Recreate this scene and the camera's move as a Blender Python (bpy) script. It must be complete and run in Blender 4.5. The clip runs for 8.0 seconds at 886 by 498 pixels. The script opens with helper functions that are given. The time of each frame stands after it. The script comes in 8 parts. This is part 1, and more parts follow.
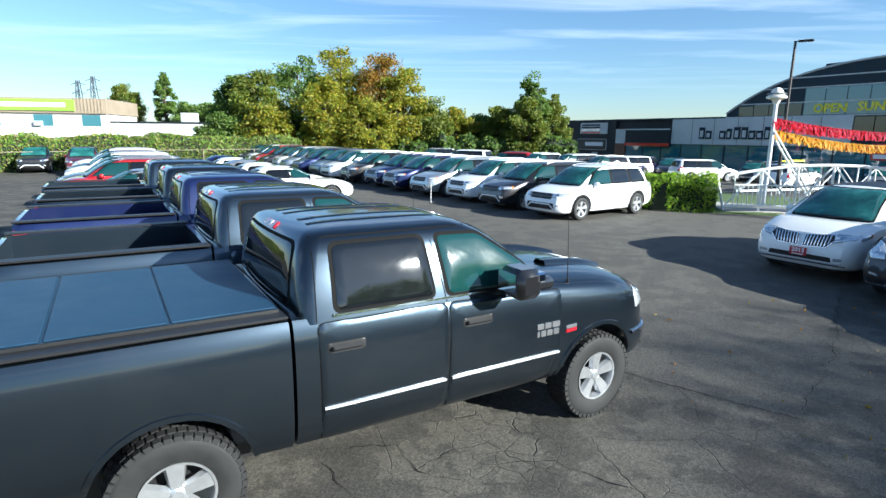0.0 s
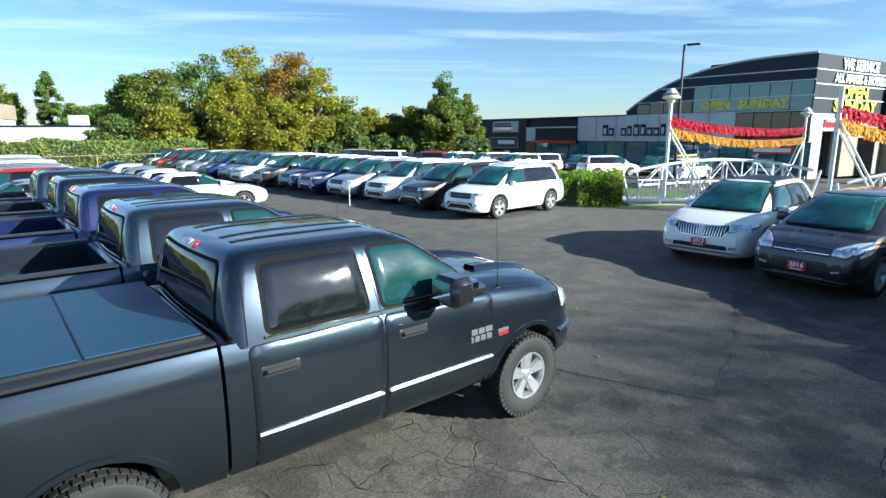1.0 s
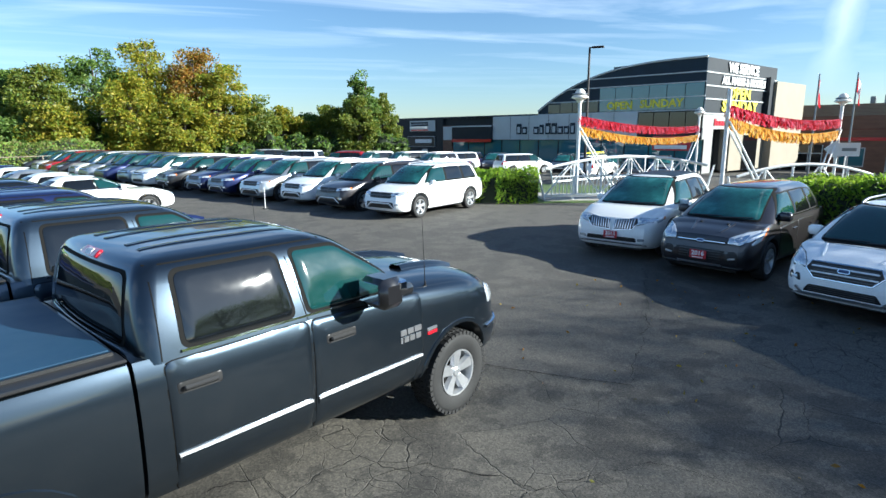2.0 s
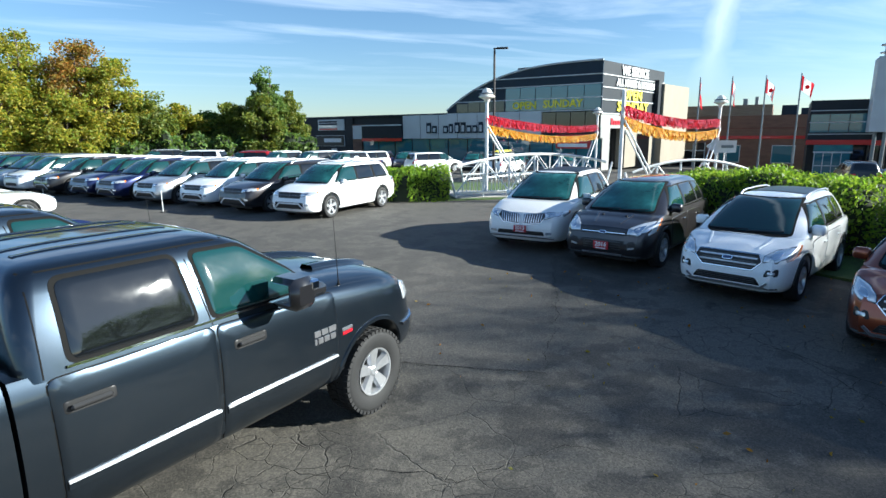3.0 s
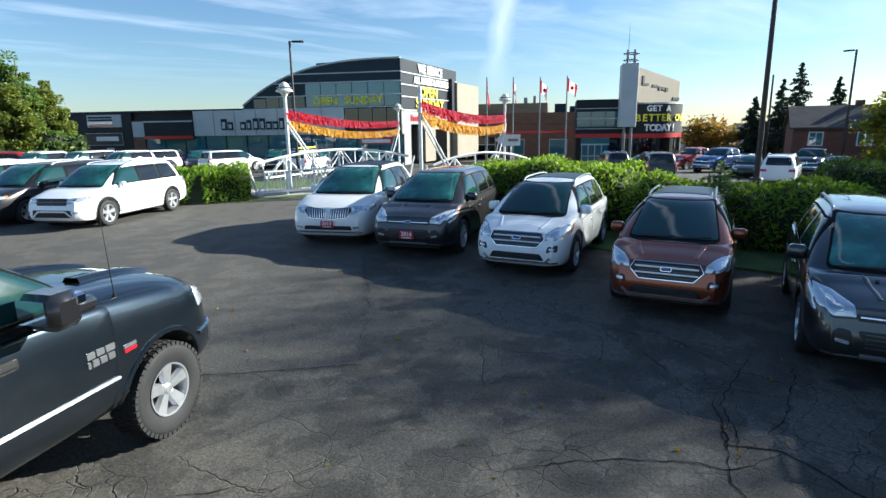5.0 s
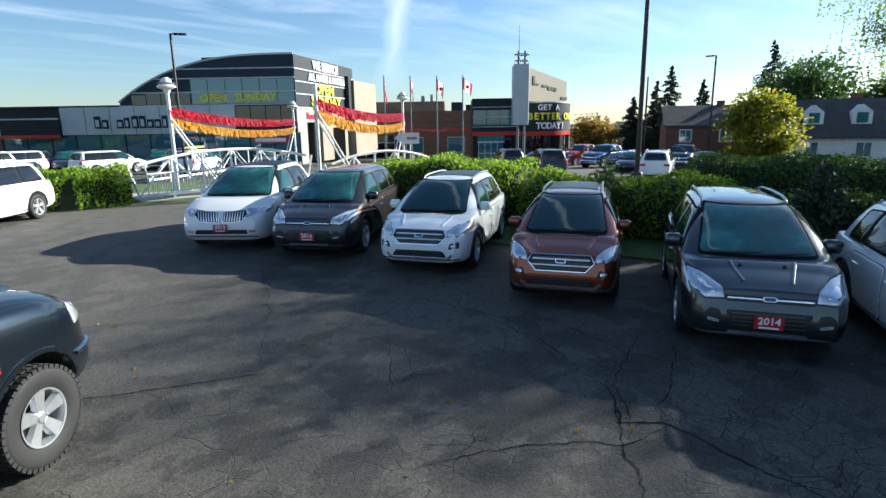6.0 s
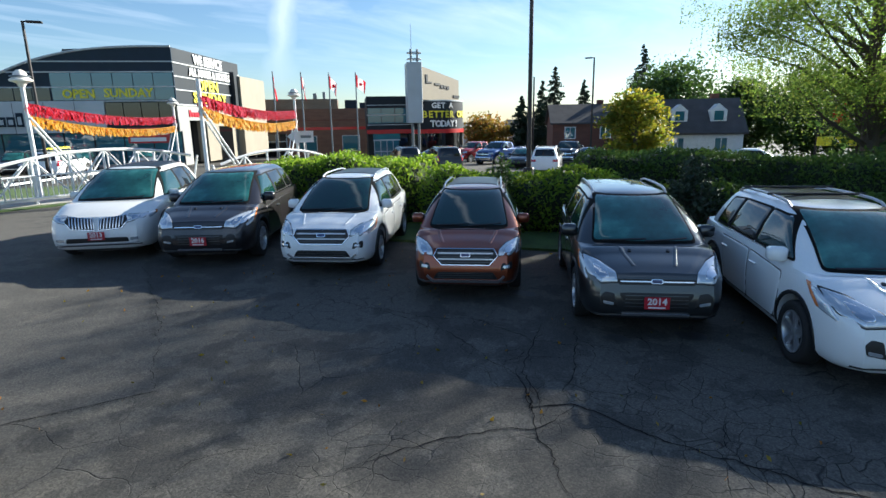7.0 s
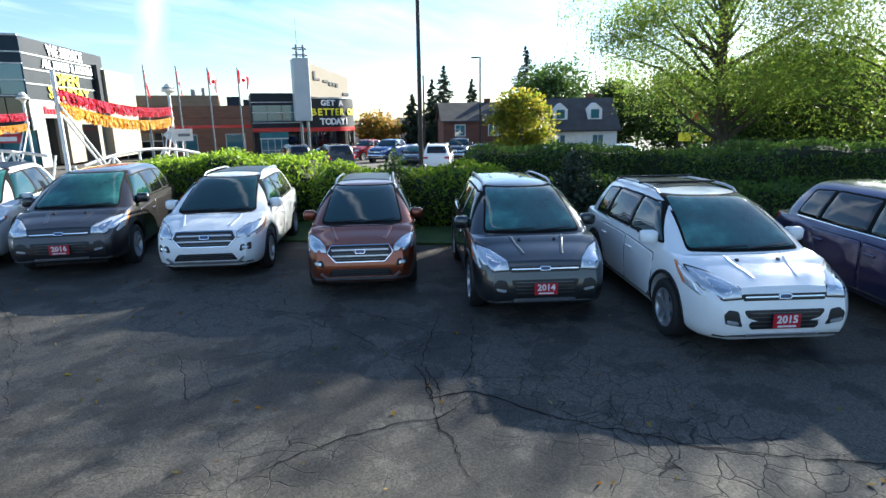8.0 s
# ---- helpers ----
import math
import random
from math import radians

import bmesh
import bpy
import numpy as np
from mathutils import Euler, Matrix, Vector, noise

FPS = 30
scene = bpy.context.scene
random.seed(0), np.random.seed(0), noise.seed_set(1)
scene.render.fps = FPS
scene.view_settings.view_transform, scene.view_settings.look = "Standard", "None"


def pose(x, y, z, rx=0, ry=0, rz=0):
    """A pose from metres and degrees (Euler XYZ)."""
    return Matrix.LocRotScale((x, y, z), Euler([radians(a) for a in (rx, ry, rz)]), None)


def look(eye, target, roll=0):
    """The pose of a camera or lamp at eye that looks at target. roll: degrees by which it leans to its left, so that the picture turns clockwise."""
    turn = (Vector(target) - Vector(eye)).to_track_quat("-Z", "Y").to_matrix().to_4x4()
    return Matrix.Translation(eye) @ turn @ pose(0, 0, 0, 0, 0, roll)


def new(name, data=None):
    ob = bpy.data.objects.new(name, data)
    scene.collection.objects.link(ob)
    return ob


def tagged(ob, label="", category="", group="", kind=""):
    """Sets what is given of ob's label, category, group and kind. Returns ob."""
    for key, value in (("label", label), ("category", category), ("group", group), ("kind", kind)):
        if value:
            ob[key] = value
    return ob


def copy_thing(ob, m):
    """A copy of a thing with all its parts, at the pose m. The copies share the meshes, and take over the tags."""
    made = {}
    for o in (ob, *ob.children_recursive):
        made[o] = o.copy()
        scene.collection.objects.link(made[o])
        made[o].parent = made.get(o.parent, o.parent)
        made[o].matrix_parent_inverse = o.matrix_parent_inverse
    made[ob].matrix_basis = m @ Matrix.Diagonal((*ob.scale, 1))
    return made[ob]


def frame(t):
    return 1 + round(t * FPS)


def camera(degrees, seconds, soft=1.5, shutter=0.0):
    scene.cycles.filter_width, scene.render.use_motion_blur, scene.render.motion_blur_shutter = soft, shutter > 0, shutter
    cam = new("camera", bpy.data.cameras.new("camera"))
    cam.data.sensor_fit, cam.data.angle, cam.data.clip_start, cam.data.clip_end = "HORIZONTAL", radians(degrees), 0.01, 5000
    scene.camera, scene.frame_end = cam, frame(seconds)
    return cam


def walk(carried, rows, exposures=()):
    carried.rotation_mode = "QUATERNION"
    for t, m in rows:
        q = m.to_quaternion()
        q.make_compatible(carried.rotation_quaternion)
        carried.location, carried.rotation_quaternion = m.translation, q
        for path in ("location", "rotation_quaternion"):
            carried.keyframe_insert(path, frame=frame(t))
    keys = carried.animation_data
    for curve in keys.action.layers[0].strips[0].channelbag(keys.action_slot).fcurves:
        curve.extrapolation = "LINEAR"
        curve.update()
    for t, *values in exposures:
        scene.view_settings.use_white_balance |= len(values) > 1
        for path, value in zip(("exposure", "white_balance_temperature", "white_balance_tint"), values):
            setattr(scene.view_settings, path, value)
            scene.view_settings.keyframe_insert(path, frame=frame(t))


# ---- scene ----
cam = camera(77.21, 8.0)
PATH = [
    (0.0, pose(0.000, -0.000, 2.590, 78.51, -0.58, 0.62)),
    (0.5, pose(-0.055, 0.020, 2.644, 78.51, -0.15, -3.61)),
    (1.0, pose(-0.099, 0.043, 2.671, 78.46, 0.21, -8.06)),
    (2.5, pose(-0.139, 0.110, 2.650, 78.27, 0.47, -20.78)),
    (3.0, pose(-0.122, 0.122, 2.629, 78.19, 0.52, -25.50)),
    (3.5, pose(-0.081, 0.136, 2.618, 78.07, 0.68, -30.39)),
    (4.0, pose(-0.057, 0.118, 2.589, 77.95, 0.72, -35.20)),
    (4.5, pose(-0.038, 0.088, 2.569, 77.81, 0.76, -40.08)),
    (6.0, pose(-0.028, 0.077, 2.586, 77.30, 0.80, -55.25)),
    (6.5, pose(-0.017, 0.124, 2.572, 77.17, 0.85, -60.48)),
    (7.0, pose(-0.040, 0.167, 2.562, 76.97, 0.88, -65.87)),
    (7.5, pose(-0.033, 0.166, 2.539, 76.77, 0.90, -71.38)),
    (8.0, pose(-0.007, 0.151, 2.506, 76.65, 0.83, -76.76)),
]
walk(cam, PATH, [(0.0, 1.66, 5480, 4), (6.0, 1.52, 5700, 5), (7.0, 1.56, 5780, 6), (8.0, 2.10, 5850, 7)])

# ---- world, sun ----
SUN_BEARING, SUN_ELEV = -27.5, 22.0
world = bpy.data.worlds.new("sky")
scene.world = world
world.use_nodes = True
wn, wl = world.node_tree.nodes, world.node_tree.links
wn.clear()
sky = wn.new("ShaderNodeTexSky")
sky.sky_type = "NISHITA"
sky.sun_disc = False
sky.sun_elevation = radians(SUN_ELEV)
sky.sun_rotation = radians(90 - SUN_BEARING)
sky.air_density, sky.dust_density, sky.ozone_density = 1.0, 0.35, 3.0
# thin high cloud streaks over the blue
tc = wn.new("ShaderNodeTexCoord")
sep = wn.new("ShaderNodeSeparateXYZ")
wl.new(tc.outputs["Generated"], sep.inputs[0])
zc = wn.new("ShaderNodeMath"); zc.operation = "MAXIMUM"; zc.inputs[1].default_value = 0.03
wl.new(sep.outputs["Z"], zc.inputs[0])
dx = wn.new("ShaderNodeMath"); dx.operation = "DIVIDE"
dy = wn.new("ShaderNodeMath"); dy.operation = "DIVIDE"
wl.new(sep.outputs["X"], dx.inputs[0]); wl.new(zc.outputs[0], dx.inputs[1])
wl.new(sep.outputs["Y"], dy.inputs[0]); wl.new(zc.outputs[0], dy.inputs[1])
comb = wn.new("ShaderNodeCombineXYZ")
wl.new(dx.outputs[0], comb.inputs[0]); wl.new(dy.outputs[0], comb.inputs[1])
cmap = wn.new("ShaderNodeMapping")
cmap.inputs["Rotation"].default_value = (0, 0, radians(-52))
cmap.inputs["Scale"].default_value = (0.32, 0.85, 1)
wl.new(comb.outputs[0], cmap.inputs[0])
cn = wn.new("ShaderNodeTexNoise")
cn.inputs["Scale"].default_value, cn.inputs["Detail"].default_value, cn.inputs["Roughness"].default_value = 1.1, 7.0, 0.55
cn.inputs["Distortion"].default_value = 0.6
wl.new(cmap.outputs[0], cn.inputs["Vector"])
cr = wn.new("ShaderNodeValToRGB")
cr.color_ramp.elements[0].position, cr.color_ramp.elements[1].position = 0.46, 0.74
wl.new(cn.outputs["Fac"], cr.inputs[0])
fade = wn.new("ShaderNodeMapRange")
fade.inputs[1].default_value, fade.inputs[2].default_value, fade.inputs[3].default_value, fade.inputs[4].default_value = 0.06, 0.30, 0.0, 0.8
wl.new(sep.outputs["Z"], fade.inputs[0])
over = wn.new("ShaderNodeMapRange")
over.inputs[1].default_value, over.inputs[2].default_value, over.inputs[3].default_value, over.inputs[4].default_value = 0.42, 0.62, 1.0, 0.08
wl.new(sep.outputs["Z"], over.inputs[0])
band = wn.new("ShaderNodeMath"); band.operation = "MULTIPLY"
wl.new(fade.outputs[0], band.inputs[0]); wl.new(over.outputs[0], band.inputs[1])
cfac = wn.new("ShaderNodeMath"); cfac.operation = "MULTIPLY"
wl.new(cr.outputs[0], cfac.inputs[0]); wl.new(band.outputs[0], cfac.inputs[1])
# a broad vapour trail that climbs over the showroom
trail_n = wn.new("ShaderNodeVectorMath"); trail_n.operation = "DOT_PRODUCT"
trail_n.inputs[1].default_value = (-math.sin(radians(39.5)), math.cos(radians(39.5)), 0.02)
trail_f = wn.new("ShaderNodeVectorMath"); trail_f.operation = "DOT_PRODUCT"
trail_f.inputs[1].default_value = (math.cos(radians(39.5)), math.sin(radians(39.5)), 0.0)
tn = wn.new("ShaderNodeTexNoise"); tn.inputs["Scale"].default_value, tn.inputs["Detail"].default_value = 7.0, 6.0
wl.new(tc.outputs["Generated"], tn.inputs["Vector"])
for q in (trail_n, trail_f):
    wl.new(tc.outputs["Generated"], q.inputs[0])
wob = wn.new("ShaderNodeMath"); wob.operation = "MULTIPLY_ADD"; wob.inputs[1].default_value, wob.inputs[2].default_value = 0.11, -0.055
wl.new(tn.outputs["Fac"], wob.inputs[0])
sh_ = wn.new("ShaderNodeMath"); sh_.operation = "ADD"
wl.new(trail_n.outputs["Value"], sh_.inputs[0]); wl.new(wob.outputs[0], sh_.inputs[1])
ab = wn.new("ShaderNodeMath"); ab.operation = "ABSOLUTE"
wl.new(sh_.outputs[0], ab.inputs[0])
tw = wn.new("ShaderNodeMapRange"); tw.inputs[1].default_value, tw.inputs[2].default_value, tw.inputs[3].default_value, tw.inputs[4].default_value = 0.004, 0.034, 0.50, 0.0
wl.new(ab.outputs[0], tw.inputs[0])
tg = wn.new("ShaderNodeMath"); tg.operation = "GREATER_THAN"; tg.inputs[1].default_value = 0.1
wl.new(trail_f.outputs["Value"], tg.inputs[0])
tz = wn.new("ShaderNodeMapRange"); tz.inputs[1].default_value, tz.inputs[2].default_value = 0.05, 0.16
wl.new(sep.outputs["Z"], tz.inputs[0])
t1 = wn.new("ShaderNodeMath"); t1.operation = "MULTIPLY"
wl.new(tw.outputs[0], t1.inputs[0]); wl.new(tg.outputs[0], t1.inputs[1])
t2 = wn.new("ShaderNodeMath"); t2.operation = "MULTIPLY"
wl.new(t1.outputs[0], t2.inputs[0]); wl.new(tz.outputs[0], t2.inputs[1])
call = wn.new("ShaderNodeMath"); call.operation = "MAXIMUM"
wl.new(cfac.outputs[0], call.inputs[0]); wl.new(t2.outputs[0], call.inputs[1])
cmix = wn.new("ShaderNodeMixRGB")
cmix.inputs[2].default_value = (9.0, 9.3, 9.8, 1)
wl.new(call.outputs[0], cmix.inputs[0]); wl.new(sky.outputs[0], cmix.inputs[1])
bg = wn.new("ShaderNodeBackground")
bg.inputs["Strength"].default_value = 0.052
wout = wn.new("ShaderNodeOutputWorld")
wl.new(cmix.outputs[0], bg.inputs[0]); wl.new(bg.outputs[0], wout.inputs[0])

sun_data = bpy.data.lights.new("sun", "SUN")
sun_data.energy, sun_data.angle, sun_data.color = 5.0, radians(0.55), (1.0, 0.90, 0.74)
sun = new("sun", sun_data)
_b, _e = radians(SUN_BEARING), radians(SUN_ELEV)
SUN_DIR = Vector((math.cos(_e) * math.cos(_b), math.cos(_e) * math.sin(_b), math.sin(_e)))
sun.matrix_world = look(SUN_DIR * 60, (0, 0, 0))


# ---- materials ----
def mat_base(name):
    m = bpy.data.materials.new(name)
    m.use_nodes = True
    return m, m.node_tree.nodes, m.node_tree.links, m.node_tree.nodes["Principled BSDF"]


def ramp(nodes, links, src, stops):
    r = nodes.new("ShaderNodeValToRGB")
    el = r.color_ramp.elements
    while len(el) < len(stops):
        el.new(0.5)
    for e, (p, c) in zip(el, stops):
        e.position, e.color = p, (*c, 1) if len(c) == 3 else c
    links.new(src, r.inputs[0])
    return r


def noise_node(nodes, links, scale, detail=4, rough=0.55, coord="Object", stretch=None):
    t = nodes.new("ShaderNodeTexCoord")
    n = nodes.new("ShaderNodeTexNoise")
    n.inputs["Scale"].default_value, n.inputs["Detail"].default_value, n.inputs["Roughness"].default_value = scale, detail, rough
    if stretch:
        mp = nodes.new("ShaderNodeMapping")
        mp.inputs["Scale"].default_value = stretch
        links.new(t.outputs[coord], mp.inputs[0])
        links.new(mp.outputs[0], n.inputs["Vector"])
    else:
        links.new(t.outputs[coord], n.inputs["Vector"])
    return n


def surface(name, col, rough=0.6, metal=0.0, vary=0.18, scale=3.0, fine=60.0, bump=0.1, spec=0.5, dist=0.01, stretch=None, island=False):
    """A worn surface: colour varied at two scales, fine relief."""
    m, n, l, p = mat_base(name)
    a = noise_node(n, l, scale, 5, stretch=stretch)
    b = noise_node(n, l, fine, 3, stretch=stretch)
    mx = n.new("ShaderNodeMath"); mx.operation = "ADD"
    h = n.new("ShaderNodeMath"); h.operation = "MULTIPLY"; h.inputs[1].default_value = 0.5
    l.new(a.outputs["Fac"], mx.inputs[0]); l.new(b.outputs["Fac"], h.inputs[0]); l.new(h.outputs[0], mx.inputs[1])
    lo = tuple(c * (1 - vary) for c in col)
    hi = tuple(min(1, c * (1 + vary)) for c in col)
    r = ramp(n, l, mx.outputs[0], [(0.50, lo), (0.95, hi)])
    out = r.outputs[0]
    if island:
        oi = n.new("ShaderNodeObjectInfo")
        hv = n.new("ShaderNodeHueSaturation")
        mr = n.new("ShaderNodeMapRange"); mr.inputs[3].default_value, mr.inputs[4].default_value = 0.8, 1.2
        l.new(oi.outputs["Random"], mr.inputs[0]); l.new(mr.outputs[0], hv.inputs["Value"]); l.new(out, hv.inputs["Color"])
        out = hv.outputs[0]
    l.new(out, p.inputs["Base Color"])
    rr = ramp(n, l, a.outputs["Fac"], [(0.3, (max(0.02, rough - 0.08),) * 3), (0.7, (min(1, rough + 0.08),) * 3)])
    l.new(rr.outputs[0], p.inputs["Roughness"])
    p.inputs["Metallic"].default_value = metal
    p.inputs["Specular IOR Level"].default_value = spec
    if bump:
        bp = n.new("ShaderNodeBump"); bp.inputs["Strength"].default_value, bp.inputs["Distance"].default_value = bump, dist
        l.new(b.outputs["Fac"], bp.inputs["Height"]); l.new(bp.outputs[0], p.inputs["Normal"])
    return m


def car_paint(name, col, metal=0.35, rough=0.32):
    """Clear-coated paint with a film of dust and fine flakes."""
    m, n, l, p = mat_base(name)
    d = noise_node(n, l, 2.2, 6)
    dust = ramp(n, l, d.outputs["Fac"], [(0.5, (0, 0, 0)), (0.9, (0.05, 0.05, 0.05))])
    fl = noise_node(n, l, 700, 1)
    fr = ramp(n, l, fl.outputs["Fac"], [(0.3, tuple(c * 0.88 for c in col)), (0.7, tuple(min(1, c * 1.12) for c in col))])
    mx = n.new("ShaderNodeMixRGB")
    mx.inputs[2].default_value = (0.32, 0.31, 0.29, 1)
    l.new(dust.outputs[0], mx.inputs[0]); l.new(fr.outputs[0], mx.inputs[1])
    l.new(mx.outputs[0], p.inputs["Base Color"])
    p.inputs["Metallic"].default_value = metal
    p.inputs["Roughness"].default_value = rough
    p.inputs["Coat Weight"].default_value = 1.0
    cr_ = ramp(n, l, d.outputs["Fac"], [(0.35, (0.012,) * 3), (0.8, (0.045,) * 3)])
    l.new(cr_.outputs[0], p.inputs["Coat Roughness"])
    return m


def plain(name, col, rough=0.4, metal=0.0, coat=0.0, spec=0.5):
    m, n, l, p = mat_base(name)
    a = noise_node(n, l, 14, 3)
    r = ramp(n, l, a.outputs["Fac"], [(0.3, tuple(c * 0.9 for c in col)), (0.7, tuple(min(1, c * 1.08) for c in col))])
    l.new(r.outputs[0], p.inputs["Base Color"])
    p.inputs["Roughness"].default_value, p.inputs["Metallic"].default_value = rough, metal
    p.inputs["Coat Weight"].default_value, p.inputs["Specular IOR Level"].default_value = coat, spec
    return m


def glass_mat(name, col=(0.012, 0.02, 0.02), rough=0.02, ior=1.52):
    m, n, l, p = mat_base(name)
    a = noise_node(n, l, 3, 4)
    r = ramp(n, l, a.outputs["Fac"], [(0.3, (rough * 0.5,) * 3), (0.8, (rough * 2.2,) * 3)])
    l.new(r.outputs[0], p.inputs["Roughness"])
    p.inputs["Base Color"].default_value = (*col, 1)
    p.inputs["IOR"].default_value = ior
    p.inputs["Specular IOR Level"].default_value = 0.85
    return m


def leaf_mat(name, cols, trans=0.35):
    """Leaves: colour varies from leaf to leaf, light passes through."""
    m, n, l, p = mat_base(name)
    g = n.new("ShaderNodeNewGeometry")
    r = ramp(n, l, g.outputs["Random Per Island"], [(i / max(1, len(cols) - 1), c) for i, c in enumerate(cols)])
    cl = noise_node(n, l, 0.35, 3)
    hv = n.new("ShaderNodeHueSaturation")
    mr = n.new("ShaderNodeMapRange"); mr.inputs[1].default_value, mr.inputs[2].default_value = 0.3, 0.7
    mr.inputs[3].default_value, mr.inputs[4].default_value = 0.7, 1.35
    l.new(cl.outputs["Fac"], mr.inputs[0]); l.new(mr.outputs[0], hv.inputs["Value"]); l.new(r.outputs[0], hv.inputs["Color"])
    l.new(hv.outputs[0], p.inputs["Base Color"])
    p.inputs["Roughness"].default_value = 0.55
    tr = n.new("ShaderNodeBsdfTranslucent")
    l.new(hv.outputs[0], tr.inputs["Color"])
    ms = n.new("ShaderNodeMixShader"); ms.inputs[0].default_value = trans
    o = n["Material Output"]
    l.new(p.outputs[0], ms.inputs[1]); l.new(tr.outputs[0], ms.inputs[2]); l.new(ms.outputs[0], o.inputs["Surface"])
    return m


def asphalt_mat(name, lo, hi, cracks=True):
    m, n, l, p = mat_base(name)
    t = n.new("ShaderNodeTexCoord")
    big = noise_node(n, l, 0.16, 5, 0.6)
    mid = noise_node(n, l, 1.7, 5, 0.6)
    grit = noise_node(n, l, 55, 3, 0.7)
    vor = n.new("ShaderNodeTexVoronoi"); vor.inputs["Scale"].default_value = 75
    l.new(t.outputs["Object"], vor.inputs["Vector"])
    add = n.new("ShaderNodeMath"); add.operation = "ADD"
    l.new(big.outputs["Fac"], add.inputs[0]); l.new(mid.outputs["Fac"], add.inputs[1])
    base = ramp(n, l, add.outputs[0], [(0.72, lo), (1.0, tuple((a + b) / 2 for a, b in zip(lo, hi))), (1.0, hi)])
    base.color_ramp.elements[1].position = 0.98
    base.color_ramp.elements[2].position = 1.25
    base.color_ramp.elements[0].position = 0.70
    st = ramp(n, l, vor.outputs["Color"], [(0.1, (0.55, 0.55, 0.55)), (0.5, (1.0, 1.0, 1.0)), (0.95, (1.75, 1.7, 1.6))])
    mul = n.new("ShaderNodeMixRGB"); mul.blend_type = "MULTIPLY"; mul.inputs[0].default_value = 0.8
    l.new(base.outputs[0], mul.inputs[1]); l.new(st.outputs[0], mul.inputs[2])
    col = mul.outputs[0]
    bp = n.new("ShaderNodeBump"); bp.inputs["Strength"].default_value, bp.inputs["Distance"].default_value = 0.55, 0.006
    l.new(grit.outputs["Fac"], bp.inputs["Height"])
    nrm = bp.outputs[0]
    if cracks:
        # crocodile cracking in patches, and hairline joints
        warp = noise_node(n, l, 1.1, 4)
        vm = n.new("ShaderNodeVectorMath"); vm.operation = "MULTIPLY_ADD"
        vm.inputs[1].default_value = (0.55, 0.55, 0)
        l.new(warp.outputs["Color"], vm.inputs[0]); l.new(t.outputs["Object"], vm.inputs[2])
        crack = None
        for sc, wd, lo_, hi_ in ((4.2, 0.020, 0.50, 0.62), (0.75, 0.0028, 0.45, 0.6)):
            v2 = n.new("ShaderNodeTexVoronoi"); v2.feature = "DISTANCE_TO_EDGE"; v2.inputs["Scale"].default_value = sc
            l.new(vm.outputs[0], v2.inputs["Vector"])
            cr2 = ramp(n, l, v2.outputs["Distance"], [(0.0, (1, 1, 1)), (wd, (0, 0, 0))])
            msk = noise_node(n, l, 0.33 if sc > 2 else 0.21, 3)
            mk = ramp(n, l, msk.outputs["Fac"], [(lo_, (0, 0, 0)), (hi_, (1, 1, 1))])
            mm = n.new("ShaderNodeMath"); mm.operation = "MULTIPLY"
            l.new(cr2.outputs[0], mm.inputs[0]); l.new(mk.outputs[0], mm.inputs[1])
            if crack is None:
                crack = mm.outputs[0]
            else:
                mxx = n.new("ShaderNodeMath"); mxx.operation = "MAXIMUM"
                l.new(crack, mxx.inputs[0]); l.new(mm.outputs[0], mxx.inputs[1]); crack = mxx.outputs[0]
        dk = n.new("ShaderNodeMixRGB"); dk.inputs[2].default_value = (0.012, 0.012, 0.013, 1)
        l.new(crack, dk.inputs[0]); l.new(col, dk.inputs[1]); col = dk.outputs[0]
        b2 = n.new("ShaderNodeBump"); b2.invert = True; b2.inputs["Strength"].default_value, b2.inputs["Distance"].default_value = 0.8, 0.012
        l.new(crack, b2.inputs["Height"]); l.new(nrm, b2.inputs["Normal"]); nrm = b2.outputs[0]
    l.new(col, p.inputs["Base Color"])
    l.new(nrm, p.inputs["Normal"])
    p.inputs["Roughness"].default_value = 0.82
    p.inputs["Specular IOR Level"].default_value = 0.35
    return m


M_asphalt = asphalt_mat("asphalt", (0.037, 0.0355, 0.033), (0.090, 0.084, 0.073))
M_asphalt_patch = asphalt_mat("asphalt_patch", (0.058, 0.055, 0.050), (0.092, 0.086, 0.076), cracks=False)
M_tar = plain("crack_filler", (0.012, 0.012, 0.013), 0.95, spec=0.08)
M_oil = surface("oil_stain", (0.034, 0.034, 0.036), 0.6, vary=0.5, scale=3, fine=90, bump=0.3, dist=0.003)
M_grass = surface("grass_soil", (0.06, 0.10, 0.025), 0.9, vary=0.5, scale=1.5, fine=25, bump=0.5, dist=0.03)
M_concrete = surface("concrete", (0.36, 0.34, 0.31), 0.85, vary=0.2, scale=1.2, fine=80, bump=0.3)
M_glass = glass_mat("car_glass", (0.007, 0.036, 0.035), 0.05, 1.55)
# teal base colour stands in for sky reflected in the windscreens
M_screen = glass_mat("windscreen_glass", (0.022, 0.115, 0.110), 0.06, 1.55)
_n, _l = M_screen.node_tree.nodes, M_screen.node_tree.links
# cloudy brighter patches: dew, and sky reflections painted into the colour
dew_and_sky = ramp(_n, _l, noise_node(_n, _l, 1.5, 5, 0.6).outputs["Fac"], [(0.32, (0.008, 0.040, 0.038)), (0.55, (0.026, 0.120, 0.112)), (0.72, (0.075, 0.250, 0.225))])
_l.new(dew_and_sky.outputs[0], _n["Principled BSDF"].inputs["Base Color"])
M_glass_tint = glass_mat("tinted_glass", (0.005, 0.006, 0.007), 0.03, 1.5)
# blue-teal base puts the mirrored sky into the colour of building panes
M_glass_bld = glass_mat("curtain_glass", (0.04, 0.15, 0.19), 0.015, 1.6)
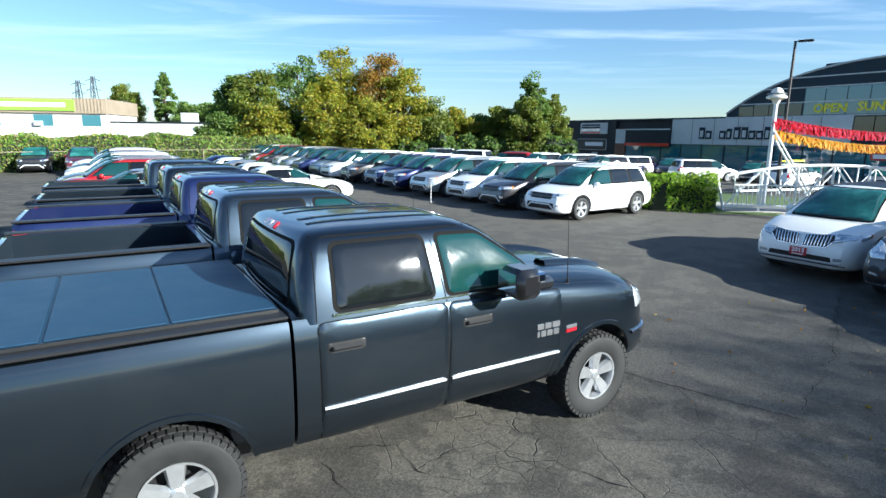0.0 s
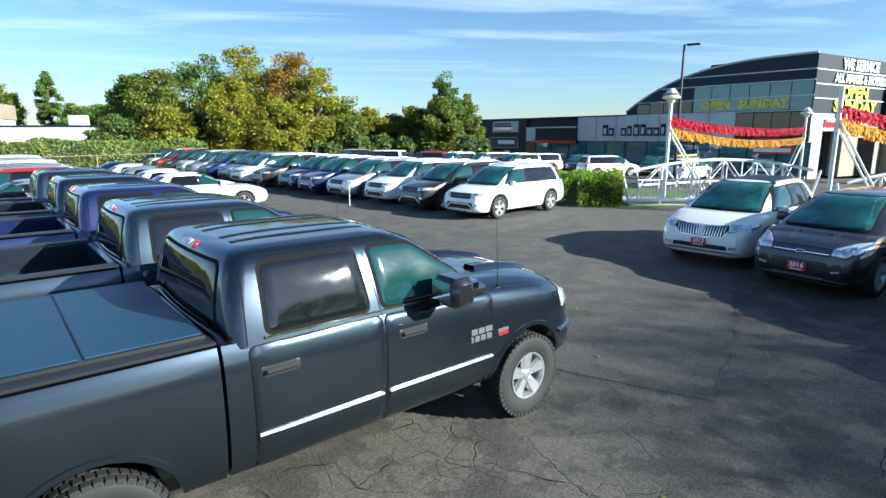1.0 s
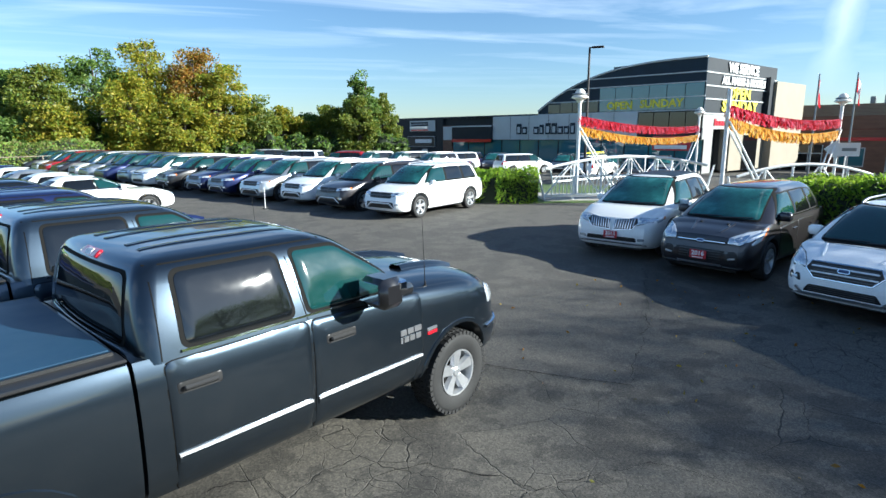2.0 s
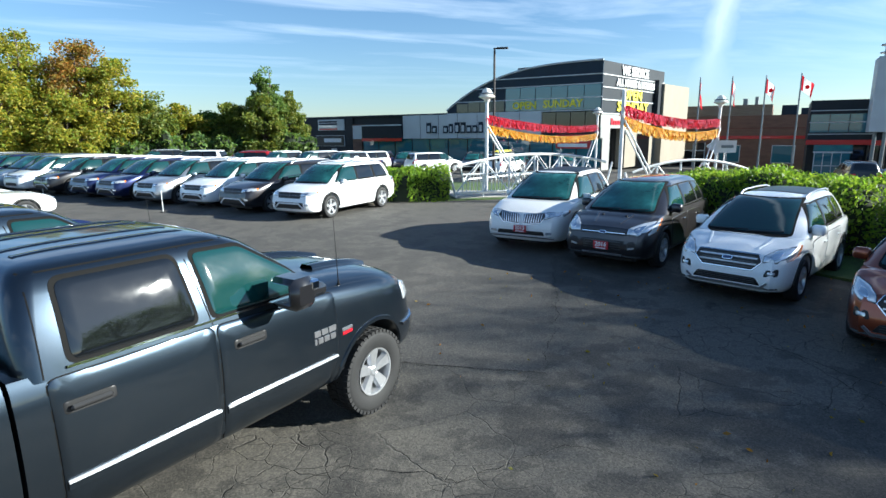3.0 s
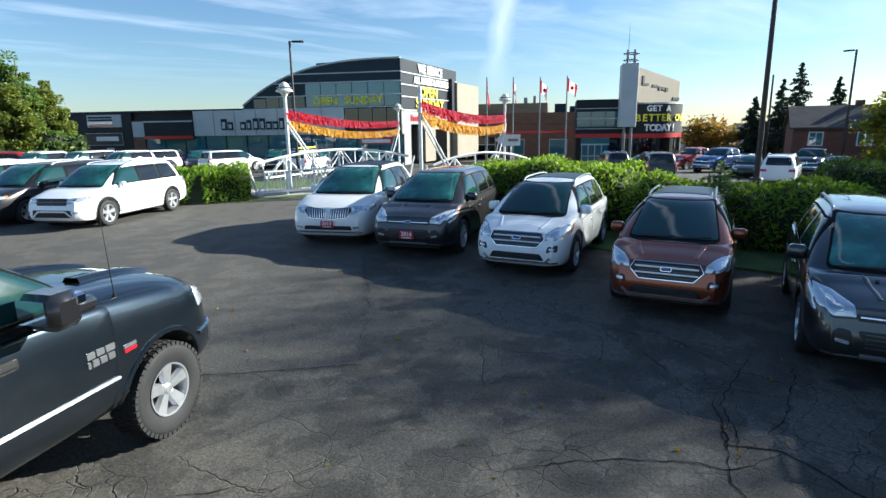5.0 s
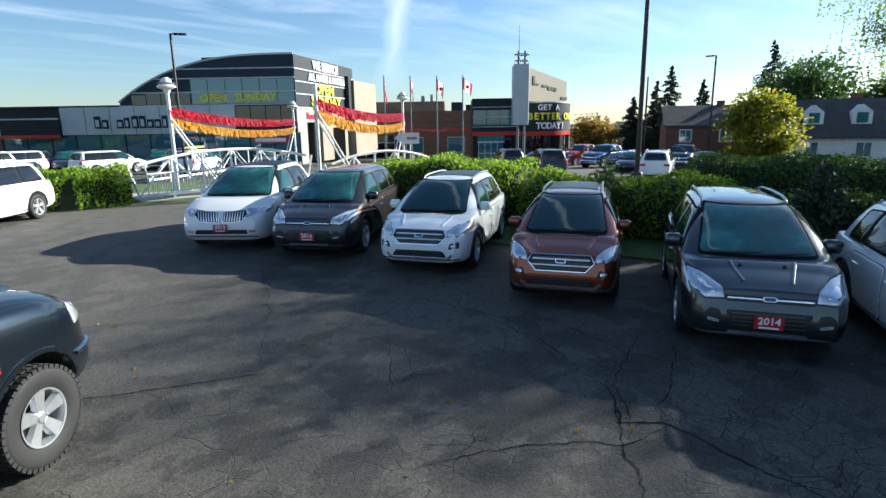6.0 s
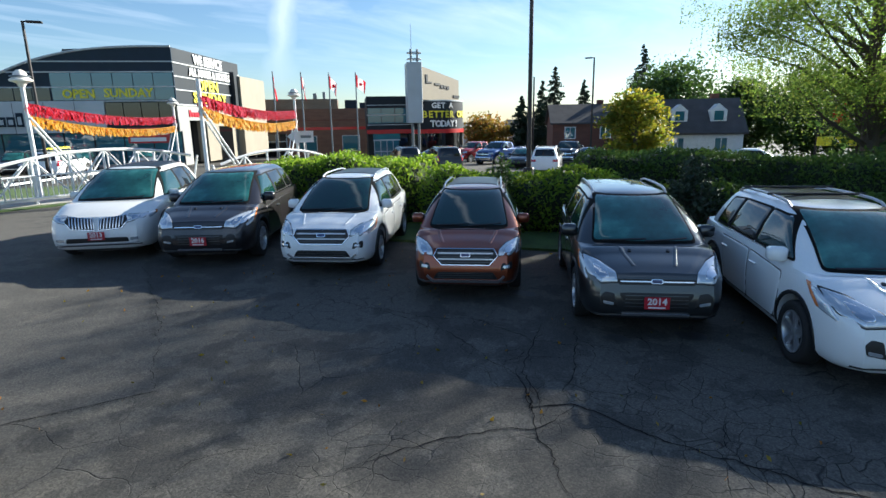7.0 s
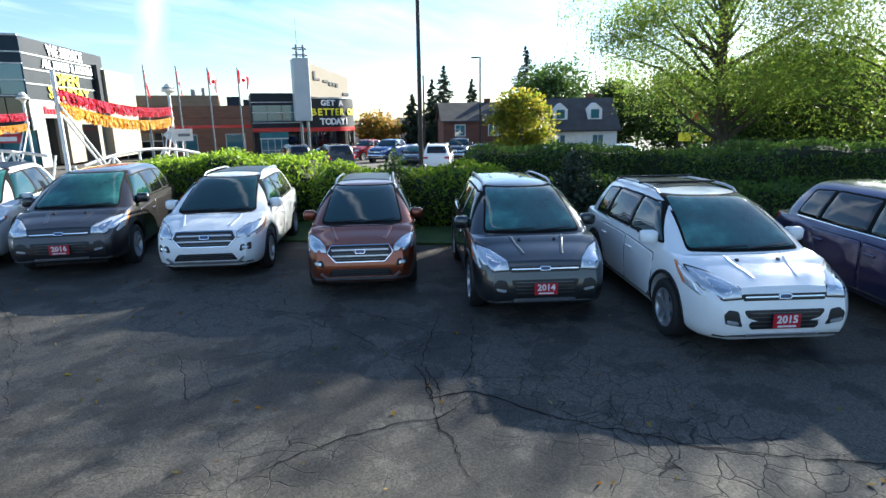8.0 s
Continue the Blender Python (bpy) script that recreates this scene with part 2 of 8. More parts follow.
M_seal = plain("window_seal", (0.006, 0.006, 0.006), 0.8, spec=0.15)
M_roof_glass = plain("roof_glass", (0.005, 0.005, 0.006), 0.3, spec=0.2)
M_black = plain("black_plastic", (0.012, 0.012, 0.013), 0.45)
M_rubber = surface("tyre_rubber", (0.013, 0.013, 0.0135), 0.75, vary=0.3, scale=9, fine=120, bump=0.2, dist=0.003)
M_chrome = plain("chrome", (0.75, 0.76, 0.78), 0.08, 1.0)
M_alloy = plain("alloy", (0.52, 0.53, 0.55), 0.32, 0.75)
M_dark_alloy = plain("dark_alloy", (0.12, 0.12, 0.13), 0.35, 0.8)
M_lamp = plain("headlamp_lens", (0.62, 0.66, 0.70), 0.06, 0.55, coat=1.0)
M_amber = plain("amber_lens", (0.6, 0.16, 0.02), 0.15, coat=1.0)
M_red_lens = plain("red_lens", (0.42, 0.01, 0.02), 0.12, coat=1.0)
M_silver_trim = plain("silver_trim", (0.5, 0.5, 0.52), 0.3, 0.9)
M_white_print = plain("white_print", (0.8, 0.8, 0.8), 0.5)
M_yellow_print = plain("yellow_print", (0.75, 0.68, 0.03), 0.5)
M_tag_red = plain("red_tag", (0.45, 0.012, 0.03), 0.35, coat=0.5)

PAINT = {
    "charcoal": car_paint("paint_charcoal", (0.031, 0.044, 0.061), 0.9, 0.28),
    "slate": car_paint("paint_slate", (0.045, 0.066, 0.092), 0.85, 0.28),
    "navy": car_paint("paint_navy", (0.012, 0.02, 0.085), 0.5, 0.28),
    "black": car_paint("paint_black", (0.010, 0.010, 0.012), 0.2, 0.3),
    "white": car_paint("paint_white", (0.88, 0.90, 0.92), 0.0, 0.3),
    "pearl": car_paint("paint_pearl", (0.83, 0.825, 0.80), 0.0, 0.32),
    "copper": car_paint("paint_copper", (0.24, 0.055, 0.020), 0.7, 0.3),
    "grey": car_paint("paint_grey", (0.060, 0.065, 0.070), 0.85, 0.30),
    "silver": car_paint("paint_silver", (0.42, 0.45, 0.48), 0.7, 0.3),
    "steel_blue": car_paint("paint_steel_blue", (0.16, 0.21, 0.27), 0.6, 0.3),
    "red": car_paint("paint_red", (0.36, 0.012, 0.015), 0.25, 0.3),
    "maroon": car_paint("paint_maroon", (0.12, 0.012, 0.018), 0.4, 0.3),
    "blue": car_paint("paint_blue", (0.02, 0.07, 0.24), 0.45, 0.3),
    "purple": car_paint("paint_purple", (0.030, 0.028, 0.11), 0.5, 0.3),
    "brown": car_paint("paint_brown", (0.030, 0.027, 0.030), 0.5, 0.3),
}

# ---- mesh helpers ----
from mathutils.bvhtree import BVHTree


def mesh_from(name, verts, faces, material, smooth=True, angle=32):
    me = bpy.data.meshes.new(name)
    me.from_pydata([tuple(v) for v in verts], [], faces)
    me.update()
    b = bmesh.new()
    b.from_mesh(me)
    bmesh.ops.recalc_face_normals(b, faces=b.faces)
    b.to_mesh(me)
    b.free()
    if smooth:
        me.shade_smooth()
        me.set_sharp_from_angle(angle=radians(angle))
    if material:
        me.materials.append(material)
    return me


def thing(name, label, category, m=None, group="", kind=""):
    ob = new(name)
    ob.empty_display_size = 0.2
    if m is not None:
        ob.matrix_world = m
    return tagged(ob, label, category, group, kind)


def part(name, me, parent, label="", material=None):
    """One mesh as a part of parent; a bmesh or a mesh."""
    if isinstance(me, bmesh.types.BMesh):
        d = bpy.data.meshes.new(name)
        me.to_mesh(d)
        me.free()
        d.materials.append(material)
        me = d
    ob = new(name, me)
    ob.parent = parent
    if label:
        ob["label"] = label
    return ob


def solid(name, me, label, category, m=None, group="", kind=""):
    """One mesh that is a thing of its own."""
    ob = new(name, me)
    if m is not None:
        ob.matrix_world = m
    return tagged(ob, label, category, group, kind)


class Geo:
    """Collects vertices and faces."""

    def __init__(self):
        self.v, self.f = [], []

    def box(self, x0, x1, y0, y1, z0, z1, m=None, bevel=0.0):
        if bevel <= 0:
            c = [(x, y, z) for z in (z0, z1) for x, y in ((x0, y0), (x1, y0), (x1, y1), (x0, y1))]
            f = [(0, 3, 2, 1), (4, 5, 6, 7), (0, 1, 5, 4), (1, 2, 6, 5), (2, 3, 7, 6), (3, 0, 4, 7)]
        else:
            b = bevel
            rings = [(b, z0), (0, z0 + b), (0, z1 - b), (b, z1)]
            c = []
            for i, z in rings:
                c += [(x0 + b, y0 + i, z), (x1 - b, y0 + i, z), (x1 - i, y0 + b, z), (x1 - i, y1 - b, z), (x1 - b, y1 - i, z), (x0 + b, y1 - i, z), (x0 + i, y1 - b, z), (x0 + i, y0 + b, z)]
            f = [tuple(range(7, -1, -1)), tuple(range(24, 32))]
            for r in range(3):
                for k in range(8):
                    f.append((r * 8 + k, r * 8 + (k + 1) % 8, r * 8 + 8 + (k + 1) % 8, r * 8 + 8 + k))
        return self.add(c, f, m)

    def add(self, c, f, m=None):
        n = len(self.v)
        self.v += [tuple(m @ Vector(p)) for p in c] if m is not None else list(c)
        self.f += [tuple(i + n for i in q) for q in f]
        return self

    def tube(self, pts, r, sides=8, cap=True):
        """A tube along points; r may be a list."""
        pts = [Vector(p) for p in pts]
        rs = r if isinstance(r, (list, tuple)) else [r] * len(pts)
        c, f = [], []
        side = None
        for i, p in enumerate(pts):
            d = (pts[min(i + 1, len(pts) - 1)] - pts[max(i - 1, 0)]).normalized()
            if side is None:
                side = d.orthogonal().normalized()
            side = (side - d * side.dot(d)).normalized()
            up = d.cross(side)
            for k in range(sides):
                a = 2 * math.pi * k / sides
                c.append(p + rs[i] * (math.cos(a) * side + math.sin(a) * up))
        for i in range(len(pts) - 1):
            for k in range(sides):
                f.append((i * sides + k, i * sides + (k + 1) % sides, (i + 1) * sides + (k + 1) % sides, (i + 1) * sides + k))
        if cap:
            f.append(tuple(range(sides - 1, -1, -1)))
            f.append(tuple(range((len(pts) - 1) * sides, len(pts) * sides)))
        return self.add([tuple(p) for p in c], f)

    def lathe(self, prof, sides=24, m=None, axis="z"):
        """Turns a profile of (radius, height) about an axis."""
        c, f = [], []
        n = len(prof)
        for k in range(sides):
            a = 2 * math.pi * k / sides
            for r, h in prof:
                x, y = r * math.cos(a), r * math.sin(a)
                c.append((x, y, h) if axis == "z" else (x, h, y))
        for k in range(sides):
            for i in range(n - 1):
                a, b = k * n + i, ((k + 1) % sides) * n + i
                f.append((a, b, b + 1, a + 1))
        return self.add(c, f, m)

    def mesh(self, name, material, smooth=True, angle=32):
        return mesh_from(name, self.v, self.f, material, smooth, angle)


def box_mesh(name, x0, x1, y0, y1, z0, z1, material, bevel=0.0):
    return Geo().box(x0, x1, y0, y1, z0, z1, None, bevel).mesh(name, material)


def curve(table):
    """A smooth function through (x, value) rows, without overshoot."""
    xs = np.array([r[0] for r in table], float)
    ys = np.array([r[1] for r in table], float)
    d = np.diff(ys) / np.diff(xs)
    s = np.zeros(len(xs))
    s[0], s[-1] = d[0], d[-1]
    for i in range(1, len(xs) - 1):
        s[i] = 0 if d[i - 1] * d[i] <= 0 else 2 * d[i - 1] * d[i] / (d[i - 1] + d[i])

    def at(x):
        x = min(max(x, xs[0]), xs[-1])
        i = min(int(np.searchsorted(xs, x, side="right")) - 1, len(xs) - 2)
        h = xs[i + 1] - xs[i]
        t = (x - xs[i]) / h
        return float((2 * t**3 - 3 * t**2 + 1) * ys[i] + (t**3 - 2 * t**2 + t) * h * s[i] + (-2 * t**3 + 3 * t**2) * ys[i + 1] + (t**3 - t**2) * h * s[i + 1])

    return at


def cut(me, cutters):
    """me less the cutter meshes."""
    ob = bpy.data.objects.new("cutting", me)
    scene.collection.objects.link(ob)
    extra = []
    for c in cutters:
        o = bpy.data.objects.new("cutter", c)
        scene.collection.objects.link(o)
        extra.append(o)
        md = ob.modifiers.new("cut", "BOOLEAN")
        md.operation, md.object, md.solver = "DIFFERENCE", o, "EXACT"
    dg = bpy.context.evaluated_depsgraph_get()
    res = bpy.data.meshes.new_from_object(ob.evaluated_get(dg))
    res.name = me.name
    for o in [ob] + extra:
        bpy.data.objects.remove(o)
    res.shade_smooth()
    res.set_sharp_from_angle(angle=radians(35))
    return res


def rounded(poly, r, n=4):
    """A 2D polygon with rounded corners."""
    out = []
    k = len(poly)
    for i in range(k):
        p, a, b = Vector(poly[i]), Vector(poly[i - 1]), Vector(poly[(i + 1) % k])
        da, db = (a - p), (b - p)
        ra = min(r, 0.45 * da.length, 0.45 * db.length)
        s, e = p + da.normalized() * ra, p + db.normalized() * ra
        for j in range(n + 1):
            t = j / n
            out.append((1 - t) ** 2 * s + 2 * t * (1 - t) * p + t * t * e)
    dense = []
    for i, p in enumerate(out):
        q = out[(i + 1) % len(out)]
        m = max(1, int((q - p).length / 0.11))
        dense += [p.lerp(q, j / m) for j in range(m)]
    return dense


class Shell:
    """A body that panels, panes and lamps are laid upon."""

    def __init__(self, verts, faces):
        self.tree = BVHTree.FromPolygons([Vector(v) for v in verts], faces)

    def cast(self, a, b, axis, sign):
        if axis == "y":
            o, d = Vector((a, 4 * sign, b)), Vector((0, -sign, 0))
        elif axis == "x":
            o, d = Vector((6 * sign, a, b)), Vector((-sign, 0, 0))
        else:
            o, d = Vector((a, b, 5)), Vector((0, 0, -1))
        h, nrm, _, _ = self.tree.ray_cast(o, d)
        k = 0
        while h is None and k < 14:
            # past an edge: step inwards
            k += 1
            if axis == "y":
                h, nrm, _, _ = self.tree.ray_cast(o + Vector((0, 0, -0.012 * k)), d)
            else:
                h, nrm, _, _ = self.tree.ray_cast(Vector((o.x, o.y * (1 - 0.02 * k), o.z)) if axis == "x" else o * 0.9**k + Vector((0, 0, 5 - 5 * 0.9**k)), d)
        if h is None:
            h, nrm, _, _ = self.tree.find_nearest(o + d * 4.2)
        if nrm.dot(d) > 0:
            nrm = -nrm
        return h, nrm

    def patch(self, name, poly, material, axis="y", sign=1, off=0.004, thick=0.012, r=0.03, rings=(1.0, 0.95, 0.8, 0.6, 0.4, 0.2)):
        pts = rounded([Vector(p) for p in poly], r)
        c = sum(pts, Vector((0, 0))) / len(pts)
        k = len(pts)
        v, f = [], []
        lim = []
        for i, s in enumerate(rings):
            for p in pts:
                q = c + (p - c) * s
                h, nrm = self.cast(q.x, q.y, axis, sign)
                lim.append((h, nrm))
                v.append(h + nrm * off * (0.6 if i == 0 else 1))
        h, nrm = self.cast(c.x, c.y, axis, sign)
        v.append(h + nrm * off)
        base = len(v)
        for h, nrm in lim[:k]:
            v.append(h - nrm * thick)
        for i in range(len(rings) - 1):
            for j in range(k):
                f.append((i * k + j, i * k + (j + 1) % k, (i + 1) * k + (j + 1) % k, (i + 1) * k + j))
        last = (len(rings) - 1) * k
        for j in range(k):
            f.append((last + j, last + (j + 1) % k, base - 1))
            f.append((j, base + j, base + (j + 1) % k, (j + 1) % k))
        return mesh_from(name, v, f, material, angle=50)

    def strip(self, name, pts, width, material, axis="y", sign=1, off=0.004, step=0.08):
        """A narrow band along a line; its ridge stands off from the body."""
        line = []
        pts = [Vector(p) for p in pts]
        for a, b in zip(pts, pts[1:]):
            m = max(1, int((b - a).length / step))
            line += [a.lerp(b, i / m) for i in range(m)]
        line.append(pts[-1])
        v, f = [], []
        for i, p in enumerate(line):
            d = (line[min(i + 1, len(line) - 1)] - line[max(i - 1, 0)]).normalized()
            nn = Vector((-d.y, d.x)) * width / 2
            for s, o in ((-1, -0.004), (-0.7, off), (0.7, off), (1, -0.004)):
                q = p + nn * s
                h, nrm = self.cast(q.x, q.y, axis, sign)
                v.append(h + nrm * o)
        for i in range(len(line) - 1):
            for j in range(3):
                f.append((i * 4 + j, i * 4 + j + 1, i * 4 + 5 + j, i * 4 + 4 + j))
        return mesh_from(name, v, f, material, angle=60)


def text_mesh(name, body, size, material, depth=0.01, bold=0.0):
    """Lettering in the xz plane, centred, facing -y."""
    cu = bpy.data.curves.new(name, "FONT")
    cu.body, cu.size, cu.extrude, cu.align_x, cu.align_y, cu.offset = body, size, depth, "CENTER", "CENTER", bold
    cu.resolution_u = 2
    ob = bpy.data.objects.new(name, cu)
    scene.collection.objects.link(ob)
    me = bpy.data.meshes.new_from_object(ob.evaluated_get(bpy.context.evaluated_depsgraph_get()))
    bpy.data.objects.remove(ob)
    me.transform(pose(0, 0, 0, 90))
    me.materials.clear()
    me.materials.append(material)
    return me


# ---- vehicles ----
PROFILE = [(0.0, 0, 0), (0.45, 0, 0), (0.80, 0, 0), (0.915, 0.03, 0), (0.965, 0.12, 0), (0.985, 0.25, 0), (0.997, 0.42, 0), (1.0, 0.56, 0), (0.998, 0.70, 0),
           (0.990, 0.83, 0), (0.972, 0.94, 0), (0.945, 1.0, 0), (0.90, 1.0, 0.30), (0.82, 1.0, 0.56), (0.68, 1.0, 0.78), (0.5, 1.0, 0.90), (0.25, 1.0, 0.975), (0.0, 1.0, 1.0)]


def loft_body(s):
    """The body below the windows: cross-sections along its length, with the slopes of nose and tail."""
    x0, x1, hw = s["tail"], s["nose"], s["hw"]
    plan, top, sh, bot = curve(s["plan"]), curve(s["top"]), curve(s["sh"]), curve(s["bot"])
    fset, rset = curve(s["front"]), curve(s["rear"])
    n = 46
    xs = [x0 + (x1 - x0) * (0.5 - 0.5 * math.cos(math.pi * i / (n - 1))) for i in range(n)]
    v, f = [], []
    loop = [(y, a, b) for y, a, b in PROFILE] + [(-y, a, b) for y, a, b in PROFILE[-2:0:-1]]
    k = len(loop)
    for x in xs:
        zb, zs, zt = bot(x), sh(x), top(x)
        for y, a, b in loop:
            z = zb + a * (zs - zb) + b * (zt - zs)
            wf = min(1, max(0, (x - (x1 - 0.75)) / 0.75)) ** 1.6
            wr = min(1, max(0, ((x0 + 0.55) - x) / 0.55)) ** 1.5
            v.append((x - fset(z) * wf + rset(z) * wr, y * hw * plan(x), z))
    for i in range(n - 1):
        for j in range(k):
            f.append((i * k + j, i * k + (j + 1) % k, (i + 1) * k + (j + 1) % k, (i + 1) * k + j))
    # end faces as a ladder of strips
    h = len(PROFILE)
    for b in (0, (n - 1) * k):
        for j in range(h - 1):
            q = [b + j, b + j + 1, b + (k - j - 1) % k, b + (k - j) % k]
            f.append(tuple(dict.fromkeys(q)))
    return v, f


def loft_cabin(s):
    """Windows, pillars and roof: rings from the waist up, then the crown."""
    c = s["cabin"]
    v, f = [], []
    N = 64
    rows = []
    for t in (0, 0.2, 0.4, 0.6, 0.78, 0.90, 0.965, 1.0):
        # roof edge rounding
        rr = 0.0 if t < 0.85 else ((t - 0.85) / 0.15) ** 2 * c.get("edge", 0.05)
        z = c["z0"] + (c["z1"] - c["z0"]) * t
        bulge = math.sin(math.pi * t) * c.get("bulge", 0.03)
        xf = c["xf0"] + (c["xf1"] - c["xf0"]) * t + bulge * 1.2 - rr * 1.6
        xr = c["xr0"] + (c["xr1"] - c["xr0"]) * t - bulge + rr
        hw = c["hw0"] + (c["hw1"] - c["hw0"]) * t + bulge * 0.8 - rr
        rows.append((xf, xr, hw, z))
    zt, cr = c["z1"], c.get("crown", 0.06)
    xf, xr, hw, _ = rows[-1]
    for q, g in ((0.93, 0.35), (0.8, 0.6), (0.6, 0.82), (0.35, 0.96), (0.1, 1.0)):
        cx = (xf + xr) / 2
        rows.append((cx + (xf - cx) * q, cx + (xr - cx) * q, hw * q, zt + cr * g))
    rc = c.get("corner", 0.24)
    for xf, xr, hw, z in rows:
        cx, a = (xf + xr) / 2, (xf - xr) / 2
        r_ = min(rc, a * 0.9, hw * 0.9)
        ring = []
        for q, (sx, sy) in enumerate(((1, 1), (-1, 1), (-1, -1), (1, -1))):
            for t in range(9):
                an = math.pi / 2 * (q + t / 8)
                ring.append((sx * (a - r_) + r_ * math.cos(an), sy * (hw - r_) + r_ * math.sin(an)))
            ex, ey = ring[-1]
            nx_, ny_ = ((-1, 1), (-1, -1), (1, -1), (1, 1))[q]
            an = math.pi / 2 * (q + 1)
            tx, ty = nx_ * (a - r_) + r_ * math.cos(an), ny_ * (hw - r_) + r_ * math.sin(an)
            ring += [(ex + (tx - ex) * t / 8, ey + (ty - ey) * t / 8) for t in range(1, 8)]
        for x, y in ring:
            px, py = x / a, y / hw
            bow = c.get("bow", 0.10) * (1 - py * py) * (1 if px > 0 else -0.5) * (0.5 + 0.5 * abs(px))
            # narrower towards the tail
            tap = 1 - c.get("taper", 0.06) * max(0, -px) ** 1.5
            v.append((cx + x + bow - c.get("bow", 0.10) * (0.35 if px > 0 else -0.2) * abs(px), y * tap, z))
    for i in range(len(rows) - 1):
        for j in range(N):
            f.append((i * N + j, i * N + (j + 1) % N, (i + 1) * N + (j + 1) % N, (i + 1) * N + j))
    f.append(tuple(range((len(rows) - 1) * N, len(rows) * N)))
    f.append(tuple(range(N - 1, -1, -1)))
    return v, f


def wheel_meshes(r, w, rim_r, spokes, rim_mat, twin=False, tread=0):
    tw = w / 2
    g = Geo().lathe([(rim_r, -tw * 0.8), (rim_r + 0.03, -tw * 0.96), (r - 0.055, -tw), (r - 0.02, -tw * 0.93), (r - 0.004, -tw * 0.78), (r, -tw * 0.4), (r, tw * 0.4),
                     (r - 0.004, tw * 0.78), (r - 0.02, tw * 0.93), (r - 0.055, tw), (rim_r + 0.03, tw * 0.96), (rim_r, tw * 0.8)], 40, axis="y")
    if tread:
        for k in range(tread):
            a = 2 * math.pi * k / tread
            for y0, y1, sh in ((-0.98, -0.62, 0), (-0.54, -0.08, 0.5), (0.02, 0.5, 0), (0.58, 0.98, 0.5)):
                mm = pose(0, 0, 0, 0, math.degrees(a) + sh * 360 / tread, 0)
                lift = 0.004 if abs(y0) > 0.6 or abs(y1) > 0.6 else 0.010
                hw_ = math.pi * r / tread * 0.72
                g.box(-hw_, hw_, y0 * tw, y1 * tw, r - 0.03, r + lift * 0.7, mm)
    tyre = g.mesh("tyre", M_rubber, angle=40)
    disc = Geo().lathe([(0.0, -0.02), (rim_r * 0.72, -0.02), (rim_r * 0.72, 0.0), (0, 0.0)], 24, axis="y").mesh("hub", M_black)
    g = Geo().lathe([(rim_r * 0.90, -tw * 0.75), (rim_r * 0.97, tw * 0.70), (rim_r + 0.004, tw * 0.86), (rim_r + 0.004, tw * 0.92), (rim_r * 0.95, tw * 0.90), (rim_r * 0.90, tw * 0.62), (rim_r * 0.86, -tw * 0.7)], 40, axis="y")
    g.lathe([(0.0, tw * 0.78), (0.035, tw * 0.78), (0.05, tw * 0.70), (0.075, tw * 0.62), (0.085, tw * 0.3), (0.0, tw * 0.3)], 20, axis="y")
    for k in range(spokes):
        for da in ((-0.10, 0.10) if twin else (0.0,)):
            mm = pose(0, 0, 0, 0, 360 * k / spokes + math.degrees(da), 0)
            wa, wb = (0.024, 0.018) if twin else (0.044, 0.072)
            if spokes > 6 and not twin:
                wa, wb = 0.022, 0.024
            R = rim_r * 0.955
            c = [(-wa, tw * 0.45, 0.05), (wa, tw * 0.45, 0.05), (wb, tw * 0.55, R), (-wb, tw * 0.55, R), (-wa * 0.7, tw * 0.72, 0.05), (wa * 0.7, tw * 0.72, 0.05), (wb * 0.75, tw * 0.86, R), (-wb * 0.75, tw * 0.86, R)]
            g.add(c, [(0, 1, 2, 3), (7, 6, 5, 4), (0, 4, 5, 1), (1, 5, 6, 2), (2, 6, 7, 3), (3, 7, 4, 0)], mm)
    for k in range(5):
        a = 2 * math.pi * (k + 0.5) / 5
        g.lathe([(0, tw * 0.74), (0.010, tw * 0.74), (0.011, tw * 0.6), (0, tw * 0.6)], 6, Matrix.Translation((0.06 * math.cos(a), 0, 0.06 * math.sin(a))), axis="y")
    rim = g.mesh("rim", rim_mat, angle=35)
    return tyre, disc, rim


def put_wheels(car, s, meshes):
    tyre, disc, rim = meshes
    for x in (s["fx"], s["rx"]):
        for sg in (1, -1):
            w = part("wheel", disc, car)
            w.matrix_basis = pose(x, sg * s["track"], s["wr"], 0, 0, 0 if sg > 0 else 180)
            part("tyre", tyre, w)
            part("rim", rim, w)


def body_meshes(s, paint, lower=M_black):
    """Body with wheel arches cut, cabin, and the shell that carries the rest."""
    v, f = loft_body(s)
    me = mesh_from("body", v, f, paint)
    cutters = []
    for x in (s["fx"], s["rx"]):
        for sg in (1, -1):
            g = Geo()
            y0, y1 = s["hw"] - 0.34, s["hw"] + 0.25
            N = 36
            c = [(x + s["arch"] * math.cos(2 * math.pi * k / N), sg * y, s["wr"] + s.get("arch_up", 0.02) + s["arch"] * math.sin(2 * math.pi * k / N)) for y in (y0, y1) for k in range(N)]
            fc = [tuple(range(N)), tuple(range(2 * N - 1, N - 1, -1))] + [(k, N + k, N + (k + 1) % N, (k + 1) % N) for k in range(N)]
            g.add(c, fc)
            cutters.append(g.mesh("arch", lower, smooth=False))
    body = cut(me, cutters)
    cv, cf = loft_cabin(s)
    cabin = mesh_from("roof", cv, cf, paint, angle=40)
    n = len(v)
    shell = Shell(list(v) + list(cv), list(f) + [tuple(i + n for i in q) for q in cf])
    return body, cabin, shell


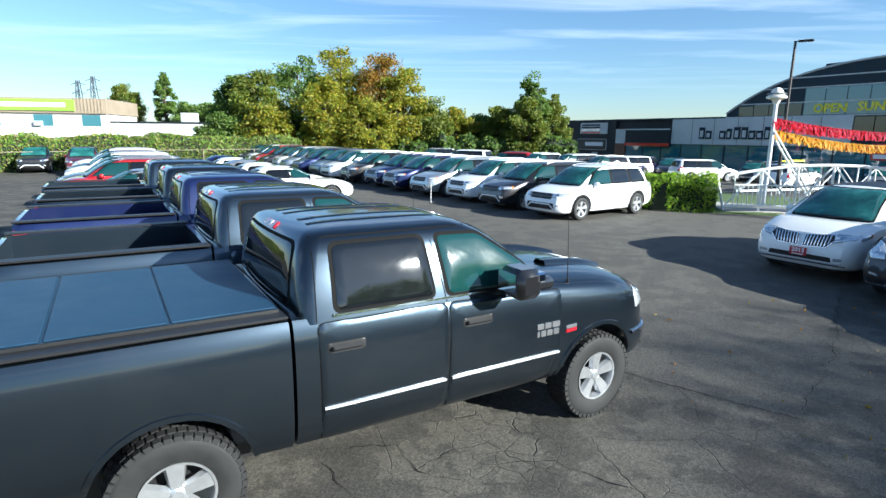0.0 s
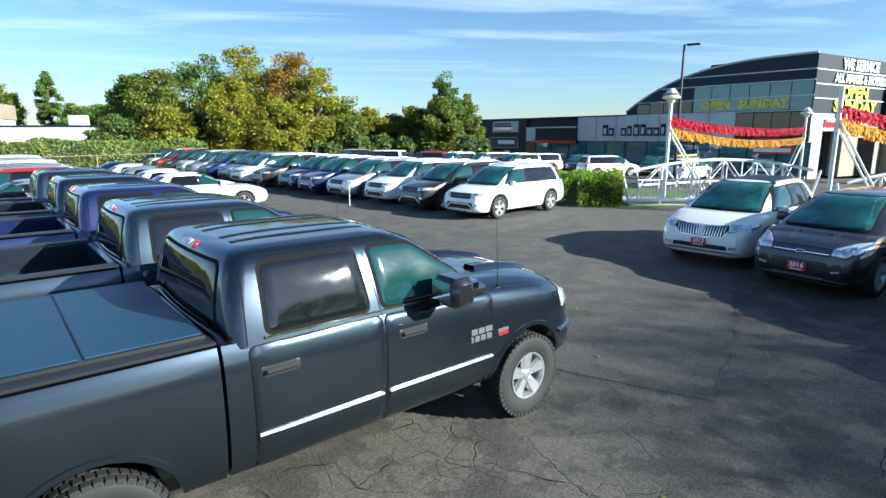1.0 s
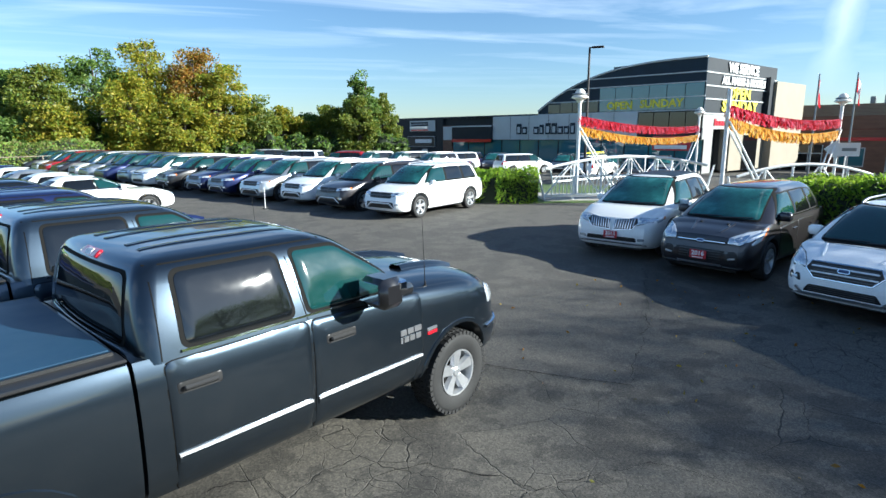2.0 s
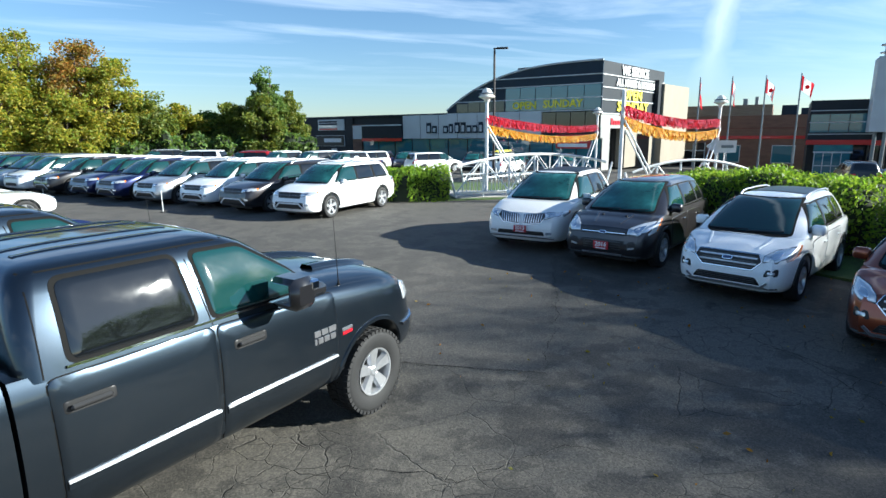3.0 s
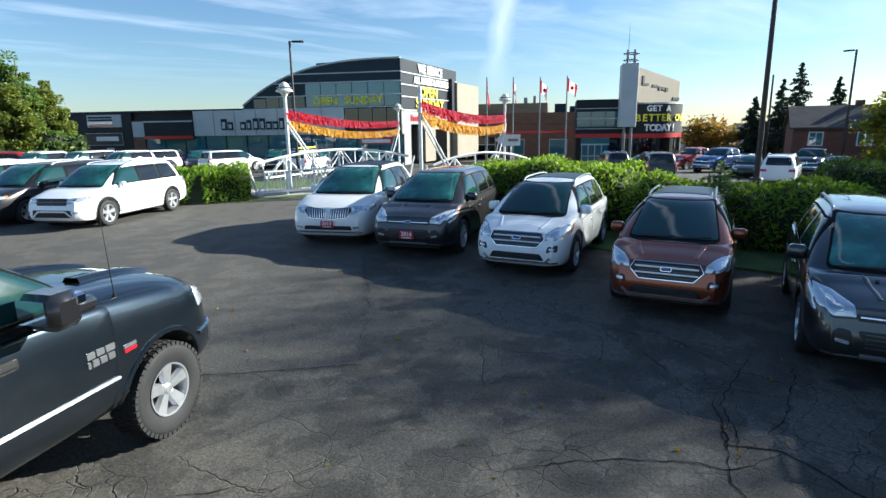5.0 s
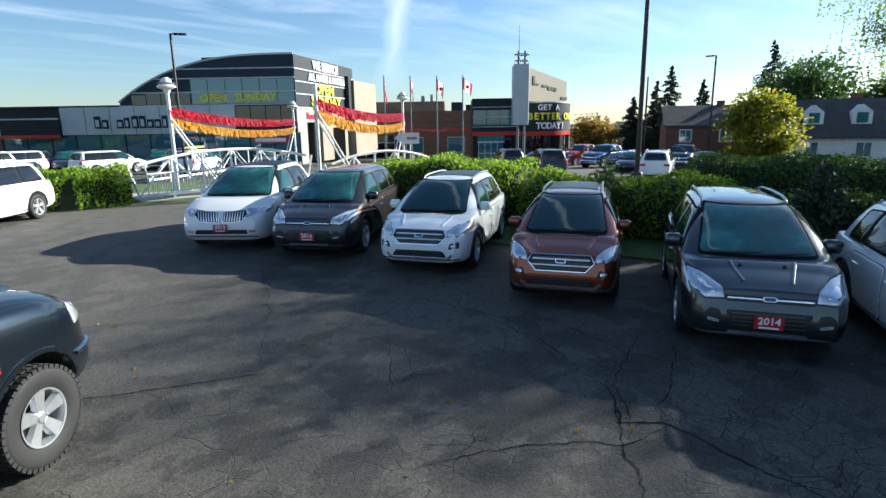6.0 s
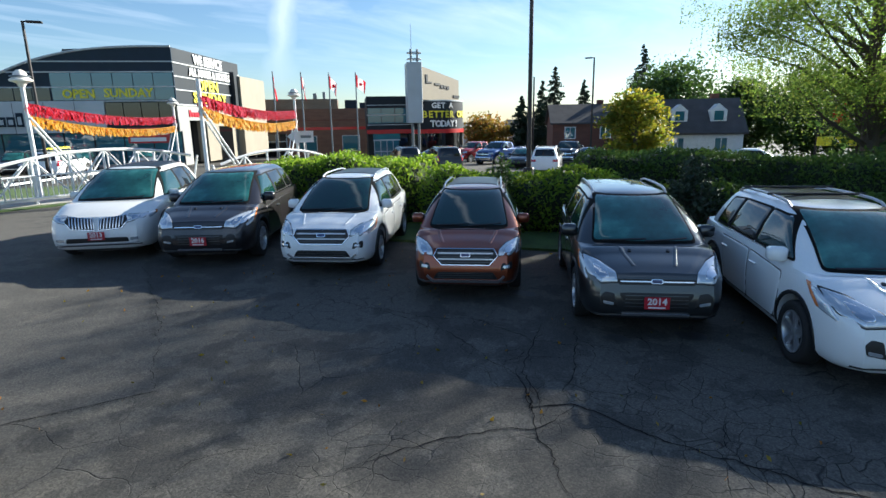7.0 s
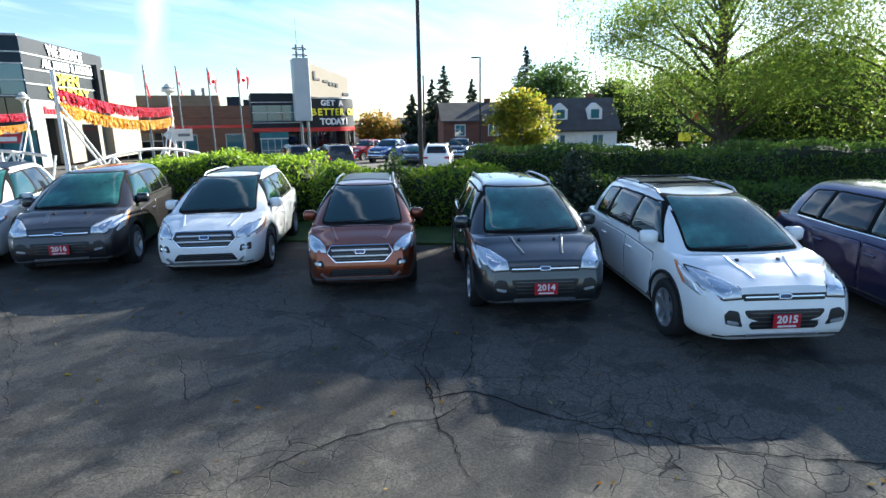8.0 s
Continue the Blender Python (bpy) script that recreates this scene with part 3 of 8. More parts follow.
def arch_trim(s, x, sg, material, width=0.045, shell=None):
    """A lip round a wheel opening."""
    pts = []
    R = s["arch"] + width * 0.4
    for k in range(19):
        a = math.radians(-14 + 208 * k / 18)
        pts.append((x + R * math.cos(a), s["wr"] + s.get("arch_up", 0.02) + R * math.sin(a)))
    pts = [p for p in pts if p[1] > s["bot"][len(s["bot"]) // 2][1] - 0.02]
    return shell.strip("arch_trim", pts, width, material, "y", sg, off=0.012, step=0.2)


def tag_plate(car, year, x, z, w=0.30, h=0.155, tilt=0):
    """A dealer's tag with the model year, at the front."""
    p = part("year_tag", box_mesh("year_tag", -0.006, 0.006, -w / 2, w / 2, -h / 2, h / 2, M_tag_red, 0.004), car, "red dealer tag with white year")
    p.matrix_basis = pose(x, 0, z, 0, tilt, 0)
    t = part("lettering", text_mesh("lettering", year, 0.115, M_white_print, 0.003, 0.003), p)
    t.matrix_basis = pose(0.009, 0, 0.018, 0, 0, 90)
    b = part("lettering_bar", box_mesh("lettering_bar", 0.006, 0.009, -0.10, 0.10, -0.065, -0.045, M_white_print), p)
    return p


def mirror_meshes(paint):
    v = Geo().box(-0.10, 0.06, 0.06, 0.27, -0.02, 0.15, None, 0.035)
    v.tube([(0.0, 0.0, 0.0), (0.0, 0.12, 0.02)], 0.022, 8)
    g = v.mesh("mirror", paint, angle=60)
    return g


def put_mirror(car, shell, x, z, paint, scale=1.0, glass=M_glass):
    me = mirror_meshes(paint)
    gl = box_mesh("mirror_glass", -0.106, -0.100, 0.08, 0.25, 0.0, 0.13, M_chrome)
    for sg in (1, -1):
        h, nrm = shell.cast(x, z, "y", sg)
        m = part("mirror", me, car)
        m.matrix_basis = pose(x, h.y - sg * 0.085, z) @ Matrix.Diagonal((0.85 * scale, 0.9 * sg * scale, 0.85 * scale, 1))
        part("mirror_glass", gl, m)


def recolour(car, paint):
    for o in car.children_recursive:
        if o.material_slots and o.material_slots[0].material.name.startswith("paint_") and not o.name.startswith("badge") and o.material_slots[0].material is not PAINT["black"]:
            o.material_slots[0].link = "OBJECT"
            o.material_slots[0].material = paint
    return car

# ---- pickup truck ----
TRUCK = dict(
    tail=-1.03, nose=2.66, hw=1.0, fx=1.785, rx=-1.785, wr=0.405, arch=0.475, arch_up=0.035, track=0.855,
    plan=[(-1.03, 0.985), (-0.6, 1.0), (1.3, 1.0), (1.95, 0.985), (2.3, 0.93), (2.5, 0.86), (2.62, 0.78), (2.66, 0.72)],
    top=[(-1.03, 1.42), (0.9, 1.42), (1.15, 1.43), (1.6, 1.41), (2.2, 1.34), (2.5, 1.26), (2.66, 1.17)],
    sh=[(-1.03, 1.40), (0.8, 1.38), (1.3, 1.33), (2.0, 1.24), (2.5, 1.12), (2.66, 1.05)],
    bot=[(-1.03, 0.47), (1.2, 0.47), (2.1, 0.46), (2.5, 0.44), (2.66, 0.46)],
    front=[(0.3, 0.10), (0.5, 0.0), (0.72, 0.0), (0.78, 0.06), (1.0, 0.08), (1.2, 0.14), (1.45, 0.30)],
    rear=[(0.3, 0.0), (1.5, 0.0)],
    cabin=dict(z0=1.36, z1=1.915, xf0=1.22, xf1=0.50, xr0=-1.0, xr1=-0.90, hw0=0.965, hw1=0.775, bulge=0.022, edge=0.035, crown=0.055, corner=0.11, bow=0.10, taper=0.0),
)


def rib_roof(shell, car, paint):
    for y in (-0.42, -0.2, 0.2, 0.42):
        part("roof_rib", shell.strip("roof_rib", [(-0.75, y), (0.30, y)], 0.07, paint, "z", 1, 0.006, 0.1), car)


def make_truck(paint, cover, label, group="row of parked pickup trucks"):
    s = TRUCK
    car = thing("pickup_truck", label, "pickup truck", group=group)
    body, cabin, sh = body_meshes(s, paint)
    part("body", body, car)
    part("roof", cabin, car)
    rib_roof(sh, car, paint)
    # bed: outer loft less its hollow and arches
    b = dict(s)
    b.update(tail=-3.02, nose=-1.055, plan=[(-3.02, 0.90), (-2.93, 0.965), (-2.7, 0.995), (-1.055, 0.99)], top=[(-3.02, 1.435), (-1.055, 1.435)], sh=[(-3.02, 1.40), (-1.055, 1.40)],
             bot=[(-3.02, 0.58), (-2.4, 0.52), (-1.055, 0.47)], front=[(0, 0), (2, 0)], rear=[(0.3, 0.08), (0.6, 0.0), (1.2, 0.0), (1.45, 0.03)])
    v, f = loft_body(b)
    bme = mesh_from("bed", v, f, paint)
    cutters = [box_mesh("hollow", -2.94, -1.11, -0.80, 0.80, 0.90, 2.0, M_black)]
    for sg in (1, -1):
        N = 36
        c = [(s["rx"] + s["arch"] * math.cos(2 * math.pi * k / N), sg * y, s["wr"] + s["arch_up"] + s["arch"] * math.sin(2 * math.pi * k / N)) for y in (0.64, 1.3) for k in range(N)]
        cutters.append(Geo().add(c, [tuple(range(N)), tuple(range(2 * N - 1, N - 1, -1))] + [(k, N + k, N + (k + 1) % N, (k + 1) % N) for k in range(N)]).mesh("arch", M_black, False))
    bed = part("bed", cut(bme, cutters), car)
    bsh = Shell(v, f)
    part("bed_liner", Geo().box(-2.935, -1.115, -0.795, 0.795, 0.904, 0.93).box(-2.3, -1.3, 0.55, 0.795, 0.93, 1.12, None, 0.03).box(-2.3, -1.3, -0.795, -0.55, 0.93, 1.12, None, 0.03).mesh("bed_liner", M_liner), bed)
    for sg in (1, -1):
        part("bed_rail", Geo().box(-3.0, -1.06, sg * 0.885 - 0.085, sg * 0.885 + 0.085, 1.425, 1.447, None, 0.008).mesh("bed_rail", M_black), bed, "black plastic rail cap")
        part("tail_lamp", bsh.patch("tail_lamp", [(-3.0, 0.85), (-2.84, 0.88), (-2.84, 1.30), (-3.0, 1.33)], M_red_lens, "y", sg, 0.008, 0.02, 0.03), car, "red tail lamp")
    part("tailgate", bsh.patch("tailgate", [(-0.74, 0.72), (0.74, 0.72), (0.74, 1.40), (-0.74, 1.40)], paint, "x", -1, 0.012, 0.02, 0.03), car)
    part("rear_bumper", Geo().box(-3.16, -2.98, -0.92, 0.92, 0.52, 0.70, None, 0.04).mesh("rear_bumper", M_chrome), car, "chrome step bumper")
    if cover:
        cv = part("tonneau_cover", Geo().box(-2.97, -1.09, -0.83, 0.83, 1.448, 1.462, None, 0.005).mesh("tonneau_cover", M_tonneau), car, "folded black vinyl tonneau cover in panels, tinted blue for reflected sky")
        for x0, x1 in ((-2.955, -2.38), (-2.36, -1.745), (-1.725, -1.10)):
            part("cover_panel", Geo().box(x0, x1, -0.815, 0.815, 1.462, 1.474, None, 0.006).mesh("cover_panel", M_tonneau), cv)
        part("cover_rail", Geo().box(-2.97, -1.09, -0.845, -0.825, 1.447, 1.466).box(-2.97, -1.09, 0.825, 0.845, 1.447, 1.466).mesh("cover_rail", M_black), cv)
    # doors, panes, trim, on either side
    for sg in (1, -1):
        for poly, hx in (([(-0.86, 0.50), (0.12, 0.50), (0.13, 1.36), (-0.87, 1.36)], -0.68), ([(0.145, 0.50), (1.20, 0.50), (1.28, 0.78), (1.27, 1.32), (0.155, 1.36)], 0.40)):
            big = [(x + (0.007 if x > sum(q[0] for q in poly) / len(poly) else -0.007), z + (0.007 if z > 0.9 else -0.007)) for x, z in poly]
            part("door_gap", sh.patch("door_gap", big, M_seal, "y", sg, 0.002, 0.01, 0.06), car)
            d = part("door", sh.patch("door", poly, paint, "y", sg, 0.009, 0.02, 0.055, (1.0, 0.985, 0.9, 0.75, 0.6, 0.45, 0.3, 0.15)), car)
            h, nrm = sh.cast(hx, 1.19, "y", sg)
            part("handle_cup", sh.patch("handle_cup", [(hx - 0.14, 1.15), (hx + 0.14, 1.15), (hx + 0.14, 1.225), (hx - 0.14, 1.225)], M_black, "y", sg, 0.012, 0.01, 0.02), d)
            part("handle", Geo().box(hx - 0.115, hx + 0.11, h.y + sg * 0.03 - 0.014, h.y + sg * 0.03 + 0.014, 1.172, 1.205, None, 0.012).mesh("handle", M_black), d, "black pull handle")
            xa, xb = min(q[0] for q in poly) + 0.02, max(q[0] for q in poly) - 0.02
            part("door_moulding", sh.strip("door_moulding", [(xa, 0.765), (xb, 0.765)], 0.019, M_bright, "y", sg, 0.026), d, "bright body-side moulding")
            part("door_moulding_base", sh.strip("door_moulding_base", [(xa, 0.735), (xb, 0.735)], 0.055, paint, "y", sg, 0.018), d)
        part("window_surround", sh.patch("window_surround", [(-0.755, 1.405), (0.055, 1.405), (0.01, 1.875), (-0.735, 1.875)], M_seal, "y", sg, 0.004, 0.01, 0.07), car)
        part("window", sh.patch("window", [(-0.725, 1.425), (0.03, 1.425), (-0.015, 1.85), (-0.71, 1.85)], M_glass_tint, "y", sg, 0.012, 0.01, 0.06), car)
        part("window_surround", sh.patch("window_surround", [(0.135, 1.405), (1.06, 1.40), (0.95, 1.57), (0.50, 1.865), (0.095, 1.875)], M_seal, "y", sg, 0.004, 0.01, 0.06), car)
        part("window", sh.patch("window", [(0.165, 1.425), (1.0, 1.42), (0.91, 1.56), (0.485, 1.84), (0.12, 1.85)], M_glass, "y", sg, 0.012, 0.01, 0.05), car)
        part("belt_trim", sh.strip("belt_trim", [(-0.76, 1.400), (1.05, 1.398)], 0.02, M_chrome, "y", sg, 0.014), car)
        part("sill_trim", sh.strip("sill_trim", [(-0.98, 0.475), (1.25, 0.475)], 0.03, M_chrome, "y", sg, 0.006), car)
        # badges as plain shapes
        for k, (bx_, bz, bw) in enumerate(((1.0, 1.0, 0.07), (1.082, 1.0, 0.07), (1.164, 1.0, 0.085), (1.0, 0.935, 0.025), (1.04, 0.935, 0.055), (1.107, 0.935, 0.06), (1.18, 0.935, 0.06))):
            part("badge", sh.patch("badge", [(bx_, bz), (bx_ + bw, bz), (bx_ + bw, bz + 0.05), (bx_, bz + 0.05)], M_silver_trim, "y", sg, 0.015, 0.006, 0.006), car)
        part("frame_seam", sh.strip("frame_seam", [(-0.875, 1.37), (-0.84, 1.905), (0.50, 1.905), (0.80, 1.74), (1.24, 1.39)], 0.010, M_seal, "y", sg, 0.0025), car)
        part("frame_seam", sh.strip("frame_seam", [(0.135, 1.37), (0.055, 1.90)], 0.010, M_seal, "y", sg, 0.0025), car)
        part("badge", sh.patch("badge", [(1.335, 0.955), (1.46, 0.96), (1.46, 0.985), (1.335, 0.98)], M_silver_trim, "y", sg, 0.008, 0.006, 0.004), car)
        part("badge", sh.patch("badge", [(1.335, 0.92), (1.46, 0.925), (1.46, 0.952), (1.335, 0.947)], M_red_lens, "y", sg, 0.008, 0.006, 0.004), car)
        part("head_lamp", sh.patch("head_lamp", [(2.30, 0.98), (2.56, 0.97), (2.57, 1.12), (2.30, 1.17)], M_lamp, "y", sg, 0.012, 0.03, 0.03), car, "clear head lamp")
        part("head_lamp", sh.patch("head_lamp", [(sg * 0.58, 0.96), (sg * 0.80, 0.97), (sg * 0.80, 1.12), (sg * 0.58, 1.10)], M_lamp, "x", 1, 0.012, 0.03, 0.03), car)
        part("arch_lip", arch_trim(s, s["fx"], sg, paint, 0.05, sh), car)
        part("arch_lip", arch_trim(s, s["rx"], sg, paint, 0.05, bsh), car)
        part("hood_vent", sh.strip("hood_vent", [(1.5, sg * 0.42), (2.3, sg * 0.34)], 0.16, paint, "z", 1, 0.035, 0.1), car)
    part("windscreen_surround", sh.patch("windscreen_surround", [(-0.84, 1.43), (0.84, 1.43), (0.70, 1.885), (-0.70, 1.885)], M_seal, "x", 1, 0.004, 0.01, 0.06), car)
    part("windscreen", sh.patch("windscreen", [(-0.80, 1.45), (0.80, 1.45), (0.675, 1.865), (-0.675, 1.865)], M_glass, "x", 1, 0.012, 0.01, 0.06), car)
    part("rear_window_surround", sh.patch("rear_window_surround", [(-0.76, 1.43), (0.76, 1.43), (0.665, 1.875), (-0.665, 1.875)], M_seal, "x", -1, 0.004, 0.01, 0.08), car)
    part("rear_window", sh.patch("rear_window", [(-0.73, 1.45), (0.73, 1.45), (0.64, 1.855), (-0.64, 1.855)], M_glass_tint, "x", -1, 0.012, 0.01, 0.07), car)
    bl = part("brake_lamp", sh.patch("brake_lamp", [(-0.16, 1.885), (0.16, 1.885), (0.15, 1.925), (-0.15, 1.925)], M_red_lens, "x", -1, 0.012, 0.02, 0.015), car, "red high brake lamp")
    part("lens", sh.patch("lens", [(-0.05, 1.89), (0.05, 1.89), (0.05, 1.92), (-0.05, 1.92)], M_white_print, "x", -1, 0.015, 0.01, 0.008), bl)
    # nose
    gr = part("grille", sh.patch("grille", [(-0.54, 0.84), (0.54, 0.84), (0.56, 1.12), (-0.56, 1.12)], M_black, "x", 1, 0.01, 0.02, 0.05), car)
    part("grille_bar", sh.strip("grille_bar", [(0, 0.86), (0, 1.11)], 0.07, M_chrome, "x", 1, 0.03), gr)
    part("grille_bar", sh.strip("grille_bar", [(-0.54, 0.98), (0.54, 0.98)], 0.06, M_chrome, "x", 1, 0.028), gr)
    part("front_bumper", sh.patch("front_bumper", [(-0.78, 0.50), (0.78, 0.50), (0.78, 0.77), (-0.78, 0.77)], M_chrome, "x", 1, 0.03, 0.03, 0.06), car, "chrome front bumper")
    for sg in (1, -1):
        part("bumper_end", sh.strip("bumper_end", [(2.26, 0.74), (2.60, 0.74)], 0.035, M_chrome, "y", sg, 0.02), car)
        part("rocker_guard", sh.strip("rocker_guard", [(1.27, 0.50), (1.33, 0.62)], 0.10, M_black, "y", sg, 0.01), car)
    part("underbody", Geo().box(-2.9, 2.3, -0.6, 0.6, 0.33, 0.5).mesh("underbody", M_black), car)
    put_wheels(car, s, WHEEL_TRUCK)
    # towing mirror
    for sg in (1, -1):
        h, nrm = sh.cast(0.98, 1.44, "y", sg)
        g = Geo()
        y0, y1 = sorted((h.y + sg * 0.08, h.y + sg * 0.38))
        g.box(0.54, 0.78, y0, y1, 1.39, 1.625, None, 0.05)
        arm0, arm1 = sorted((h.y - sg * 0.04, h.y + sg * 0.20))
        g.box(0.64, 1.06, arm0, arm1, 1.385, 1.49, None, 0.035)
        mr = part("mirror", g.mesh("mirror", PAINT["black"], angle=40), car, "large glossy black door mirror")
        part("mirror_glass", box_mesh("mirror_glass", 0.530, 0.543, y0 + 0.045, y1 - 0.045, 1.445, 1.595, M_chrome), mr)
        part("turn_lamp", box_mesh("turn_lamp", 0.70, 0.788, *sorted((h.y + sg * 0.30, h.y + sg * 0.386)), 1.52, 1.60, M_chrome, 0.015), mr)
    h, nrm = sh.cast(1.42, -0.90, "z", 1)
    part("aerial", Geo().tube([(1.42, -0.90, h.z - 0.01), (1.40, -0.915, h.z + 0.05), (1.36, -0.93, h.z + 0.62)], [0.016, 0.005, 0.0015], 6).mesh("aerial", M_black), car)
    return car


# chrome moulding given a pale, barely metallic colour to paint in its sky reflection
M_bright = plain("bright_moulding", (0.68, 0.69, 0.71), 0.28, 0.35, coat=0.8)
M_liner = surface("bed_liner", (0.05, 0.05, 0.05), 0.75, vary=0.3, scale=2, fine=60, bump=0.3)
# black vinyl; the blue in its base colour paints the reflected sky
M_tonneau = surface("tonneau_vinyl", (0.010, 0.036, 0.072), 0.46, vary=0.25, scale=2.5, fine=160, bump=0.12, spec=0.55, dist=0.002)
M_grey_trim = plain("grey_moulding", (0.09, 0.095, 0.10), 0.35, 0.4, coat=0.6)
WHEEL_TRUCK = wheel_meshes(0.405, 0.265, 0.225, 5, M_alloy, tread=44)
WHEEL_SUV = wheel_meshes(0.352, 0.225, 0.228, 5, M_alloy, twin=True)
WHEEL_MULTI = wheel_meshes(0.352, 0.225, 0.232, 5, M_alloy, twin=True)
WHEEL_JOURNEY = wheel_meshes(0.362, 0.225, 0.242, 5, M_alloy)


# ---- sport utility cars, vans, saloons ----
def suv_spec(L=4.50, hw=0.90, wb=2.68, fo=0.92, h=1.66, belt=1.06, hood=1.05, nose_z=0.85, a_base=1.43, a_top=0.46, d_top=-1.72, d_base=-2.02, roof_hw=0.585, van=False, sedan=False, drop=0.20, wr=0.352):
    fx, rx = wb / 2, -wb / 2
    nose, tail = fx + fo, fx + fo - L
    s = dict(tail=tail, nose=nose, hw=hw, fx=fx, rx=rx, wr=wr, arch=wr + 0.055, arch_up=0.015, track=hw - 0.115,
             plan=[(tail, 0.78), (tail + 0.12, 0.90), (tail + 0.5, 0.975), (tail + 1.1, 1.0), (fx - 0.2, 1.0), (nose - 0.62, 0.985), (nose - 0.3, 0.94), (nose - 0.1, 0.86), (nose, 0.74)],
             top=[(tail, belt + 0.02), (a_base - 0.6, belt + 0.01), (a_base - 0.2, belt - 0.02), (a_base + 0.2, hood - 0.005), (nose - 0.55, hood - 0.045), (nose - 0.18, hood - 0.13), (nose, hood - drop)],
             sh=[(tail, belt), (a_base - 0.1, belt - 0.03), (a_base + 0.25, hood - 0.07), (nose - 0.6, hood - 0.13), (nose - 0.2, hood - 0.22), (nose, min(nose_z, hood - 0.25))],
             bot=[(tail, 0.36), (tail + 0.4, 0.28), (rx, 0.24), (fx, 0.24), (nose - 0.3, 0.24), (nose, 0.27)],
             front=[(0.2, 0.12), (0.35, 0.02), (0.5, 0.0), (0.65, 0.03), (0.8, 0.07), (0.92, 0.15), (1.15, 0.34)],
             rear=[(0.2, 0.10), (0.45, 0.0), (0.7, 0.02), (1.0, 0.08), (1.2, 0.12)],
             cabin=dict(z0=belt - 0.03, z1=h - 0.075, xf0=a_base, xf1=a_top, xr0=d_base, xr1=d_top, hw0=hw - 0.03, hw1=roof_hw, bulge=0.035, edge=0.045, crown=0.065, n=6.0, bow=0.16, taper=0.10))
    if sedan:
        s["top"][0] = (tail, belt - 0.03)
    return s


def window_row(s, cuts, up=0.0, gap=0.028):
    """Side panes as quadrilaterals between the pillars; cuts: their x at the waist and at the roof."""
    c = s["cabin"]
    z0, z1 = c["z0"] + 0.085 + up, c["z1"] - 0.075
    return [[(a0, z0), (b0, z0 + lift0), (b1, z1 - dz1), (a1, z1 - dz0)] for (a0, a1, dz0), (b0, b1, dz1), lift0 in cuts]


def dress(car, s, sh, paint, panes, doors, glass=M_glass, tint=M_glass_tint, chrome_line=True, screen=M_screen):
    """Panes, doors with handles, lips and sills, on both sides; screens; roof rails."""
    c = s["cabin"]
    for sg in (1, -1):
        for i, poly in enumerate(panes):
            cx, cz = sum(p[0] for p in poly) / len(poly), sum(p[1] for p in poly) / len(poly)
            big = [(cx + (x - cx) * (1 + 0.05 / max(0.1, abs(x - cx))), cz + (z - cz) * (1 + 0.025 / max(0.05, abs(z - cz)))) for x, z in poly]
            w = part("window", sh.patch("window", poly, glass if i == 0 else tint, "y", sg, 0.011, 0.012, 0.045), car)
            part("window_seal", sh.patch("window_seal", big, M_seal, "y", sg, 0.005, 0.01, 0.06), w)
        if chrome_line:
            xa, xb = min(p[0] for q in panes for p in q), max(p[0] for q in panes for p in q)
            part("belt_trim", sh.strip("belt_trim", [(xa, panes[-1][0][1] - 0.03), (xb, panes[0][0][1] - 0.03)], 0.018, M_chrome, "y", sg, 0.012), car)
        for poly, hx in doors:
            cx = sum(p[0] for p in poly) / len(poly)
            big = [(x + (0.012 if x > cx else -0.012), z + (0.012 if z > 0.8 else -0.012)) for x, z in poly]
            d = part("door", sh.patch("door", poly, paint, "y", sg, 0.008, 0.015, 0.06, (1.0, 0.985, 0.9, 0.75, 0.6, 0.45, 0.3, 0.15)), car)
            part("door_gap", sh.patch("door_gap", big, M_seal, "y", sg, 0.002, 0.008, 0.065), d)
            zh = max(p[1] for p in poly) - 0.13
            h, nrm = sh.cast(hx, zh, "y", sg)
            part("handle", Geo().box(hx - 0.10, hx + 0.10, h.y + sg * 0.022 - 0.012, h.y + sg * 0.022 + 0.012, zh - 0.016, zh + 0.016, None, 0.010).mesh("handle", paint), d)
        for x in (s["fx"], s["rx"]):
            part("arch_trim", arch_trim(s, x, sg, M_black, 0.05, sh), car)
        part("sill", sh.strip("sill", [(s["rx"] + s["arch"] + 0.04, 0.30), (s["fx"] - s["arch"] - 0.04, 0.30)], 0.15, M_black, "y", sg, 0.012), car)
    zc0, zc1 = c["z0"] + 0.055, c["z1"] - 0.015
    w0, w1 = c["hw0"] - 0.215, c["hw1"] - 0.06
    part("windscreen_seal", sh.patch("windscreen_seal", [(-w0 - 0.03, zc0 - 0.03), (w0 + 0.03, zc0 - 0.03), (w1 + 0.03, zc1 + 0.02), (-w1 - 0.03, zc1 + 0.02)], M_seal, "x", 1, 0.006, 0.01, 0.06), car)
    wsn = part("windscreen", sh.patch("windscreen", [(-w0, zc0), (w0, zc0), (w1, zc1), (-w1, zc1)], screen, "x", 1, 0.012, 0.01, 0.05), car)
    for y0, y1 in ((-0.55, 0.02), (0.0, 0.55)):
        part("wiper", sh.strip("wiper", [(y0, zc0 - 0.005), (y1, zc0 + 0.02)], 0.018, M_black, "x", 1, 0.02), wsn)
    part("rear_window", sh.patch("rear_window", [(-w0 + 0.06, zc0 + 0.06), (w0 - 0.06, zc0 + 0.06), (w1 - 0.06, zc1 - 0.05), (-w1 + 0.06, zc1 - 0.05)], tint, "x", -1, 0.007, 0.012, 0.06), car)
    part("underbody", Geo().box(s["tail"] + 0.35, s["nose"] - 0.35, -0.55, 0.55, 0.17, 0.30).mesh("underbody", M_black), car)


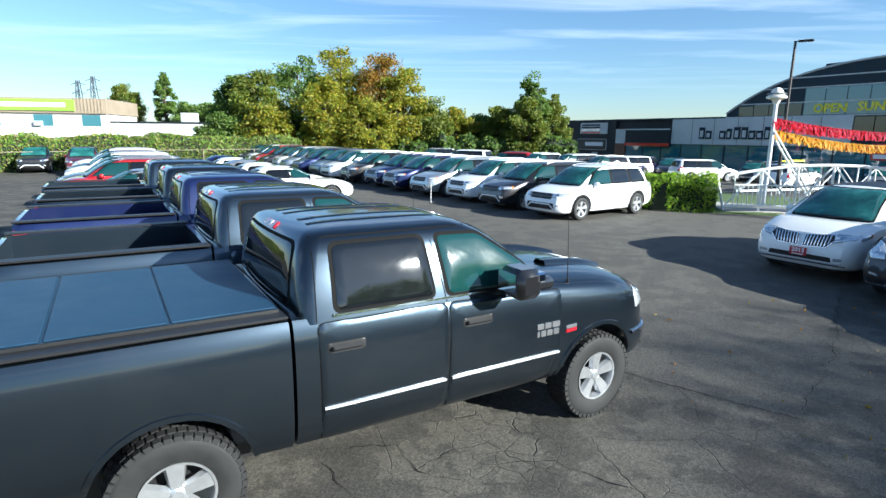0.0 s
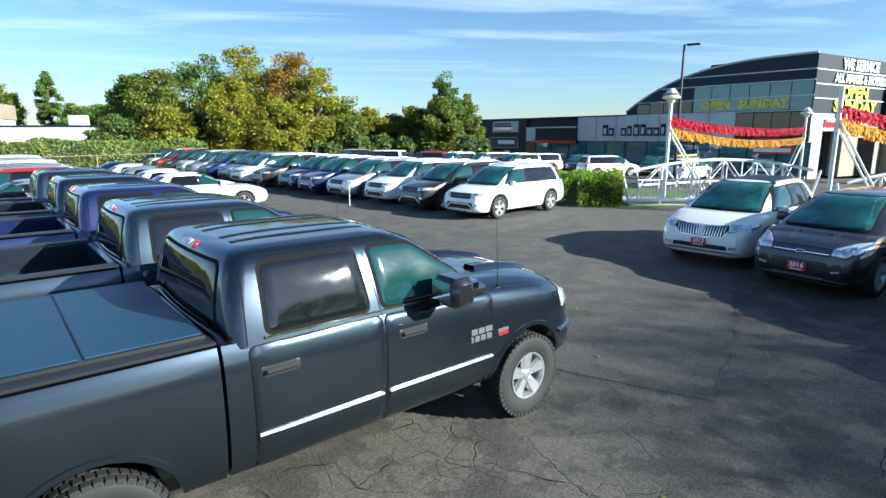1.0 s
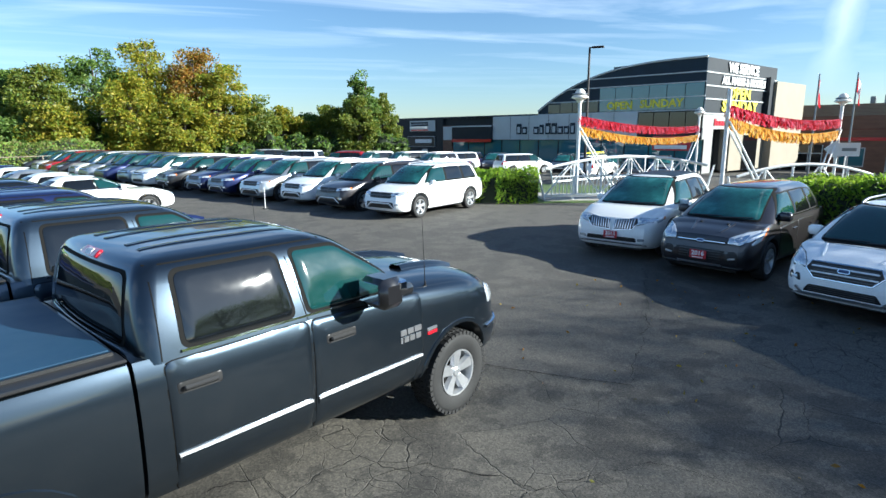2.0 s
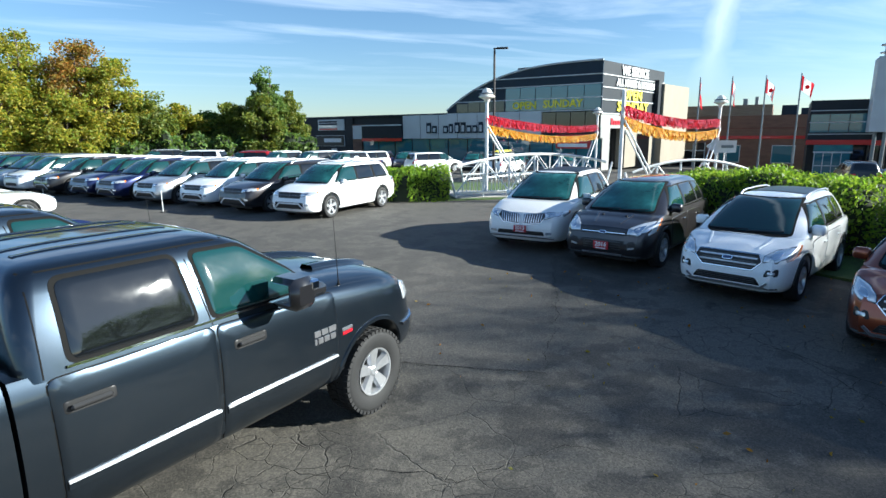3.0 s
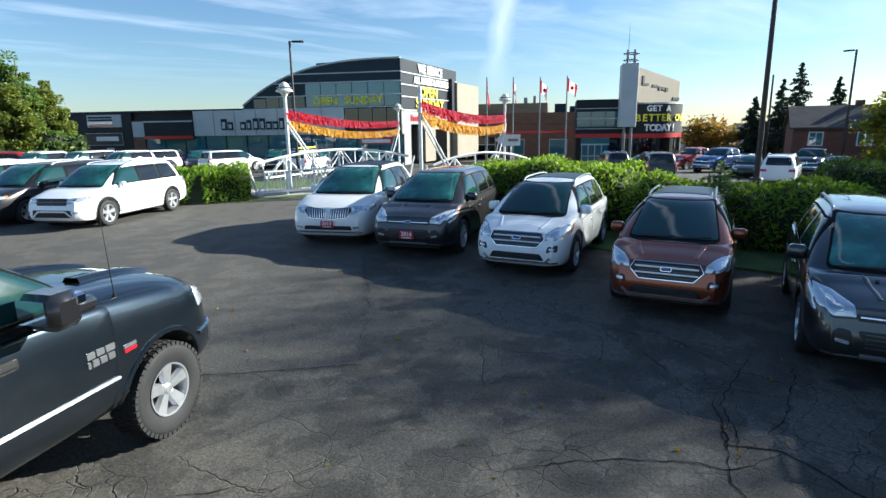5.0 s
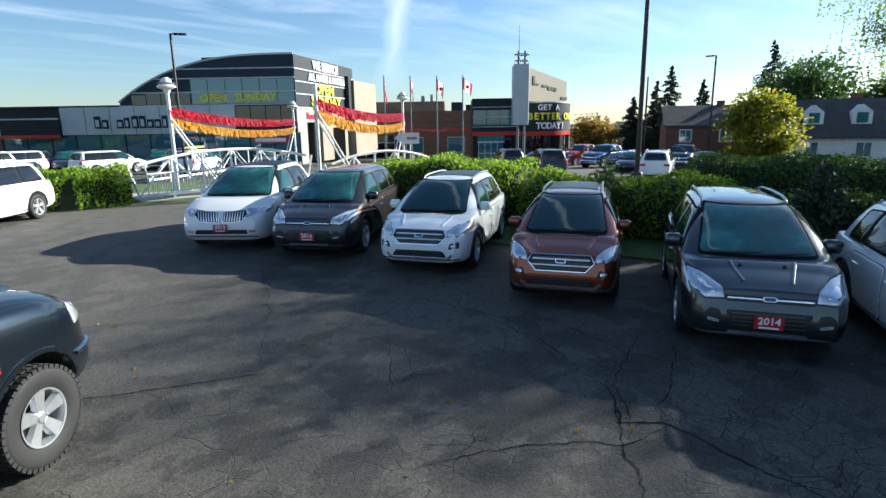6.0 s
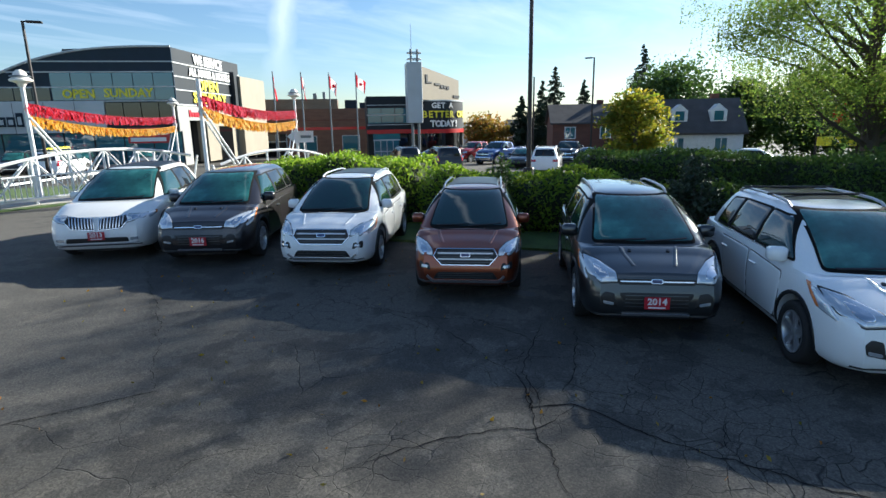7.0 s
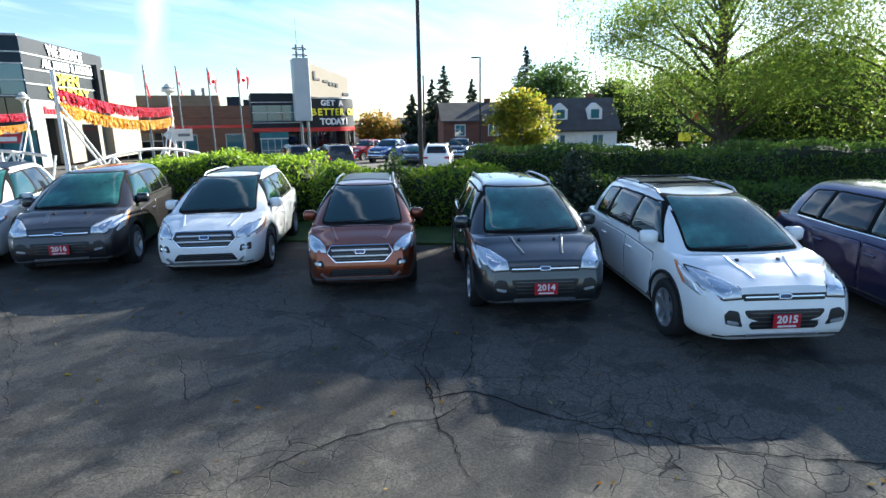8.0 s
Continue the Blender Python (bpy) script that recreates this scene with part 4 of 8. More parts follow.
def roof_rails(car, s, material, y=None, feet=True):
    c = s["cabin"]
    y = y or c["hw1"] - 0.045
    za = c["z1"] - 0.02
    xa, xb = c["xf1"] - 0.24, c["xr1"] + 0.20
    for sg in (1, -1):
        pts = [(xa, sg * y, za + 0.0), (xa - 0.10, sg * y, za + 0.06), (xa - 0.3, sg * y, za + 0.085), ((xa + xb) / 2, sg * y * 0.98, za + 0.095), (xb + 0.3, sg * y * 0.97, za + 0.08), (xb + 0.1, sg * y * 0.96, za + 0.05), (xb, sg * y * 0.95, za - 0.01)]
        part("roof_rail", Geo().tube(pts, 0.019, 8).mesh("roof_rail", material, angle=60), car)


def lamps(car, s, sh, poly, tail_poly, corner=None):
    for sg in (1, -1):
        lp = part("head_lamp", sh.patch("head_lamp", [(sg * y, z) for y, z in poly], M_lamp, "x", 1, 0.008, 0.02, 0.02), car, "clear head lamp")
        cy, cz = sum(p[0] for p in poly) / len(poly), sum(p[1] for p in poly) / len(poly)
        part("bezel", sh.patch("bezel", [(sg * (cy + (y - cy) * 1.07), cz + (z - cz) * 1.14) for y, z in poly], M_black, "x", 1, 0.003, 0.02, 0.02), lp)
        part("reflector", sh.patch("reflector", [(sg * (cy + (y - cy) * 0.45), cz + (z - cz) * 0.5) for y, z in poly], M_chrome, "x", 1, 0.012, 0.01, 0.02), lp)
        part("tail_lamp", sh.patch("tail_lamp", [(sg * y, z) for y, z in tail_poly], M_red_lens, "x", -1, 0.012, 0.03, 0.02), car, "red tail lamp")
        if corner:
            part("corner_lamp", sh.patch("corner_lamp", corner, M_lamp, "y", sg, 0.006, 0.02, 0.02), lp)
            a = [(corner[0][0], corner[0][1]), (corner[0][0] + 0.07, corner[0][1]), (corner[-1][0] + 0.05, corner[-1][1]), corner[-1]]
            part("side_marker", sh.patch("side_marker", a, M_amber, "y", sg, 0.009, 0.015, 0.01), lp, "amber side marker")


def grille_slats(parent, sh, y0, y1, z0, z1, n, material, width=0.018, off=0.014):
    for i in range(n):
        z = z0 + (z1 - z0) * (i + 0.5) / n
        part("slat", sh.strip("slat", [(y0, z), (y1, z)], width, material, "x", 1, off), parent)


ESC_PANES = [((0.06, 0.0, 0.0), (1.08, 0.50, 0.02), 0.0), ((-0.94, -0.90, 0.0), (-0.02, -0.07, 0.0), 0.0), ((-1.52, -1.40, 0.04), (-1.02, -0.98, 0.0), 0.0)]


def esc_doors(s, belt=0.98):
    return [([(0.02, 0.33), (0.80, 0.33), (0.93, 0.62), (0.95, belt - 0.05), (0.0, belt)], 0.18),
            ([(-0.87, 0.62), (-0.72, 0.33), (-0.01, 0.33), (-0.03, belt), (-1.04, belt)], -0.84)]


def make_escape_old(paint, label, year=None, rails=M_silver_trim, group="row of parked sport utility cars", bars=False):
    s = suv_spec()
    car = thing("suv", label, "car", group=group)
    body, cabin, sh = body_meshes(s, paint)
    part("body", body, car)
    part("roof", cabin, car)
    dress(car, s, sh, paint, window_row(s, ESC_PANES), esc_doors(s))
    lamps(car, s, sh, [(0.46, 0.735), (0.66, 0.725), (0.80, 0.80), (0.83, 0.96), (0.66, 0.925), (0.48, 0.845)], [(0.60, 0.86), (0.80, 0.84), (0.80, 1.06), (0.66, 1.04)], [(1.46, 0.985), (2.04, 0.88), (2.04, 0.72), (1.74, 0.785)])
    g = part("upper_grille", sh.patch("upper_grille", [(-0.44, 0.705), (0.44, 0.705), (0.46, 0.775), (-0.46, 0.775)], M_black, "x", 1, 0.006, 0.02, 0.015), car)
    part("grille_bar", sh.strip("grille_bar", [(-0.43, 0.745), (0.43, 0.745)], 0.022, M_chrome, "x", 1, 0.02), g)
    part("badge", sh.patch("badge", [(-0.075, 0.72), (0.075, 0.72), (0.075, 0.775), (-0.075, 0.775)], M_chrome, "x", 1, 0.03, 0.01, 0.03), car, "oval badge")
    part("badge_field", sh.patch("badge_field", [(-0.062, 0.727), (0.062, 0.727), (0.062, 0.768), (-0.062, 0.768)], PAINT["navy"], "x", 1, 0.033, 0.01, 0.025), car)
    g = part("lower_grille", sh.patch("lower_grille", [(-0.36, 0.40), (0.36, 0.40), (0.44, 0.61), (-0.44, 0.61)], M_black, "x", 1, 0.006, 0.02, 0.03), car)
    grille_slats(g, sh, -0.37, 0.37, 0.42, 0.60, 4, M_grey_trim, 0.008)
    for sg in (1, -1):
        p = part("fog_pocket", sh.patch("fog_pocket", [(sg * 0.45, 0.43), (sg * 0.64, 0.47), (sg * 0.66, 0.57), (sg * 0.60, 0.62), (sg * 0.50, 0.60)], M_black, "x", 1, 0.006, 0.02, 0.02), car)
        part("fog_lamp", sh.patch("fog_lamp", [(sg * 0.50, 0.455), (sg * 0.63, 0.48), (sg * 0.63, 0.515), (sg * 0.50, 0.49)], M_lamp, "x", 1, 0.016, 0.01, 0.02), p, "round fog lamp")
        part("bonnet_crease", sh.strip("bonnet_crease", [(1.56, sg * 0.36), (2.03, sg * 0.25)], 0.06, paint, "z", 1, 0.007), car)
        part("washer_jet", sh.patch("washer_jet", [(1.66, sg * 0.24 - 0.02), (1.70, sg * 0.24 - 0.02), (1.70, sg * 0.24 + 0.02), (1.66, sg * 0.24 + 0.02)], M_black, "z", 1, 0.012, 0.01, 0.01), car)
    part("skid_trim", sh.strip("skid_trim", [(-0.40, 0.335), (0.40, 0.335)], 0.03, M_silver_trim, "x", 1, 0.02), car)
    part("chin", sh.strip("chin", [(-0.72, 0.28), (0.72, 0.28)], 0.12, M_black, "x", 1, 0.015), car)
    put_mirror(car, sh, 0.92, 1.07, paint, 1.15)
    if rails:
        roof_rails(car, s, rails)
    if bars:
        for x in (-0.35, -1.15):
            part("cross_bar", Geo().tube([(x, -0.6, 1.67), (x, 0.6, 1.67)], 0.017, 8).mesh("cross_bar", M_black), car)
    part("roof_glass", sh.patch("roof_glass", [(-1.35, -0.42), (-0.05, -0.45), (-0.05, 0.45), (-1.35, 0.42)], M_roof_glass, "z", 1, 0.010, 0.01, 0.06), car) if bars else None
    put_wheels(car, s, WHEEL_MULTI)
    if year:
        h, _ = sh.cast(0.0, 0.50, "x", 1)
        tag_plate(car, year, h.x + 0.04, 0.50)
    return car


def make_escape_new(paint, label, group="row of parked sport utility cars"):
    s = suv_spec(hood=1.07)
    car = thing("suv", label, "car", group=group)
    body, cabin, sh = body_meshes(s, paint)
    part("body", body, car)
    part("roof", cabin, car)
    dress(car, s, sh, paint, window_row(s, ESC_PANES), esc_doors(s), screen=M_glass)
    lamps(car, s, sh, [(0.52, 0.745), (0.70, 0.75), (0.80, 0.81), (0.83, 0.95), (0.64, 0.91), (0.53, 0.84)], [(0.60, 0.86), (0.80, 0.84), (0.80, 1.06), (0.66, 1.04)], [(1.50, 0.97), (2.04, 0.88), (2.04, 0.75), (1.72, 0.81)])
    gp = [(-0.38, 0.60), (0.38, 0.60), (0.51, 0.74), (0.45, 0.845), (-0.45, 0.845), (-0.51, 0.74)]
    g = part("grille", sh.patch("grille", gp, M_black, "x", 1, 0.008, 0.02, 0.03), car)
    part("grille_frame", sh.strip("grille_frame", gp + [gp[0]], 0.020, M_chrome, "x", 1, 0.022), g)
    grille_slats(g, sh, -0.44, 0.44, 0.645, 0.825, 2, M_silver_trim, 0.030, 0.02)
    grille_slats(g, sh, -0.40, 0.40, 0.62, 0.83, 5, M_grey_trim, 0.010, 0.014)
    part("badge", sh.patch("badge", [(-0.085, 0.72), (0.085, 0.72), (0.085, 0.785), (-0.085, 0.785)], M_chrome, "x", 1, 0.034, 0.01, 0.035), car, "oval badge")
    part("badge_field", sh.patch("badge_field", [(-0.072, 0.728), (0.072, 0.728), (0.072, 0.777), (-0.072, 0.777)], PAINT["navy"], "x", 1, 0.037, 0.01, 0.03), car)
    lg = part("lower_grille", sh.patch("lower_grille", [(-0.52, 0.37), (0.52, 0.37), (0.44, 0.49), (-0.44, 0.49)], M_black, "x", 1, 0.006, 0.02, 0.03), car)
    grille_slats(lg, sh, -0.44, 0.44, 0.385, 0.48, 3, M_grey_trim, 0.012)
    sk = [(-0.62, 0.43), (-0.52, 0.335), (0.52, 0.335), (0.62, 0.43)]
    part("skid_trim", sh.strip("skid_trim", sk, 0.045, M_silver_trim, "x", 1, 0.022), car)
    part("chin", sh.strip("chin", [(-0.74, 0.285), (0.74, 0.285)], 0.13, M_black, "x", 1, 0.018), car)
    for sg in (1, -1):
        p = part("fog_pocket", sh.patch("fog_pocket", [(sg * 0.55, 0.52), (sg * 0.74, 0.54), (sg * 0.74, 0.66), (sg * 0.58, 0.63)], M_black, "x", 1, 0.006, 0.02, 0.03), car)
        part("fog_lamp", sh.patch("fog_lamp", [(sg * 0.60, 0.55), (sg * 0.70, 0.56), (sg * 0.70, 0.61), (sg * 0.60, 0.60)], M_lamp, "x", 1, 0.016, 0.01, 0.02), p, "fog lamp")
        part("bonnet_crease", sh.strip("bonnet_crease", [(1.56, sg * 0.50), (2.03, sg * 0.38)], 0.06, paint, "z", 1, 0.007), car)
    put_mirror(car, sh, 0.92, 1.07, paint, 1.15)
    roof_rails(car, s, M_silver_trim)
    part("roof_glass", sh.patch("roof_glass", [(-1.35, -0.44), (-0.02, -0.47), (-0.02, 0.47), (-1.35, 0.44)], M_roof_glass, "z", 1, 0.010, 0.01, 0.06), car, "dark panoramic roof glass")
    put_wheels(car, s, WHEEL_SUV)
    return car


def make_lincoln(paint, label):
    s = suv_spec(L=4.74, hw=0.96, wb=2.824, fo=0.98, h=1.71, belt=1.08, hood=1.08, nose_z=0.82, a_base=1.36, a_top=0.42, d_top=-1.70, d_base=-2.05, roof_hw=0.63, wr=0.375)
    car = thing("suv", label, "car", group="row of parked sport utility cars")
    body, cabin, sh = body_meshes(s, paint)
    part("body", body, car)
    part("roof", cabin, car)
    pn = [((-0.02, -0.10, 0.0), (1.08, 0.48, 0.02), 0.0), ((-1.02, -0.97, 0.0), (-0.10, -0.18, 0.0), 0.0), ((-1.55, -1.36, 0.05), (-1.10, -1.05, 0.0), 0.0)]
    dress(car, s, sh, paint, window_row(s, pn), [([(-0.04, 0.33), (0.76, 0.33), (0.92, 0.52), (0.88, 0.97), (-0.06, 1.01)], 0.13), ([(-0.93, 0.64), (-0.76, 0.33), (-0.07, 0.33), (-0.09, 1.01), (-1.08, 1.01)], -0.88)])
    part("roof_glass", sh.patch("roof_glass", [(-1.58, -0.53), (0.22, -0.55), (0.22, 0.55), (-1.58, 0.53)], M_roof_glass, "z", 1, 0.010, 0.01, 0.06), car, "dark panoramic roof glass")
    part("roof_mast", Geo().lathe([(0.03, 0), (0.02, 0.03), (0.0, 0.05)], 8, Matrix.Translation((-1.3, 0, 1.70))).mesh("roof_mast", M_white_print), car)
    lamps(car, s, sh, [(0.54, 0.76), (0.82, 0.83), (0.84, 0.90), (0.54, 0.90)], [(0.60, 0.90), (0.82, 0.90), (0.82, 1.02), (0.62, 1.02)], [(1.75, 0.92), (2.1, 0.88), (2.08, 0.80), (1.80, 0.86)])
    for sg in (1, -1):
        gp = [(sg * 0.035, 0.63), (sg * 0.44, 0.66), (sg * 0.56, 0.80), (sg * 0.52, 0.88), (sg * 0.06, 0.84)]
        g = part("grille", sh.patch("grille", gp, M_black, "x", 1, 0.008, 0.02, 0.03), car, "split-wing grille with upright chrome slats")
        part("grille_frame", sh.strip("grille_frame", gp + [gp[0]], 0.018, M_chrome, "x", 1, 0.02), g)
        for k in range(8):
            y = 0.075 + 0.055 * k
            part("slat", sh.strip("slat", [(sg * y, 0.655 + 0.02 * k / 8 + (0.05 if k > 6 else 0)), (sg * (y + 0.02), 0.838 + 0.03 * k / 8)], 0.026, M_chrome, "x", 1, 0.024), g)
        part("fog_lamp", sh.patch("fog_lamp", [(sg * 0.58, 0.42), (sg * 0.72, 0.44), (sg * 0.72, 0.49), (sg * 0.58, 0.48)], M_lamp, "x", 1, 0.012, 0.02, 0.02), car)
    lg = part("lower_grille", sh.patch("lower_grille", [(-0.56, 0.40), (0.56, 0.40), (0.54, 0.49), (-0.54, 0.49)], M_black, "x", 1, 0.006, 0.02, 0.03), car)
    part("skid_trim", sh.strip("skid_trim", [(-0.72, 0.385), (-0.55, 0.37), (0.55, 0.37), (0.72, 0.385)], 0.02, M_silver_trim, "x", 1, 0.018), car)
    part("chin", sh.strip("chin", [(-0.76, 0.29), (0.76, 0.29)], 0.14, M_black, "x", 1, 0.012), car)
    h, _ = sh.cast(0, 0.53, "x", 1)
    tag_plate(car, "2013", h.x + 0.04, 0.53)
    put_mirror(car, sh, 0.82, 1.08, paint)
    put_wheels(car, s, wheel_meshes(0.375, 0.245, 0.25, 5, M_alloy, twin=True))
    return car


def make_journey(paint, label, crossroad=True, group="long row of parked crossovers"):
    s = suv_spec(L=4.89, hw=0.92, wb=2.89, fo=0.96, h=1.70, belt=1.07, hood=1.06, nose_z=0.80, a_base=1.36, a_top=0.50, d_top=-2.02, d_base=-2.28, roof_hw=0.66, wr=0.362)
    car = thing("crossover", label, "car", group=group)
    body, cabin, sh = body_meshes(s, paint)
    part("body", body, car)
    part("roof", cabin, car)
    pn = [((0.02, -0.02, 0.0), (1.10, 0.56, 0.02), 0.0), ((-1.02, -0.98, 0.0), (-0.06, -0.10, 0.0), 0.0), ((-1.92, -1.70, 0.02), (-1.12, -1.08, 0.0), 0.0)]
    dress(car, s, sh, paint, window_row(s, pn), [([(-0.02, 0.33), (0.80, 0.33), (0.98, 0.55), (0.92, 0.96), (-0.04, 1.0)], 0.13), ([(-1.0, 0.66), (-0.82, 0.33), (-0.05, 0.33), (-0.07, 1.0), (-1.12, 1.0)], -0.9)], chrome_line=False)
    lamps(car, s, sh, [(0.46, 0.74), (0.78, 0.78), (0.78, 0.88), (0.46, 0.85)], [(0.50, 0.84), (0.80, 0.82), (0.80, 0.98), (0.52, 0.97)], [(1.95, 0.88), (2.2, 0.86), (2.2, 0.78), (1.98, 0.80)])
    g = part("grille", sh.patch("grille", [(-0.44, 0.68), (0.44, 0.68), (0.46, 0.86), (-0.46, 0.86)], M_black, "x", 1, 0.006, 0.02, 0.03), car)
    part("grille_bar", sh.strip("grille_bar", [(-0.44, 0.77), (0.44, 0.77)], 0.03, M_dark_alloy if crossroad else M_chrome, "x", 1, 0.018), g)
    part("grille_bar", sh.strip("grille_bar", [(0, 0.69), (0, 0.85)], 0.03, M_dark_alloy if crossroad else M_chrome, "x", 1, 0.018), g)
    lg = part("lower_grille", sh.patch("lower_grille", [(-0.60, 0.36), (0.60, 0.36), (0.56, 0.56), (-0.56, 0.56)], M_black, "x", 1, 0.006, 0.02, 0.04), car)
    if crossroad:
        part("skid_trim", sh.strip("skid_trim", [(-0.62, 0.34), (-0.50, 0.44), (-0.40, 0.52), (0.40, 0.52), (0.50, 0.44), (0.62, 0.34)], 0.05, M_white_print, "x", 1, 0.02), car)
    for sg in (1, -1):
        part("fog_lamp", sh.patch("fog_lamp", [(sg * 0.64, 0.46), (sg * 0.74, 0.47), (sg * 0.74, 0.53), (sg * 0.64, 0.53)], M_lamp, "x", 1, 0.012, 0.02, 0.02), car)
    put_mirror(car, sh, 0.86, 1.06, paint)
    roof_rails(car, s, M_silver_trim)
    put_wheels(car, s, WHEEL_JOURNEY)
    return car


def make_van(paint, label, group="", ladder=False, name="minivan"):
    s = suv_spec(L=5.14, hw=0.98, wb=3.08, fo=0.98, h=1.75, belt=1.06, hood=1.06, nose_z=0.80, a_base=1.58, a_top=0.62, d_top=-2.30, d_base=-2.48, roof_hw=0.74, wr=0.345)
    car = thing(name, label, "van", group=group)
    body, cabin, sh = body_meshes(s, paint)
    part("body", body, car)
    part("roof", cabin, car)
    pn = [((0.16, 0.08, 0.0), (1.25, 0.66, 0.02), 0.0), ((-1.0, -0.96, 0.0), (0.08, 0.0, 0.0), 0.0), ((-2.2, -2.06, 0.0), (-1.1, -1.06, 0.0), 0.0)]
    dress(car, s, sh, paint, window_row(s, pn), [([(0.08, 0.33), (0.95, 0.33), (1.08, 0.55), (1.02, 0.95), (0.06, 0.99)], 0.23), ([(-1.0, 0.40), (0.03, 0.33), (0.02, 0.99), (-1.0, 0.99)], -0.1)], chrome_line=False)
    lamps(car, s, sh, [(0.50, 0.74), (0.82, 0.78), (0.84, 0.90), (0.50, 0.86)], [(0.74, 0.80), (0.88, 0.80), (0.86, 1.15), (0.76, 1.15)])
    part("grille", sh.patch("grille", [(-0.44, 0.72), (0.44, 0.72), (0.46, 0.86), (-0.46, 0.86)], M_black, "x", 1, 0.006, 0.02, 0.03), car)
    part("grille_bar", sh.strip("grille_bar", [(-0.44, 0.79), (0.44, 0.79)], 0.03, M_chrome, "x", 1, 0.018), car)
    part("lower_grille", sh.patch("lower_grille", [(-0.56, 0.38), (0.56, 0.38), (0.50, 0.52), (-0.50, 0.52)], M_black, "x", 1, 0.006, 0.02, 0.04), car)
    put_mirror(car, sh, 0.92, 1.07, paint)
    if ladder:
        g = Geo()
        for sg in (1, -1):
            g.tube([(-2.0, sg * 0.60, 1.72), (-2.0, sg * 0.60, 1.84), (0.1, sg * 0.60, 1.86), (0.1, sg * 0.60, 1.72)], 0.018, 6)
        for x in (-2.0, -1.0, 0.1):
            g.tube([(x, -0.62, 1.85), (x, 0.62, 1.85)], 0.018, 6)
        part("roof_rack", g.mesh("roof_rack", M_silver_trim), car)
        lad = part("ladder", Geo().box(-2.4, 0.5, -0.42, -0.36, 1.87, 1.95).box(-2.4, 0.5, -0.10, -0.04, 1.87, 1.95).box(-2.2, -2.15, -0.40, -0.06, 1.89, 1.93).box(-1.2, -1.15, -0.40, -0.06, 1.89, 1.93).box(0.2, 0.25, -0.40, -0.06, 1.89, 1.93).mesh("ladder", M_yellow_print), car, "yellow ladder")
    put_wheels(car, s, WHEEL_JOURNEY)
    return car


def make_sedan(paint, label, group=""):
    s = suv_spec(L=4.75, hw=0.90, wb=2.75, fo=0.95, h=1.46, belt=0.98, hood=0.94, nose_z=0.70, a_base=0.82, a_top=0.02, d_top=-1.05, d_base=-1.72, roof_hw=0.58, sedan=True, wr=0.33)
    car = thing("saloon_car", label, "car", group=group)
    body, cabin, sh = body_meshes(s, paint)
    part("body", body, car)
    part("roof", cabin, car)
    pn = [((-0.10, -0.16, 0.0), (0.68, 0.10, 0.02), 0.0), ((-1.15, -0.92, 0.02), (-0.18, -0.22, 0.0), 0.0)]
    dress(car, s, sh, paint, window_row(s, pn), [([(-0.10, 0.30), (0.70, 0.30), (0.86, 0.5), (0.80, 0.88), (-0.12, 0.92)], 0.05), ([(-0.9, 0.58), (-0.75, 0.30), (-0.13, 0.30), (-0.15, 0.92), (-1.05, 0.92)], -0.85)])
    lamps(car, s, sh, [(0.48, 0.62), (0.76, 0.66), (0.78, 0.76), (0.50, 0.72)], [(0.50, 0.76), (0.80, 0.76), (0.80, 0.92), (0.52, 0.92)])
    part("grille", sh.patch("grille", [(-0.36, 0.56), (0.36, 0.56), (0.40, 0.70), (-0.40, 0.70)], M_black, "x", 1, 0.006, 0.02, 0.03), car)
    part("lower_grille", sh.patch("lower_grille", [(-0.56, 0.32), (0.56, 0.32), (0.5, 0.46), (-0.5, 0.46)], M_black, "x", 1, 0.006, 0.02, 0.04), car)
    put_mirror(car, sh, 0.62, 0.98, paint)
    put_wheels(car, s, WHEEL_SUV)
    return car

# ---- ground ----
def smooth01(t):
    t = min(1, max(0, t))
    return t * t * (3 - 2 * t)


def ground_z(x, y):
    """Level in the near lot; beyond the hedges the ground falls gently away."""
    s = max(x * 0.839 + y * 0.545 - 21, x + 0.24 * y - 15)
    return -0.035 * min(100, max(0, s)) * smooth01(s / 4)


def axis_steps(lo, hi, step):
    a = [-1600, -900, -500, -300, -200, -140, -100, -80]
    b = [110, 130, 160, 220, 320, 520, 900, 1600]
    a = [q for q in a if q < lo - 5]
    b = [q for q in b if q > hi + 5]
    n = int((hi - lo) / step)
    return a + [lo + (hi - lo) * i / n for i in range(n + 1)] + b


gx, gy = axis_steps(-60, 100, 2.0), axis_steps(-40, 110, 2.0)
gv = [(x, y, ground_z(x, y)) for y in gy for x in gx]
gf = [(j * len(gx) + i, j * len(gx) + i + 1, (j + 1) * len(gx) + i + 1, (j + 1) * len(gx) + i) for j in range(len(gy) - 1) for i in range(len(gx) - 1)]
solid("ground", mesh_from("ground", gv, gf, M_asphalt), "cracked grey asphalt car park surface", "ground", kind="structure")


